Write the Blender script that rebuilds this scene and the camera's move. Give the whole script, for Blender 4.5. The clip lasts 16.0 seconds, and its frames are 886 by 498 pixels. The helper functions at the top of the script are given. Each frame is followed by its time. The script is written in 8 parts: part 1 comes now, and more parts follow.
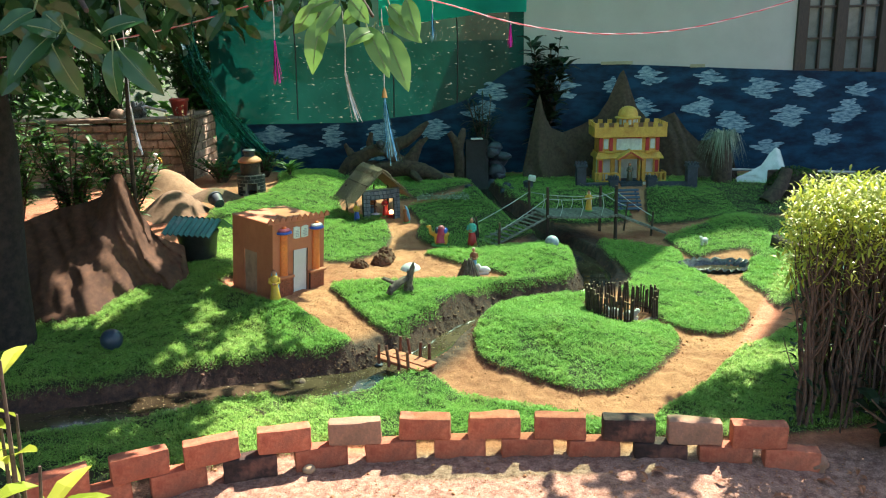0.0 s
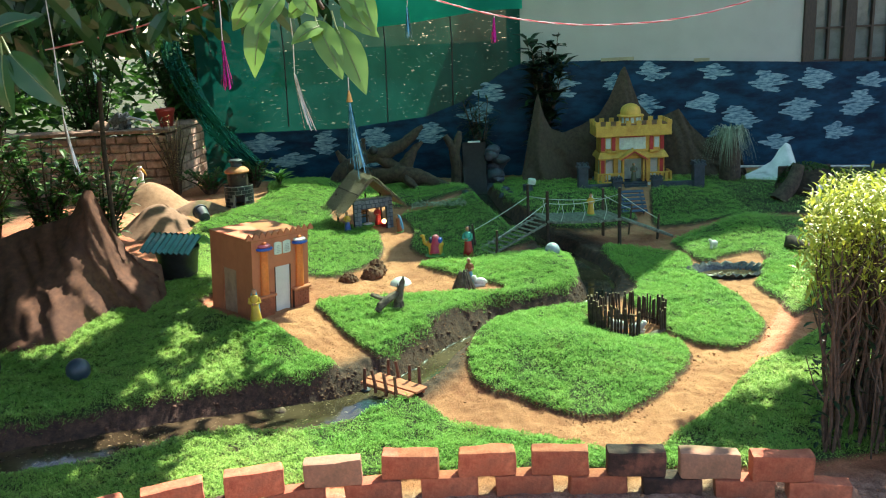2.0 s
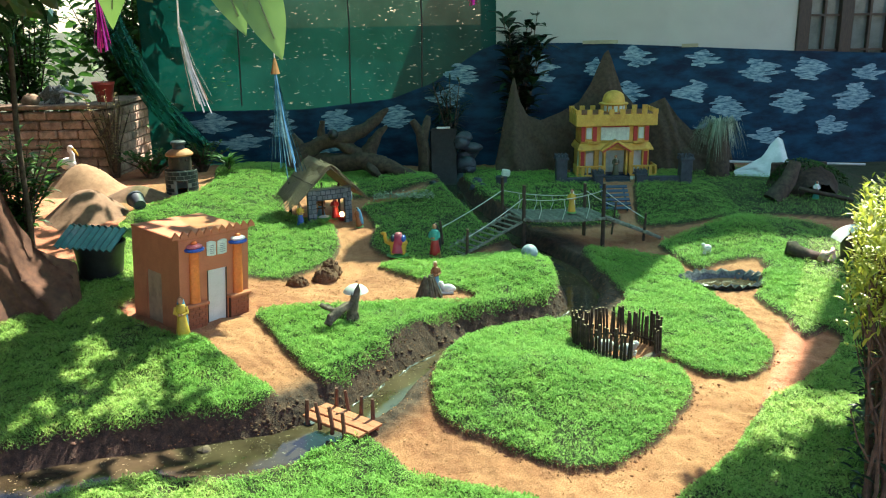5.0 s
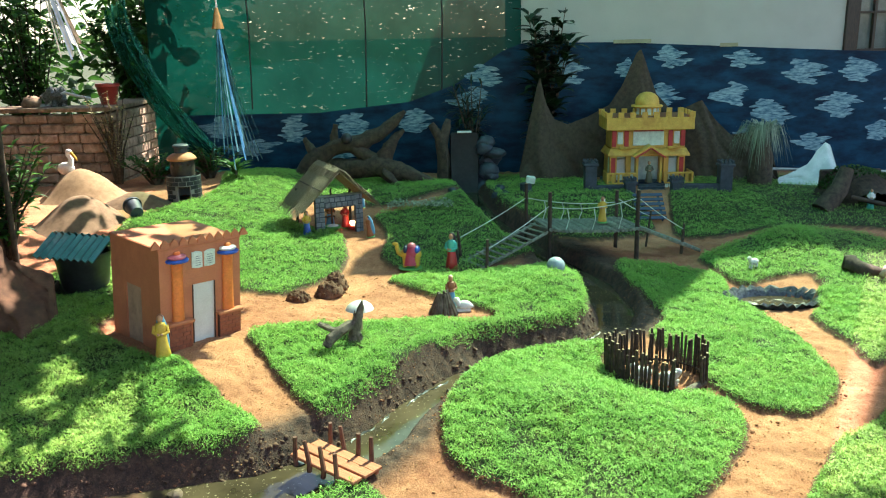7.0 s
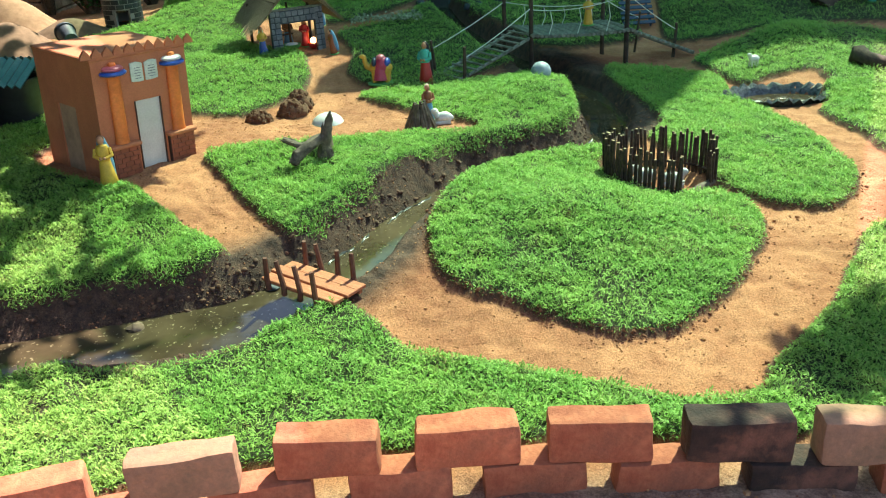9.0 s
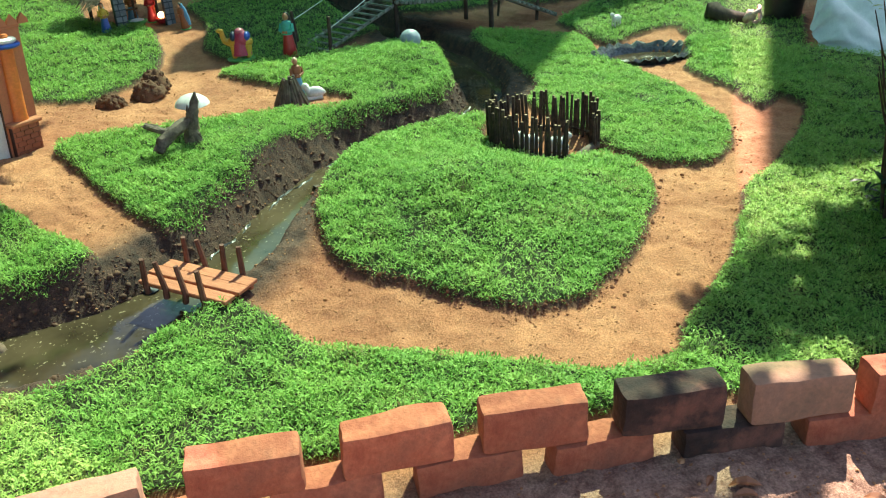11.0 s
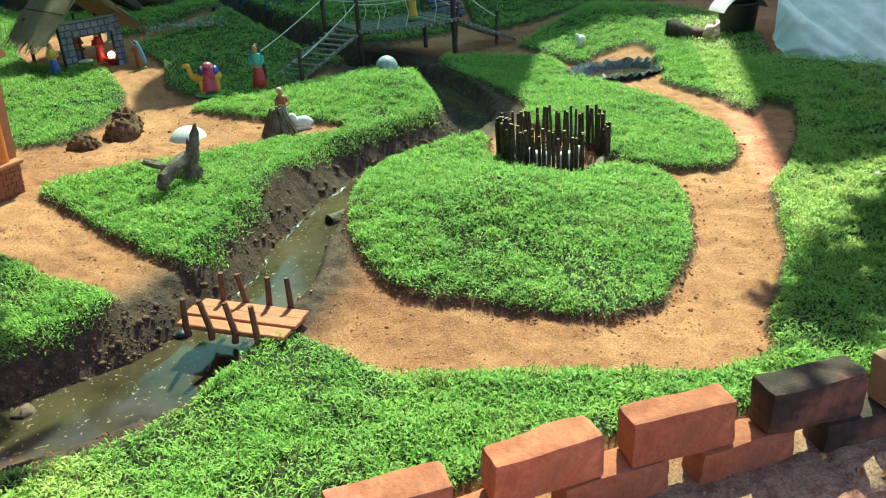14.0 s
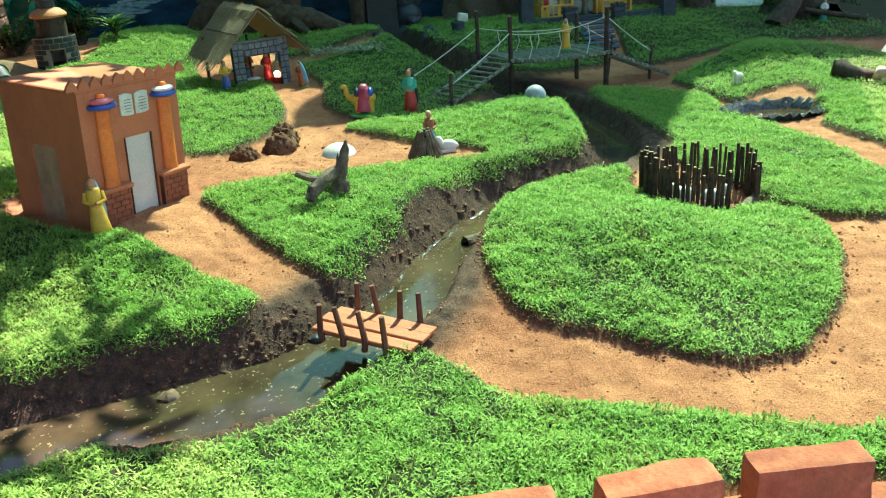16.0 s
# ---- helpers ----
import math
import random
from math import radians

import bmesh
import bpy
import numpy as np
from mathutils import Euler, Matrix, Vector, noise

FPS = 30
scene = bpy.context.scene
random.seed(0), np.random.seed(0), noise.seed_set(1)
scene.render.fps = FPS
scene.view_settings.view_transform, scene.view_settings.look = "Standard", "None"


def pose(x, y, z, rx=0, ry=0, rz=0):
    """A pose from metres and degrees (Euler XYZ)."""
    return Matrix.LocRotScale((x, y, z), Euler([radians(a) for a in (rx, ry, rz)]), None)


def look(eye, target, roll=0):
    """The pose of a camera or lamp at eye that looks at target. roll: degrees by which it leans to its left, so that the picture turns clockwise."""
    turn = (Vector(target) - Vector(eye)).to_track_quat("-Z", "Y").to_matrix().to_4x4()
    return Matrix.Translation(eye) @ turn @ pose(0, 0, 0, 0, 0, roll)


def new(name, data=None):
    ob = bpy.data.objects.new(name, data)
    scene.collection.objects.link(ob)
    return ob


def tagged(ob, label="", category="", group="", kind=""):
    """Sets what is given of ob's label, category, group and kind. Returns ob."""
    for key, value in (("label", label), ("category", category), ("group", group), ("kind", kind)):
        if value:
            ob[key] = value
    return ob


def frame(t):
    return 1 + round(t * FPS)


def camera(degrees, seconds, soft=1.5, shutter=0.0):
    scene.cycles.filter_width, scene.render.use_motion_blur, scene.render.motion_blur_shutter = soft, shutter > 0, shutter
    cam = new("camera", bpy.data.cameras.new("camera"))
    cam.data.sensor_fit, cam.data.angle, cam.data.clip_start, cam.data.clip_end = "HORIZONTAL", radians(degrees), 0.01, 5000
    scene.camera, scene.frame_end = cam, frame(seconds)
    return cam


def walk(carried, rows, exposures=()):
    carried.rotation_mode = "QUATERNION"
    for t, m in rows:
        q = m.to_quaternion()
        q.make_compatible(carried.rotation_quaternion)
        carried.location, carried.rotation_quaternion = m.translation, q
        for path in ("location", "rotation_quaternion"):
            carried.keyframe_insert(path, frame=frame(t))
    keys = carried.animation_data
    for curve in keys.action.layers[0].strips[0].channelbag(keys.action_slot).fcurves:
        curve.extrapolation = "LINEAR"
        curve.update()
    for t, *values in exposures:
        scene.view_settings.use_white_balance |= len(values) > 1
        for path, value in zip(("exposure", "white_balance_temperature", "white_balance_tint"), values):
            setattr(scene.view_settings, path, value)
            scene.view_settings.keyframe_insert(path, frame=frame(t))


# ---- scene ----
cam = camera(56.2, 16.0, soft=1.1)

# seconds, eye, target, roll
PATH = [
    (0, (0.123, 0.256, 1.697), (0.083, 2.193, 1.203), -1.2),
    (0.5, (0.167, 0.332, 1.688), (0.114, 2.27, 1.199), -1.1),
    (1, (0.216, 0.389, 1.69), (0.151, 2.329, 1.205), -1.5),
    (1.5, (0.228, 0.461, 1.681), (0.16, 2.399, 1.191), -2.2),
    (2, (0.219, 0.605, 1.669), (0.16, 2.543, 1.181), -2.8),
    (2.5, (0.193, 0.754, 1.66), (0.163, 2.693, 1.171), -2.3),
    (3, (0.191, 0.877, 1.641), (0.191, 2.806, 1.114), -1.8),
    (3.5, (0.226, 0.981, 1.647), (0.231, 2.907, 1.109), -0.9),
    (6, (0.225, 1.551, 1.545), (0.254, 3.49, 1.055), -1.1),
    (6.5, (0.262, 1.676, 1.516), (0.288, 3.622, 1.056), -0.7),
    (7, (0.28, 1.798, 1.472), (0.238, 3.734, 0.972), -1.2),
    (7.5, (0.274, 1.914, 1.406), (0.197, 3.823, 0.815), -1.9),
    (8, (0.238, 2.049, 1.33), (0.201, 3.932, 0.657), -2.4),
    (8.5, (0.216, 2.092, 1.256), (0.206, 3.94, 0.491), -3.2),
    (9, (0.222, 2.112, 1.199), (0.237, 3.922, 0.349), -3.5),
    (9.5, (0.249, 2.142, 1.182), (0.327, 3.932, 0.294), -2.5),
    (10, (0.239, 2.166, 1.184), (0.402, 3.946, 0.288), -2.4),
    (12.5, (-0.106, 2.436, 1.176), (0.457, 4.087, 0.197), -2.7),
    (13, (-0.167, 2.47, 1.171), (0.448, 4.12, 0.223), -2.0),
    (13.5, (-0.239, 2.458, 1.126), (0.364, 4.144, 0.235), -3.1),
    (14, (-0.269, 2.446, 1.098), (0.295, 4.162, 0.238), -4.1),
    (14.5, (-0.281, 2.439, 1.093), (0.267, 4.174, 0.263), -4.0),
    (15, (-0.276, 2.429, 1.087), (0.233, 4.196, 0.301), -3.9),
    (15.5, (-0.269, 2.418, 1.083), (0.108, 4.225, 0.313), -3.6),
    (16, (-0.257, 2.414, 1.089), (-0.005, 4.241, 0.316), -3.9),
]
# seconds, stops, kelvin, tint
EXPOSURES = [(0, 2.28, 6900, 10), (3.5, 2.34, 6900, 10), (6, 2.46, 6900, 10), (7.5, 2.56, 6900, 10), (8.2, 2.52, 6900, 10), (9, 2.18, 6900, 10), (10, 2.06, 6900, 10), (12.5, 2.02, 6900, 10), (14, 2.14, 6900, 10), (16, 2.27, 6900, 10)]
walk(cam, [(t, look(eye, target, roll)) for t, eye, target, roll in PATH], EXPOSURES)

# ---------------------------------------------------------------- light
SUN_EL, SUN_AZ = 52.0, math.atan2(0.53, 0.85)      # azimuth from +y towards +x
sun_dir = Vector((math.sin(SUN_AZ) * math.cos(radians(SUN_EL)), math.cos(SUN_AZ) * math.cos(radians(SUN_EL)), math.sin(radians(SUN_EL))))
sun = new("sun", bpy.data.lights.new("sun", "SUN"))
sun.data.energy, sun.data.angle, sun.data.color = 3.65, radians(0.55), (1.0, 0.94, 0.84)
sun.matrix_world = look(sun_dir * 30, (0, 0, 0))
world = bpy.data.worlds.new("sky")
scene.world = world
world.use_nodes = True
wn = world.node_tree
bg = wn.nodes["Background"]
sky = wn.nodes.new("ShaderNodeTexSky")
sky.sky_type, sky.sun_disc, sky.sun_elevation, sky.sun_rotation = "NISHITA", False, radians(SUN_EL), SUN_AZ
wn.links.new(sky.outputs[0], bg.inputs[0])
bg.inputs[1].default_value = 0.077


# ---------------------------------------------------------------- materials
def nodes_of(name):
    m = bpy.data.materials.new(name)
    m.use_nodes = True
    return m, m.node_tree, m.node_tree.nodes["Principled BSDF"]


def noise_node(nt, scale, detail=4.0, rough=0.6, vec=None):
    n = nt.nodes.new("ShaderNodeTexNoise")
    n.inputs["Scale"].default_value, n.inputs["Detail"].default_value, n.inputs["Roughness"].default_value = scale, detail, rough
    if vec is not None:
        nt.links.new(vec, n.inputs["Vector"])
    return n.outputs["Fac"]


def ramp(nt, fac, a, b, lo=0.35, hi=0.65):
    r = nt.nodes.new("ShaderNodeValToRGB")
    r.color_ramp.elements[0].position, r.color_ramp.elements[1].position = lo, hi
    r.color_ramp.elements[0].color, r.color_ramp.elements[1].color = (*a, 1), (*b, 1)
    nt.links.new(fac, r.inputs[0])
    return r.outputs[0]


def mix(nt, fac, a, b, mode="MIX"):
    m = nt.nodes.new("ShaderNodeMix")
    m.data_type, m.blend_type = "RGBA", mode
    for socket, value in ((m.inputs[0], fac), (m.inputs[6], a), (m.inputs[7], b)):
        if isinstance(value, (int, float)):
            socket.default_value = value
        elif isinstance(value, tuple):
            socket.default_value = (*value, 1)
        else:
            nt.links.new(value, socket)
    return m.outputs[2]


def surf(name, c1, c2, scale=20.0, rough=0.8, bump=0.3, depth=0.004, fine=120.0, stain=None, stain_scale=3.0, metal=0.0, spread=0.0, coat=0.0, axis=None):
    """A paint, stone, soil or wood: two tones by noise, fine grain, larger stains and a bump."""
    m, nt, p = nodes_of(name)
    tc = nt.nodes.new("ShaderNodeTexCoord").outputs["Object"]
    if axis:
        mp = nt.nodes.new("ShaderNodeMapping")
        mp.inputs["Scale"].default_value = axis
        nt.links.new(tc, mp.inputs["Vector"])
        tc = mp.outputs[0]
    col = ramp(nt, noise_node(nt, scale, 5, 0.6, tc), c1, c2)
    grain = noise_node(nt, fine, 3, 0.7, tc)
    col = mix(nt, 0.35, col, ramp(nt, grain, (0.55, 0.55, 0.55), (1.25, 1.25, 1.25), 0.3, 0.7), "MULTIPLY")
    if stain:
        s = nt.nodes.new("ShaderNodeMath")
        s.operation = "MULTIPLY"
        nt.links.new(ramp(nt, noise_node(nt, stain_scale, 6, 0.65, tc), (0, 0, 0), (1, 1, 1), 0.5, 0.68), s.inputs[0])
        s.inputs[1].default_value = 0.75
        col = mix(nt, s.outputs[0], col, stain)
    if spread:
        info = nt.nodes.new("ShaderNodeObjectInfo")
        hsv = nt.nodes.new("ShaderNodeHueSaturation")
        mr = nt.nodes.new("ShaderNodeMapRange")
        mr.inputs[3].default_value, mr.inputs[4].default_value = 1 - spread, 1 + spread
        nt.links.new(info.outputs["Random"], mr.inputs[0])
        nt.links.new(mr.outputs[0], hsv.inputs["Value"])
        nt.links.new(col, hsv.inputs["Color"])
        col = hsv.outputs[0]
    nt.links.new(col, p.inputs["Base Color"])
    p.inputs["Roughness"].default_value, p.inputs["Metallic"].default_value = rough, metal
    p.inputs["Coat Weight"].default_value = coat
    if bump:
        b = nt.nodes.new("ShaderNodeBump")
        b.inputs["Strength"].default_value, b.inputs["Distance"].default_value = bump, depth
        nt.links.new(mix(nt, 0.5, grain, noise_node(nt, scale, 5, 0.6, tc)), b.inputs["Height"])
        nt.links.new(b.outputs[0], p.inputs["Normal"])
    return m


def leafy(name, c1, c2, rough=0.5, through_light=0.3, big=2.0, gloss=0.25, dry=None):
    """Leaves: each leaf its own tone, patches of a second tone, light passing through."""
    m, nt, p = nodes_of(name)
    geo = nt.nodes.new("ShaderNodeNewGeometry")
    col = ramp(nt, geo.outputs["Random Per Island"], c1, c2, 0.0, 1.0)
    tc = nt.nodes.new("ShaderNodeTexCoord").outputs["Object"]
    col = mix(nt, 0.5, col, ramp(nt, noise_node(nt, big, 4, 0.6, tc), (0.6, 0.75, 0.6), (1.25, 1.15, 1.0), 0.3, 0.7), "MULTIPLY")
    if dry:
        patch = ramp(nt, noise_node(nt, 7.0, 5, 0.7, tc), (0, 0, 0), (1, 1, 1), 0.50, 0.72)
        few = nt.nodes.new("ShaderNodeMath")
        few.operation = "MULTIPLY"
        nt.links.new(ramp(nt, geo.outputs["Random Per Island"], (1, 1, 1), (0, 0, 0), 0.20, 0.24), few.inputs[0])
        nt.links.new(patch, few.inputs[1])
        col = mix(nt, few.outputs[0], col, dry)
    nt.links.new(col, p.inputs["Base Color"])
    p.inputs["Roughness"].default_value = rough
    p.inputs["Specular IOR Level"].default_value = gloss
    tr = nt.nodes.new("ShaderNodeBsdfTranslucent")
    nt.links.new(col, tr.inputs[0])
    ms = nt.nodes.new("ShaderNodeMixShader")
    ms.inputs[0].default_value = through_light
    nt.links.new(p.outputs[0], ms.inputs[1])
    nt.links.new(tr.outputs[0], ms.inputs[2])
    nt.links.new(ms.outputs[0], nt.nodes["Material Output"].inputs[0])
    return m


def sheet(name, colour, clear, clear_colour=(1, 1, 1), holes=0.0, glow=0.15):
    """Woven plastic net or film: part of the light goes straight through, the rest is scattered."""
    m, nt, p = nodes_of(name)
    tc = nt.nodes.new("ShaderNodeTexCoord").outputs["Object"]
    col = mix(nt, 0.6, colour, ramp(nt, noise_node(nt, 1.5, 5, 0.6, tc), (0.5, 0.5, 0.5), (1.3, 1.3, 1.3)), "MULTIPLY")
    nt.links.new(col, p.inputs["Base Color"])
    p.inputs["Roughness"].default_value = 0.6
    p.inputs["Specular IOR Level"].default_value = 0.15
    tl = nt.nodes.new("ShaderNodeBsdfTranslucent")
    nt.links.new(col, tl.inputs[0])
    body = nt.nodes.new("ShaderNodeMixShader")
    body.inputs[0].default_value = glow
    nt.links.new(p.outputs[0], body.inputs[1])
    nt.links.new(tl.outputs[0], body.inputs[2])
    tp = nt.nodes.new("ShaderNodeBsdfTransparent")
    tp.inputs[0].default_value = (*clear_colour, 1)
    ms = nt.nodes.new("ShaderNodeMixShader")
    f = ramp(nt, noise_node(nt, 6.0, 6, 0.7, tc), (clear * 0.75,) * 3, (min(1, clear * 1.2),) * 3, 0.3, 0.7)
    if holes:
        mp = nt.nodes.new("ShaderNodeMapping")
        mp.inputs["Scale"].default_value, mp.inputs["Rotation"].default_value = (1.0, 1.0, 3.2), (0, 0.25, 0)
        nt.links.new(tc, mp.inputs["Vector"])
        f = mix(nt, 1.0, f, ramp(nt, noise_node(nt, holes, 4, 0.65, mp.outputs[0]), (0, 0, 0), (0.7, 0.7, 0.7), 0.645, 0.68), "ADD")
    nt.links.new(f, ms.inputs[0])
    nt.links.new(body.outputs[0], ms.inputs[1])
    nt.links.new(tp.outputs[0], ms.inputs[2])
    nt.links.new(ms.outputs[0], nt.nodes["Material Output"].inputs[0])
    return m


def ground_material():
    m, nt, p = nodes_of("earth")
    tc = nt.nodes.new("ShaderNodeTexCoord").outputs["Object"]
    sand = ramp(nt, noise_node(nt, 9, 6, 0.65, tc), (0.38, 0.146, 0.069), (0.525, 0.235, 0.118))
    sand = mix(nt, ramp(nt, noise_node(nt, 1.7, 3, 0.5, tc), (0, 0, 0), (1, 1, 1), 0.42, 0.62), sand, ramp(nt, noise_node(nt, 22, 5, 0.7, tc), (0.27, 0.088, 0.042), (0.42, 0.165, 0.080)))
    mud = ramp(nt, noise_node(nt, 30, 6, 0.7, tc), (0.030, 0.014, 0.009), (0.115, 0.056, 0.034), 0.36, 0.66)
    turf = ramp(nt, noise_node(nt, 25, 5, 0.7, tc), (0.030, 0.024, 0.010), (0.030, 0.055, 0.012))
    yard = ramp(nt, noise_node(nt, 26, 7, 0.78, tc), (0.17, 0.080, 0.052), (0.46, 0.27, 0.19), 0.38, 0.62)
    col = sand
    for key, colour in (("yard", yard), ("turf", turf), ("mud", mud)):
        a = nt.nodes.new("ShaderNodeAttribute")
        a.attribute_name = key
        col = mix(nt, a.outputs["Fac"], col, colour)
    grain = noise_node(nt, 160, 4, 0.75, tc)
    col = mix(nt, 0.75, col, ramp(nt, grain, (0.40, 0.40, 0.40), (1.38, 1.38, 1.38), 0.32, 0.66), "MULTIPLY")
    nt.links.new(col, p.inputs["Base Color"])
    a = nt.nodes.new("ShaderNodeAttribute")
    a.attribute_name = "mud"
    mr = nt.nodes.new("ShaderNodeMapRange")
    mr.inputs[3].default_value, mr.inputs[4].default_value = 0.95, 0.85
    nt.links.new(a.outputs["Fac"], mr.inputs[0])
    nt.links.new(mr.outputs[0], p.inputs["Roughness"])
    b = nt.nodes.new("ShaderNodeBump")
    b.inputs["Strength"].default_value, b.inputs["Distance"].default_value = 1.0, 0.009
    nt.links.new(mix(nt, 0.5, grain, noise_node(nt, 60, 5, 0.7, tc)), b.inputs["Height"])
    nt.links.new(b.outputs[0], p.inputs["Normal"])
    return m


def water_material():
    m, nt, p = nodes_of("murky_water")
    tc = nt.nodes.new("ShaderNodeTexCoord").outputs["Object"]
    col = ramp(nt, noise_node(nt, 4, 4, 0.6, tc), (0.032, 0.024, 0.014), (0.085, 0.062, 0.036))
    speck = ramp(nt, noise_node(nt, 75, 2, 0.5, tc), (0, 0, 0), (1, 1, 1), 0.66, 0.70)
    col = mix(nt, speck, col, (0.26, 0.21, 0.13))
    nt.links.new(col, p.inputs["Base Color"])
    p.inputs["Roughness"].default_value = 0.08
    p.inputs["Specular IOR Level"].default_value = 0.38
    b = nt.nodes.new("ShaderNodeBump")
    b.inputs["Strength"].default_value, b.inputs["Distance"].default_value = 0.12, 0.003
    nt.links.new(noise_node(nt, 22, 3, 0.5, tc), b.inputs["Height"])
    nt.links.new(b.outputs[0], p.inputs["Normal"])
    return m


def sky_cloth_material():
    m, nt, p = nodes_of("painted_sky_cloth")
    tc = nt.nodes.new("ShaderNodeTexCoord").outputs["Object"]
    mp = nt.nodes.new("ShaderNodeMapping")
    mp.inputs["Scale"].default_value = (1.0, 1.0, 2.6)
    nt.links.new(tc, mp.inputs["Vector"])
    blue = ramp(nt, noise_node(nt, 3.0, 6, 0.65, mp.outputs[0]), (0.001, 0.012, 0.034), (0.004, 0.050, 0.100), 0.38, 0.62)
    nt.links.new(blue, p.inputs["Base Color"])
    p.inputs["Roughness"].default_value = 0.6
    p.inputs["Specular IOR Level"].default_value = 0.2
    return m


M = dict(
    earth=ground_material(), water=water_material(), sky=sky_cloth_material(),
    grass=leafy("lawn_leaf", (0.145, 0.36, 0.062), (0.38, 0.60, 0.16), 0.60, 0.34, 3.5, 0.25, (0.30, 0.20, 0.10)),
    brick=surf("fired_brick", (0.34, 0.088, 0.046), (0.54, 0.175, 0.092), 16, 0.9, 1.0, 0.006, 80, (0.15, 0.055, 0.036), 9, spread=0.18),
    brick_dark=surf("sooty_brick", (0.020, 0.013, 0.011), (0.080, 0.038, 0.028), 12, 0.9, 1.0, 0.006, 70, (0.25, 0.10, 0.065), 8),
    brick_worn=surf("weathered_brick", (0.26, 0.15, 0.10), (0.40, 0.20, 0.12), 12, 0.9, 0.7, 0.005, 80, (0.10, 0.09, 0.06), 7),
    plaster=surf("cream_plaster", (0.47, 0.435, 0.39), (0.52, 0.485, 0.435), 3, 0.85, 0.1, 0.002, 200),
    frame=surf("dark_stained_wood", (0.030, 0.016, 0.010), (0.055, 0.030, 0.018), 18, 0.5, 0.2, 0.002, 90, axis=(6, 6, 1)),
    net=sheet("green_shade_net", (0.002, 0.058, 0.044), 0.02, (0.9, 1.0, 0.95), 15.0, 0.35),
    tarp=sheet("teal_tarpaulin", (0.08, 0.70, 0.52), 0.69, (0.71, 1.0, 0.80), glow=0.6),
    laterite=surf("laterite_block", (0.32, 0.19, 0.135), (0.52, 0.35, 0.26), 14, 0.95, 0.9, 0.008, 60, (0.10, 0.085, 0.055), 6, spread=0.25),
)


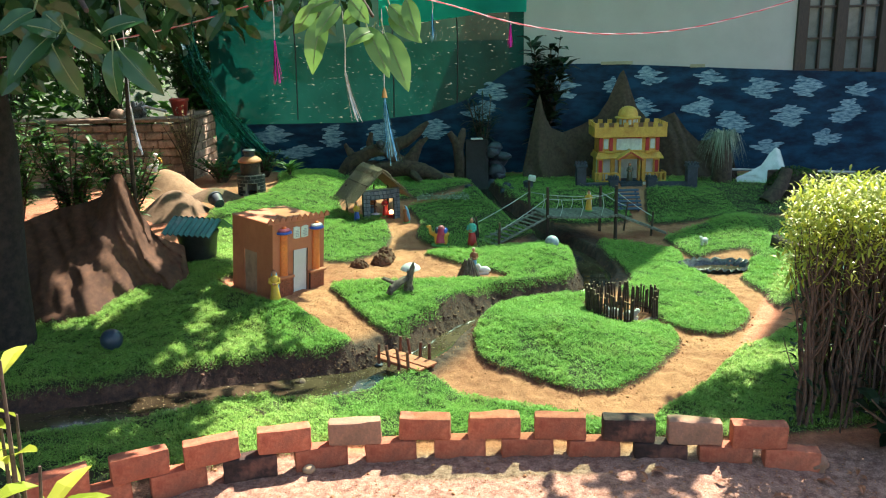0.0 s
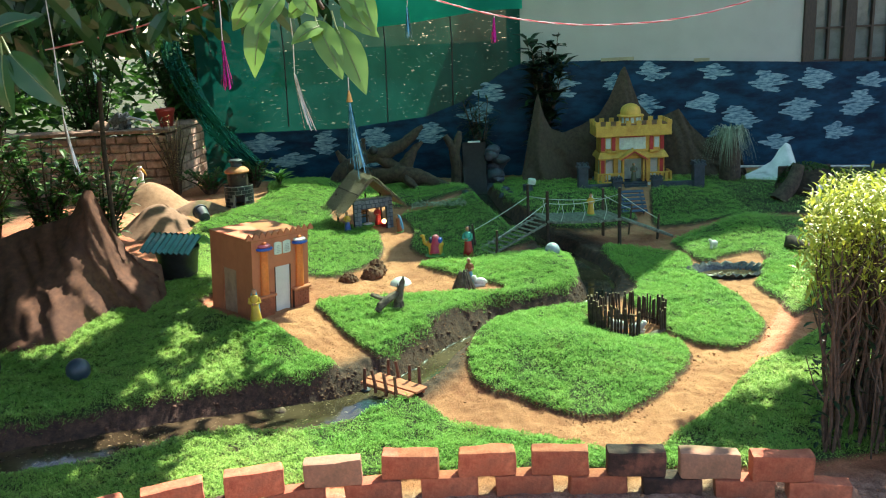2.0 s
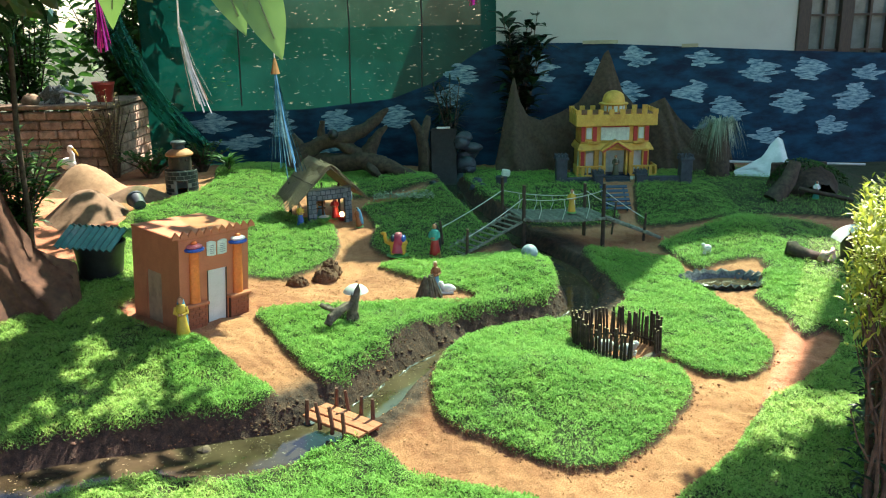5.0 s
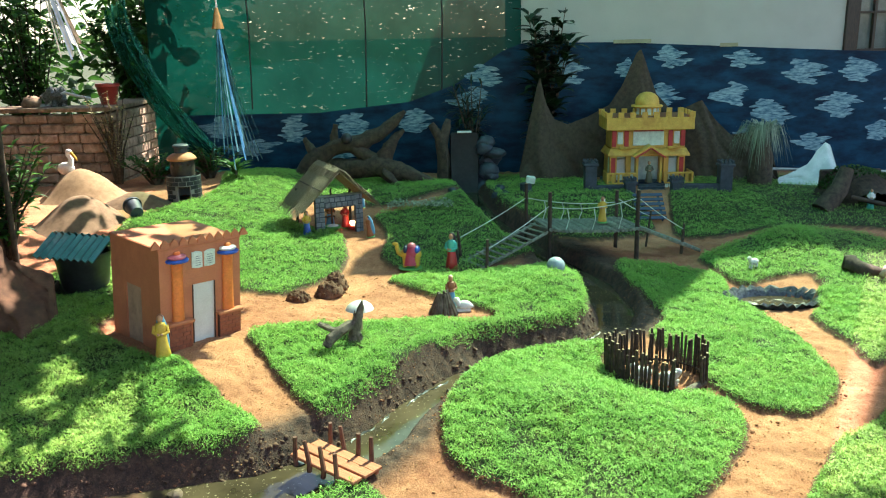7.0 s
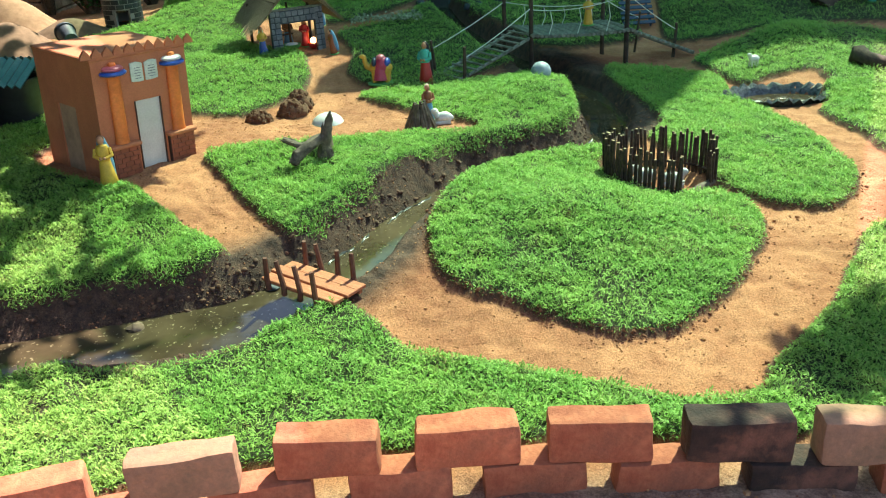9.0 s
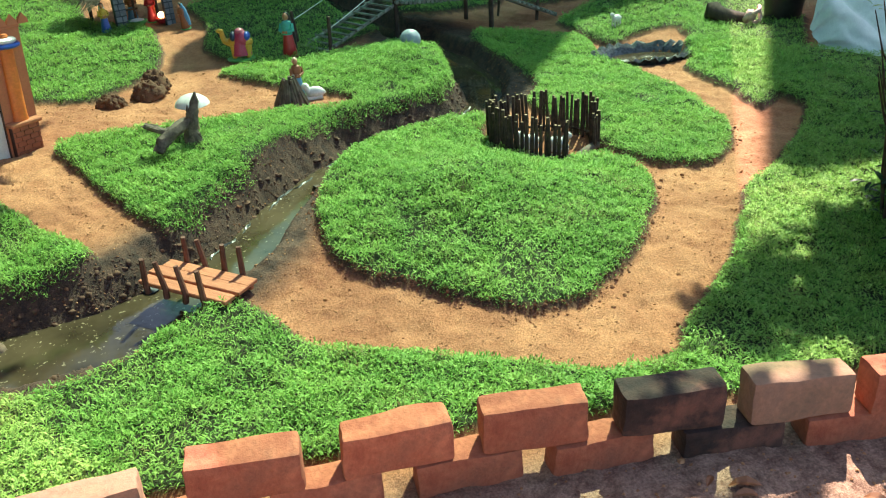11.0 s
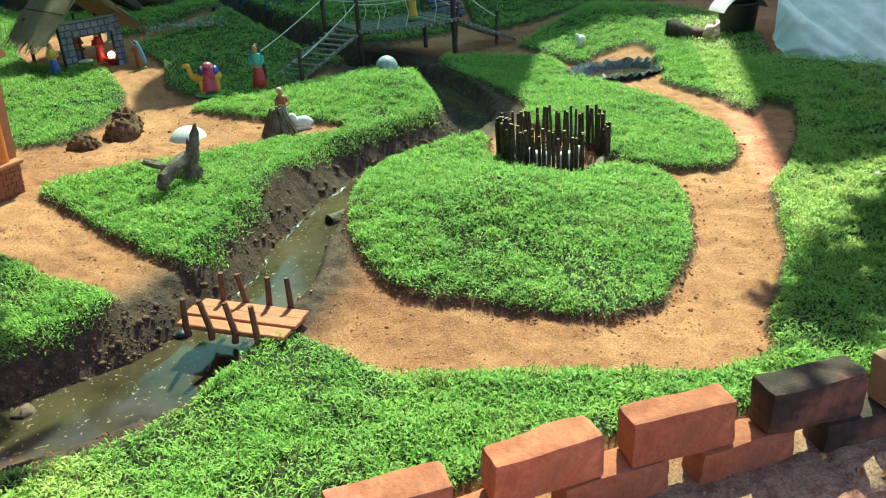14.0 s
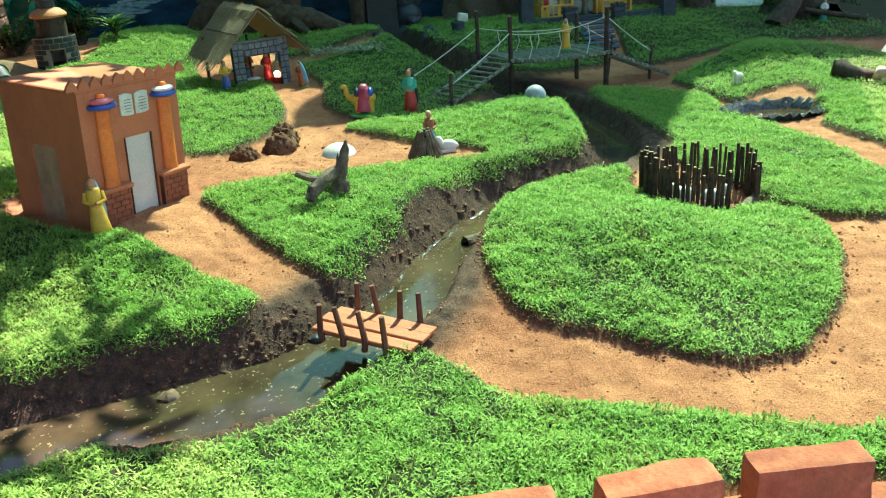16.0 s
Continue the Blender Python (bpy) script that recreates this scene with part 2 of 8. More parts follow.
# ---------------------------------------------------------------- mesh helpers
class Shape:
    """Gathers vertices and faces of one mesh."""

    def __init__(self):
        self.v, self.f = [], []

    def add(self, verts, faces, m=None):
        n = len(self.v)
        self.v += [tuple(m @ Vector(q)) for q in verts] if m is not None else [tuple(q) for q in verts]
        self.f += [tuple(i + n for i in face) for face in faces]
        return self

    def box(self, c, s, m=None, ch=0.0):
        x, y, z = (h / 2 for h in s)
        ch = min(ch, x * 0.6, y * 0.6, z * 0.6)
        if ch <= 0:
            vs = [(c[0] + i * x, c[1] + j * y, c[2] + k * z) for i in (-1, 1) for j in (-1, 1) for k in (-1, 1)]
            return self.add(vs, [(0, 1, 3, 2), (4, 6, 7, 5), (0, 4, 5, 1), (2, 3, 7, 6), (0, 2, 6, 4), (1, 5, 7, 3)], m)
        vs, at = [], {}
        for i in (-1, 1):
            for j in (-1, 1):
                for k in (-1, 1):
                    for a in range(3):
                        q = [i * (x - ch), j * (y - ch), k * (z - ch)]
                        q[a] = (i * x, j * y, k * z)[a]
                        at[i, j, k, a] = len(vs)
                        vs.append((c[0] + q[0], c[1] + q[1], c[2] + q[2]))
        fs = [(at[i, j, k, 0], at[i, j, k, 1], at[i, j, k, 2])[:: 1 if i * j * k > 0 else -1] for i in (-1, 1) for j in (-1, 1) for k in (-1, 1)]
        for a in range(3):
            b, d = (a + 1) % 3, (a + 2) % 3
            for s1 in (-1, 1):
                def key(sb, sd, ax):
                    q = [0, 0, 0]
                    q[a], q[b], q[d] = s1, sb, sd
                    return at[(*q, ax)]
                ring = [key(-1, -1, a), key(1, -1, a), key(1, 1, a), key(-1, 1, a)]
                fs.append(tuple(ring if s1 > 0 else ring[::-1]))
            for s1 in (-1, 1):
                for s2 in (-1, 1):
                    def edge(sa, ax):
                        q = [0, 0, 0]
                        q[a], q[b], q[d] = sa, s1, s2
                        return at[(*q, ax)]
                    ring = [edge(-1, b), edge(1, b), edge(1, d), edge(-1, d)]
                    fs.append(tuple(ring if s1 * s2 > 0 else ring[::-1]))
        return self.add(vs, fs, m)

    def lathe(self, profile, c=(0, 0, 0), n=20, m=None):
        vs, fs = [], []
        for r, z in profile:
            vs += [(c[0] + r * math.cos(2 * math.pi * i / n), c[1] + r * math.sin(2 * math.pi * i / n), c[2] + z) for i in range(n)]
        for k in range(len(profile) - 1):
            fs += [(k * n + i, k * n + (i + 1) % n, (k + 1) * n + (i + 1) % n, (k + 1) * n + i) for i in range(n)]
        fs += [tuple(range(n))[::-1], tuple((len(profile) - 1) * n + i for i in range(n))]
        return self.add(vs, fs, m)

    def tube(self, pts, radii, n=6, m=None, wobble=0.0, rnd=None):
        pts = [Vector(q) for q in pts]
        radii = radii if isinstance(radii, (list, tuple)) else [radii] * len(pts)
        vs, fs = [], []
        side = None
        for k, q in enumerate(pts):
            d = (pts[min(k + 1, len(pts) - 1)] - pts[max(k - 1, 0)]).normalized()
            if side is None:
                side = d.orthogonal().normalized()
            side = (side - d * side.dot(d)).normalized()
            up = d.cross(side)
            for i in range(n):
                a = 2 * math.pi * i / n
                r = radii[k] * (1 + (rnd.uniform(-wobble, wobble) if rnd else 0))
                vs.append(q + (side * math.cos(a) + up * math.sin(a)) * r)
        for k in range(len(pts) - 1):
            fs += [(k * n + i, k * n + (i + 1) % n, (k + 1) * n + (i + 1) % n, (k + 1) * n + i) for i in range(n)]
        fs += [tuple(range(n))[::-1], tuple((len(pts) - 1) * n + i for i in range(n))]
        return self.add(vs, fs, m)

    def ball(self, c, r, n=14, m=None, rough=0.0, seed=0.0, flat=1.0):
        r = r if isinstance(r, (tuple, list)) else (r, r, r)
        k = n // 2 + 1
        vs, fs = [(0, 0, -1)], []
        for j in range(1, k):
            a = -math.pi / 2 + math.pi * j / k
            vs += [(math.cos(a) * math.cos(2 * math.pi * i / n), math.cos(a) * math.sin(2 * math.pi * i / n), math.sin(a)) for i in range(n)]
        vs.append((0, 0, 1))
        fs += [(0, 1 + (i + 1) % n, 1 + i) for i in range(n)]
        for j in range(k - 2):
            b = 1 + j * n
            fs += [(b + i, b + (i + 1) % n, b + n + (i + 1) % n, b + n + i) for i in range(n)]
        b = 1 + (k - 2) * n
        fs += [(b + i, b + (i + 1) % n, len(vs) - 1) for i in range(n)]
        out = []
        for q in vs:
            s = 1 + rough * noise.noise(Vector(q) * 2.3 + Vector((seed, seed * 1.7, 3))) if rough else 1
            out.append((c[0] + q[0] * r[0] * s, c[1] + q[1] * r[1] * s, c[2] + q[2] * r[2] * s * (flat if q[2] < 0 else 1)))
        return self.add(out, fs, m)

    def leaf(self, base, tip, width, normal=(0, 0, 1), fold=0.15, bend=0.1):
        """One leaf: a pointed blade, folded along its rib, drooping at the tip."""
        b, t = Vector(base), Vector(tip)
        d = t - b
        s = d.cross(Vector(normal))
        s = (s if s.length > 1e-6 else d.orthogonal()).normalized() * width / 2
        up = s.cross(d).normalized() * d.length
        mid = [b + d * k + up * (bend * math.sin(k * math.pi)) for k in (0, 0.25, 0.55, 0.82, 1.0)]
        lift = up.normalized() * width * fold
        vs = [mid[0]]
        for k, w in ((1, 0.8), (2, 1.0), (3, 0.6)):
            vs += [mid[k] - s * w + lift * w, mid[k], mid[k] + s * w + lift * w]
        vs.append(mid[4])
        return self.add(vs, [(0, 2, 1), (0, 3, 2), (1, 2, 5, 4), (2, 3, 6, 5), (4, 5, 8, 7), (5, 6, 9, 8), (7, 8, 10), (8, 9, 10)])

    def mesh(self, name, smooth=False):
        me = bpy.data.meshes.new(name)
        me.from_pydata(self.v, [], self.f)
        if smooth:
            me.polygons.foreach_set("use_smooth", [True] * len(me.polygons))
            me.set_sharp_from_angle(angle=radians(smooth if smooth is not True else 40))
        return me


def thing(name, label, category, m, group=""):
    """An Empty at the base of a thing."""
    ob = new(name)
    ob.empty_display_size = 0.05
    ob.matrix_world = m
    return tagged(ob, label, category, group)


def part(name, shape, material, parent, label="", smooth=False, m=None):
    ob = new(name, shape.mesh(name, smooth) if isinstance(shape, Shape) else shape)
    if not ob.data.materials:
        ob.data.materials.append(material)
    ob.parent = parent
    if m is not None:
        ob.matrix_local = m
    return tagged(ob, label)


def single(name, shape, material, label, category, m=None, group="", kind="", smooth=False):
    ob = new(name, shape.mesh(name, smooth) if isinstance(shape, Shape) else shape)
    if not ob.data.materials:
        ob.data.materials.append(material)
    if m is not None:
        ob.matrix_world = m
    return tagged(ob, label, category, group, kind)


# ---------------------------------------------------------------- lie of the land
def lattice(ix, iy, seed):
    h = (ix.astype(np.int64) * 374761393 + iy.astype(np.int64) * 668265263 + seed * 2147483647) & 0xFFFFFFFF
    h = ((h ^ (h >> 13)) * 1274126177) & 0xFFFFFFFF
    return ((h ^ (h >> 16)) & 0xFFFF) / 65535.0


def ripple(x, y, size, seed=0, octaves=3):
    """Smooth random relief between -1 and 1."""
    total, amp, norm = 0.0, 1.0, 0.0
    for o in range(octaves):
        fx, fy = x / size, y / size
        ix, iy = np.floor(fx), np.floor(fy)
        u, v = fx - ix, fy - iy
        u, v = u * u * (3 - 2 * u), v * v * (3 - 2 * v)
        s = seed + o * 17
        n = (lattice(ix, iy, s) * (1 - u) + lattice(ix + 1, iy, s) * u) * (1 - v) + (lattice(ix, iy + 1, s) * (1 - u) + lattice(ix + 1, iy + 1, s) * u) * v
        total, norm = total + amp * (2 * n - 1), norm + amp
        amp, size = amp * 0.55, size * 0.5
    return total / norm


def smooth_loop(pts, k=5):
    p = np.array(pts, float)
    a, b, c, d = np.roll(p, 1, 0), p, np.roll(p, -1, 0), np.roll(p, -2, 0)
    out = []
    for s in np.arange(k) / k:
        out.append(0.5 * (2 * b + (c - a) * s + (2 * a - 5 * b + 4 * c - d) * s**2 + (3 * b - a - 3 * c + d) * s**3))
    return np.stack(out, 1).reshape(-1, 2)


def signed(x, y, loop):
    """Distance to a closed outline, negative inside; 1 where it is far off."""
    (x0, y0), (x1, y1) = loop.min(0) - 0.15, loop.max(0) + 0.15
    close = (x > x0) & (x < x1) & (y > y0) & (y < y1)
    out = np.ones(x.shape)
    if close.any():
        out[close] = signed_near(x[close], y[close], loop)
    return out


def signed_near(x, y, loop):
    best = np.full(x.shape, 1e9)
    inside = np.zeros(x.shape, bool)
    for (ax, ay), (bx, by) in zip(loop, np.roll(loop, -1, 0)):
        dx, dy = bx - ax, by - ay
        t = np.clip(((x - ax) * dx + (y - ay) * dy) / (dx * dx + dy * dy + 1e-12), 0, 1)
        best = np.minimum(best, (x - ax - t * dx) ** 2 + (y - ay - t * dy) ** 2)
        if ay != by:
            inside ^= ((ay > y) != (by > y)) & (x < (bx - ax) * (y - ay) / (by - ay) + ax)
    return np.where(inside, -1, 1) * np.sqrt(best)


# lawns, as outlines in plan
LAWNS = {
    "mound": [(0.195, 4.75), (0.27, 5.05), (0.475, 5.35), (0.79, 5.56), (1.0, 5.62), (0.92, 5.33), (1.21, 5.15), (1.38, 4.92), (1.33, 4.61), (1.01, 4.2), (0.78, 4.08), (0.58, 4.17), (0.4, 4.32), (0.24, 4.48)],
    "bank": [(-0.73, 5.54), (-0.35, 5.72), (0.13, 5.84), (0.4, 5.83), (0.43, 5.99), (0.08, 6.25), (-0.14, 6.54), (0.3, 6.67), (0.83, 6.83), (1.06, 6.62), (1.04, 6.01), (0.45, 5.51), (0.15, 5.47), (-0.04, 5.12), (-0.09, 4.88), (-0.18, 4.73), (-0.29, 4.79), (-0.58, 5.22)],
    "front": [(-4.2, 2.7), (-1.07, 4.09), (-0.83, 4.14), (-0.57, 4.15), (-0.35, 4.23), (-0.15, 4.39), (-0.03, 4.37), (0.12, 4.14), (0.32, 4.03), (0.57, 3.91), (0.81, 3.8), (1.0, 3.82), (1.1, 3.95), (1.4, 4.23), (1.64, 4.6), (1.84, 4.75), (2.02, 4.93), (2.31, 5.29), (2.23, 5.64), (2.28, 6.29), (2.5, 6.4), (3.1, 5.6), (3.3, 4.6), (2.6, 4.0), (2.0, 3.75), (1.3, 3.62), (0.3, 3.68), (-0.5, 3.64), (-1.2, 3.36), (-2, 2.95), (-3, 2.4)],
    "right": [(1.27, 7.0), (1.36, 6.06), (1.22, 5.72), (1.32, 5.4), (1.43, 4.98), (1.62, 4.86), (1.76, 4.93), (1.9, 5.14), (1.955, 5.42), (1.94, 5.75), (1.9, 6.08), (1.84, 6.4), (1.86, 6.81)],
    "pond": [(1.86, 7.10), (2.00, 7.28), (2.16, 7.38), (2.42, 7.52), (2.68, 7.66), (3.1, 7.6), (3.3, 7.0), (3.0, 6.3), (2.22, 5.37), (2.16, 5.62), (2.14, 6.02), (2.3, 6.2), (2.4, 6.62), (2.19, 6.67), (1.96, 6.59)],
    "left": [(-4.5, 3.4), (-2.17, 4.02), (-1.64, 4.19), (-1.14, 4.36), (-0.88, 4.46), (-0.74, 4.52), (-0.60, 4.58), (-0.49, 4.69), (-0.64, 4.85), (-0.97, 5.20), (-1.10, 5.22), (-1.5, 5.6), (-1.3, 6.05), (-1.75, 6.6), (-2.2, 6.5), (-3, 6.2), (-4.5, 6)],
    "yard_back": [(-1.45, 6.1), (-0.95, 6.25), (-0.71, 6.25), (-0.46, 6.68), (-0.49, 7.18), (-0.63, 7.43), (-0.95, 7.75), (-1.0, 8.3), (-0.6, 8.6), (-0.4, 9.4), (-1.5, 9.7), (-1.85, 9.4), (-1.72, 8.6), (-1.76, 8.2), (-1.97, 7.85), (-2.10, 7.6), (-2.10, 7.25), (-1.95, 6.85)],
    "hut_lawn": [(-0.22, 7.3), (-0.19, 6.84), (0.18, 6.61), (0.62, 7.05), (0.82, 7.35), (0.62, 7.9), (0.38, 8.6), (0.0, 8.15), (-0.35, 7.95), (-0.28, 7.6)],
    "back_mound": [(-0.45, 8.2), (-0.1, 8.3), (0.3, 8.75), (0.22, 9.2), (-0.3, 9.5), (-0.6, 9.0)],
    "palace_left": [(1.0, 7.55), (1.5, 7.75), (1.75, 8.0), (1.72, 8.75), (1.5, 9.3), (0.95, 9.6), (0.55, 9.5), (0.55, 8.6), (0.85, 7.9)],
    "palace_right": [(1.89, 7.86), (2.06, 7.73), (2.34, 7.70), (2.7, 7.79), (3.1, 7.76), (3.6, 7.6), (4.2, 7.8), (4.2, 9.5), (3, 9.6), (2.3, 9.3), (2.05, 8.7)],
}
LOOPS = {k: smooth_loop(v) for k, v in LAWNS.items()}

# stream: x, y, half width of the water, height of the water
STREAM = [(-4.5, 3.1, 0.15, -0.10), (-2.4, 3.80, 0.12, -0.10), (-1.75, 4.04, 0.11, -0.10), (-1.13, 4.26, 0.10, -0.10), (-0.91, 4.32, 0.105, -0.10), (-0.72, 4.355, 0.11, -0.10), (-0.57, 4.39, 0.12, -0.10), (-0.42, 4.43, 0.13, -0.10),
          (-0.28, 4.54, 0.125, -0.10), (-0.09, 4.72, 0.115, -0.10), (0.0, 4.90, 0.10, -0.098), (0.085, 5.05, 0.10, -0.096), (0.18, 5.205, 0.092, -0.093), (0.30, 5.38, 0.078, -0.09), (0.46, 5.555, 0.072, -0.087), (0.62, 5.655, 0.055, -0.085), (0.79, 5.735, 0.048, -0.083), (0.95, 5.82, 0.045, -0.08),
          (1.09, 5.98, 0.06, -0.08), (1.16, 6.3, 0.10, -0.08), (1.12, 6.75, 0.09, -0.07), (0.98, 7.15, 0.08, -0.06), (0.75, 7.7, 0.07, -0.03), (0.5, 8.4, 0.07, 0.03), (0.36, 9.2, 0.08, 0.08)]

LEVELS = [(-0.55, 4.0, -0.10), (-1.3, 3.75, -0.10), (-2.3, 3.3, -0.10), (0, 3.0, -0.09), (2, 3.0, -0.09), (0, 1.0, -0.09), (-3, 1, -0.06), (3, 1, -0.09), (-2.2, 4.5, -0.01), (-1.1, 4.65, 0.0), (-0.5, 4.85, 0.02),
          (-1.0, 5.5, 0.115), (-1.0, 5.2, 0.095), (-0.78, 5.45, 0.100), (-1.3, 5.5, 0.120), (-1.7, 5.9, 0.12), (-0.4, 5.3, 0.04), (0.2, 5.8, 0.03), (-0.4, 6.3, 0.06), (-0.6, 7.3, 0.14), (-1.9, 8.2, 0.23), (-2.7, 8.2, 0.22), (0.0, 3.95, -0.075),
          (0.9, 4.0, -0.058), (1.5, 4.4, -0.045), (1.9, 5.0, -0.04), (1.2, 5.4, -0.03), (1.9, 6.3, -0.04), (2.5, 6.8, 0.0), (1.9, 7.55, -0.03), (0.4, 6.9, 0.03), (2.0, 8.9, 0.13),
          (3.2, 8.9, 0.10), (1.0, 8.7, 0.15), (-0.2, 8.6, 0.17), (2.8, 5.2, 0.0)]
MOUNDS = [(0.72, 4.72, 0.085, 0.34), (0.82, 6.36, 0.075, 0.22), (2.55, 7.35, 0.11, 0.28), (-1.35, 8.95, 0.12, 0.42), (0.1, 8.65, 0.06, 0.28), (-0.1, 5.45, 0.02, 0.25), (0.74, 4.80, 0.030, 0.15), (1.13, 5.14, -0.045, 0.17)]
PIT = (2.07, 6.33, 0.21, 0.13)                    # pond: centre and half axes


def stream_at(x, y):
    """Distance from the middle of the stream, its half width and its level there, and on which bank."""
    best, wid, lev = np.full(x.shape, 1e9), np.zeros(x.shape), np.zeros(x.shape)
    side = np.zeros(x.shape)
    for (ax, ay, aw, az), (bx, by, bw, bz) in zip(STREAM, STREAM[1:]):
        dx, dy = bx - ax, by - ay
        t = np.clip(((x - ax) * dx + (y - ay) * dy) / (dx * dx + dy * dy), 0, 1)
        d = np.hypot(x - ax - t * dx, y - ay - t * dy)
        near = d < best
        best = np.where(near, d, best)
        wid, lev = np.where(near, aw + (bw - aw) * t, wid), np.where(near, az + (bz - az) * t, lev)
        side = np.where(near, np.sign(dx * (y - ay) - dy * (x - ax)), side)
    return best, wid, lev, side


def land(x, y):
    """Height of the ground, and how far it is mud, turf or bare yard."""
    x, y = np.asarray(x, float), np.asarray(y, float)
    num, den = np.zeros(x.shape), np.zeros(x.shape)
    for px, py, pz in LEVELS:
        w = 1 / (((x - px) ** 2 + (y - py) ** 2) + 0.05) ** 1.8
        num, den = num + w * pz, den + w
    z = num / den
    far = np.clip((np.hypot(x, y - 5) - 7) / 3, 0, 1)
    z = z * (1 - far)
    for px, py, h, s in MOUNDS:
        z = z + h * np.exp(-((x - px) ** 2 + (y - py) ** 2) / (2 * s * s))
    turf = np.zeros(x.shape)
    for loop in LOOPS.values():
        d = signed(x, y, loop) + 0.02 * ripple(x, y, 0.16, 5)
        turf = np.maximum(turf, np.clip(0.5 - d / 0.03, 0, 1))
    turf_s = turf * turf * (3 - 2 * turf)
    z = z + 0.024 * turf_s + 0.006 * ripple(x, y, 0.25, 3) + (1 - turf_s) * (0.011 * ripple(x, y, 0.05, 9) + 0.008 * np.abs(ripple(x, y, 0.11, 12)) - 0.010 * np.clip(ripple(x, y, 0.07, 14, 2) - 0.45, 0, 1))
    d, w, lev, side = stream_at(x, y)
    d = d + 0.012 * ripple(x, y, 0.12, 21)
    bank = np.where(side > 0, 0.130 + 0.03 * ripple(x, y, 0.3, 23), 0.075)
    t = np.clip((d - w + 0.015) / bank, 0, 1)
    t = t * t * (3 - 2 * t) * 0.35 + 0.65 * t
    lump = (0.016 * ripple(x, y, 0.11, 31) + 0.010 * (0.5 - np.abs(ripple(x, y, 0.06, 35)) * 1.6)) * np.sqrt(4 * t * (1 - t)) + 0.008 * ripple(x, y, 0.034, 33, 2) * np.clip(6 * t * (1 - t) + 0.2, 0, 1) * (t < 0.98)
    carved = (lev - 0.035) * (1 - t) + np.maximum(z, lev + 0.01) * t + lump
    z = np.where(t < 1, carved, z)
    mud = np.clip(1.9 - 1.35 * (d - w) / (bank + np.where(side > 0, 0.035, 0.09) + 0.10 * np.clip((y - 5.7) / 0.3, 0, 1)), 0, 1) * np.clip((0.9 - turf) * 4 + 2 * (t < 0.93), 0, 1)
    # dark crumbly earth round the cut edge of the turf
    rim = 4 * turf * (1 - turf)
    mud = np.maximum(mud, np.clip(rim * (0.9 + 0.7 * ripple(x, y, 0.07, 61)), 0, 0.8) * (y > 3.75))
    z = z + 0.007 * rim * ripple(x, y, 0.035, 63)
    pit = np.hypot((x - PIT[0]) / PIT[2], (y - PIT[1]) / PIT[3])
    z = np.where(pit < 1.25, z - 0.09 * np.clip((1.25 - pit) / 0.4, 0, 1), z)
    turf_s = np.maximum(turf_s, np.clip(np.maximum(np.abs(x) - 3.8, y - 9.9) / 0.5, 0, 1))
    yard = np.clip((3.62 - y + 0.05 * ripple(x, y, 0.3, 41)) / 0.1, 0, 1)
    return z, np.clip(mud, 0, 1), turf_s, yard


def ground_z(x, y):
    return float(land(np.array([x]), np.array([y]))[0][0])


def build_ground():
    def steps(lo, hi, fine_lo, fine_hi, fine, coarse):
        a = list(np.arange(fine_lo, fine_hi, fine))
        b = list(np.arange(fine_hi, hi, coarse))
        c = list(np.arange(fine_lo - coarse, lo, -coarse))[::-1]
        out = c + a + b
        g = [15, 30, 70, 150, 400]
        return np.array([lo - q for q in g[::-1]] + out + [hi + q for q in g])
    xs, ys = steps(-4.6, 4.6, -2.3, 2.4, 0.0115, 0.045), steps(-1.5, 10.6, 3.4, 6.2, 0.0115, 0.03)
    gx, gy = np.meshgrid(xs, ys)
    z, mud, turf, yard = (np.concatenate(q) for q in zip(*(land(a, b) for a, b in zip(np.array_split(gx.ravel(), 8), np.array_split(gy.ravel(), 8)))))
    nx, ny = len(xs), len(ys)
    me = bpy.data.meshes.new("ground")
    idx = np.arange(nx * ny).reshape(ny, nx)
    quads = np.stack([idx[:-1, :-1], idx[:-1, 1:], idx[1:, 1:], idx[1:, :-1]], -1).reshape(-1, 4)
    me.vertices.add(nx * ny)
    me.vertices.foreach_set("co", np.stack([gx.ravel(), gy.ravel(), z], -1).ravel())
    me.loops.add(quads.size)
    me.loops.foreach_set("vertex_index", quads.ravel())
    me.polygons.add(len(quads))
    me.polygons.foreach_set("loop_start", np.arange(len(quads)) * 4)
    me.update(calc_edges=True)
    me.polygons.foreach_set("use_smooth", np.ones(len(quads), bool))
    for key, data in (("mud", mud), ("turf", turf), ("yard", yard)):
        me.attributes.new(key, "FLOAT", "POINT").data.foreach_set("value", data)
    ob = new("ground", me)
    me.materials.append(M["earth"])
    return tagged(ob, "sandy red soil shaped into paths and banks", "ground", kind="structure")


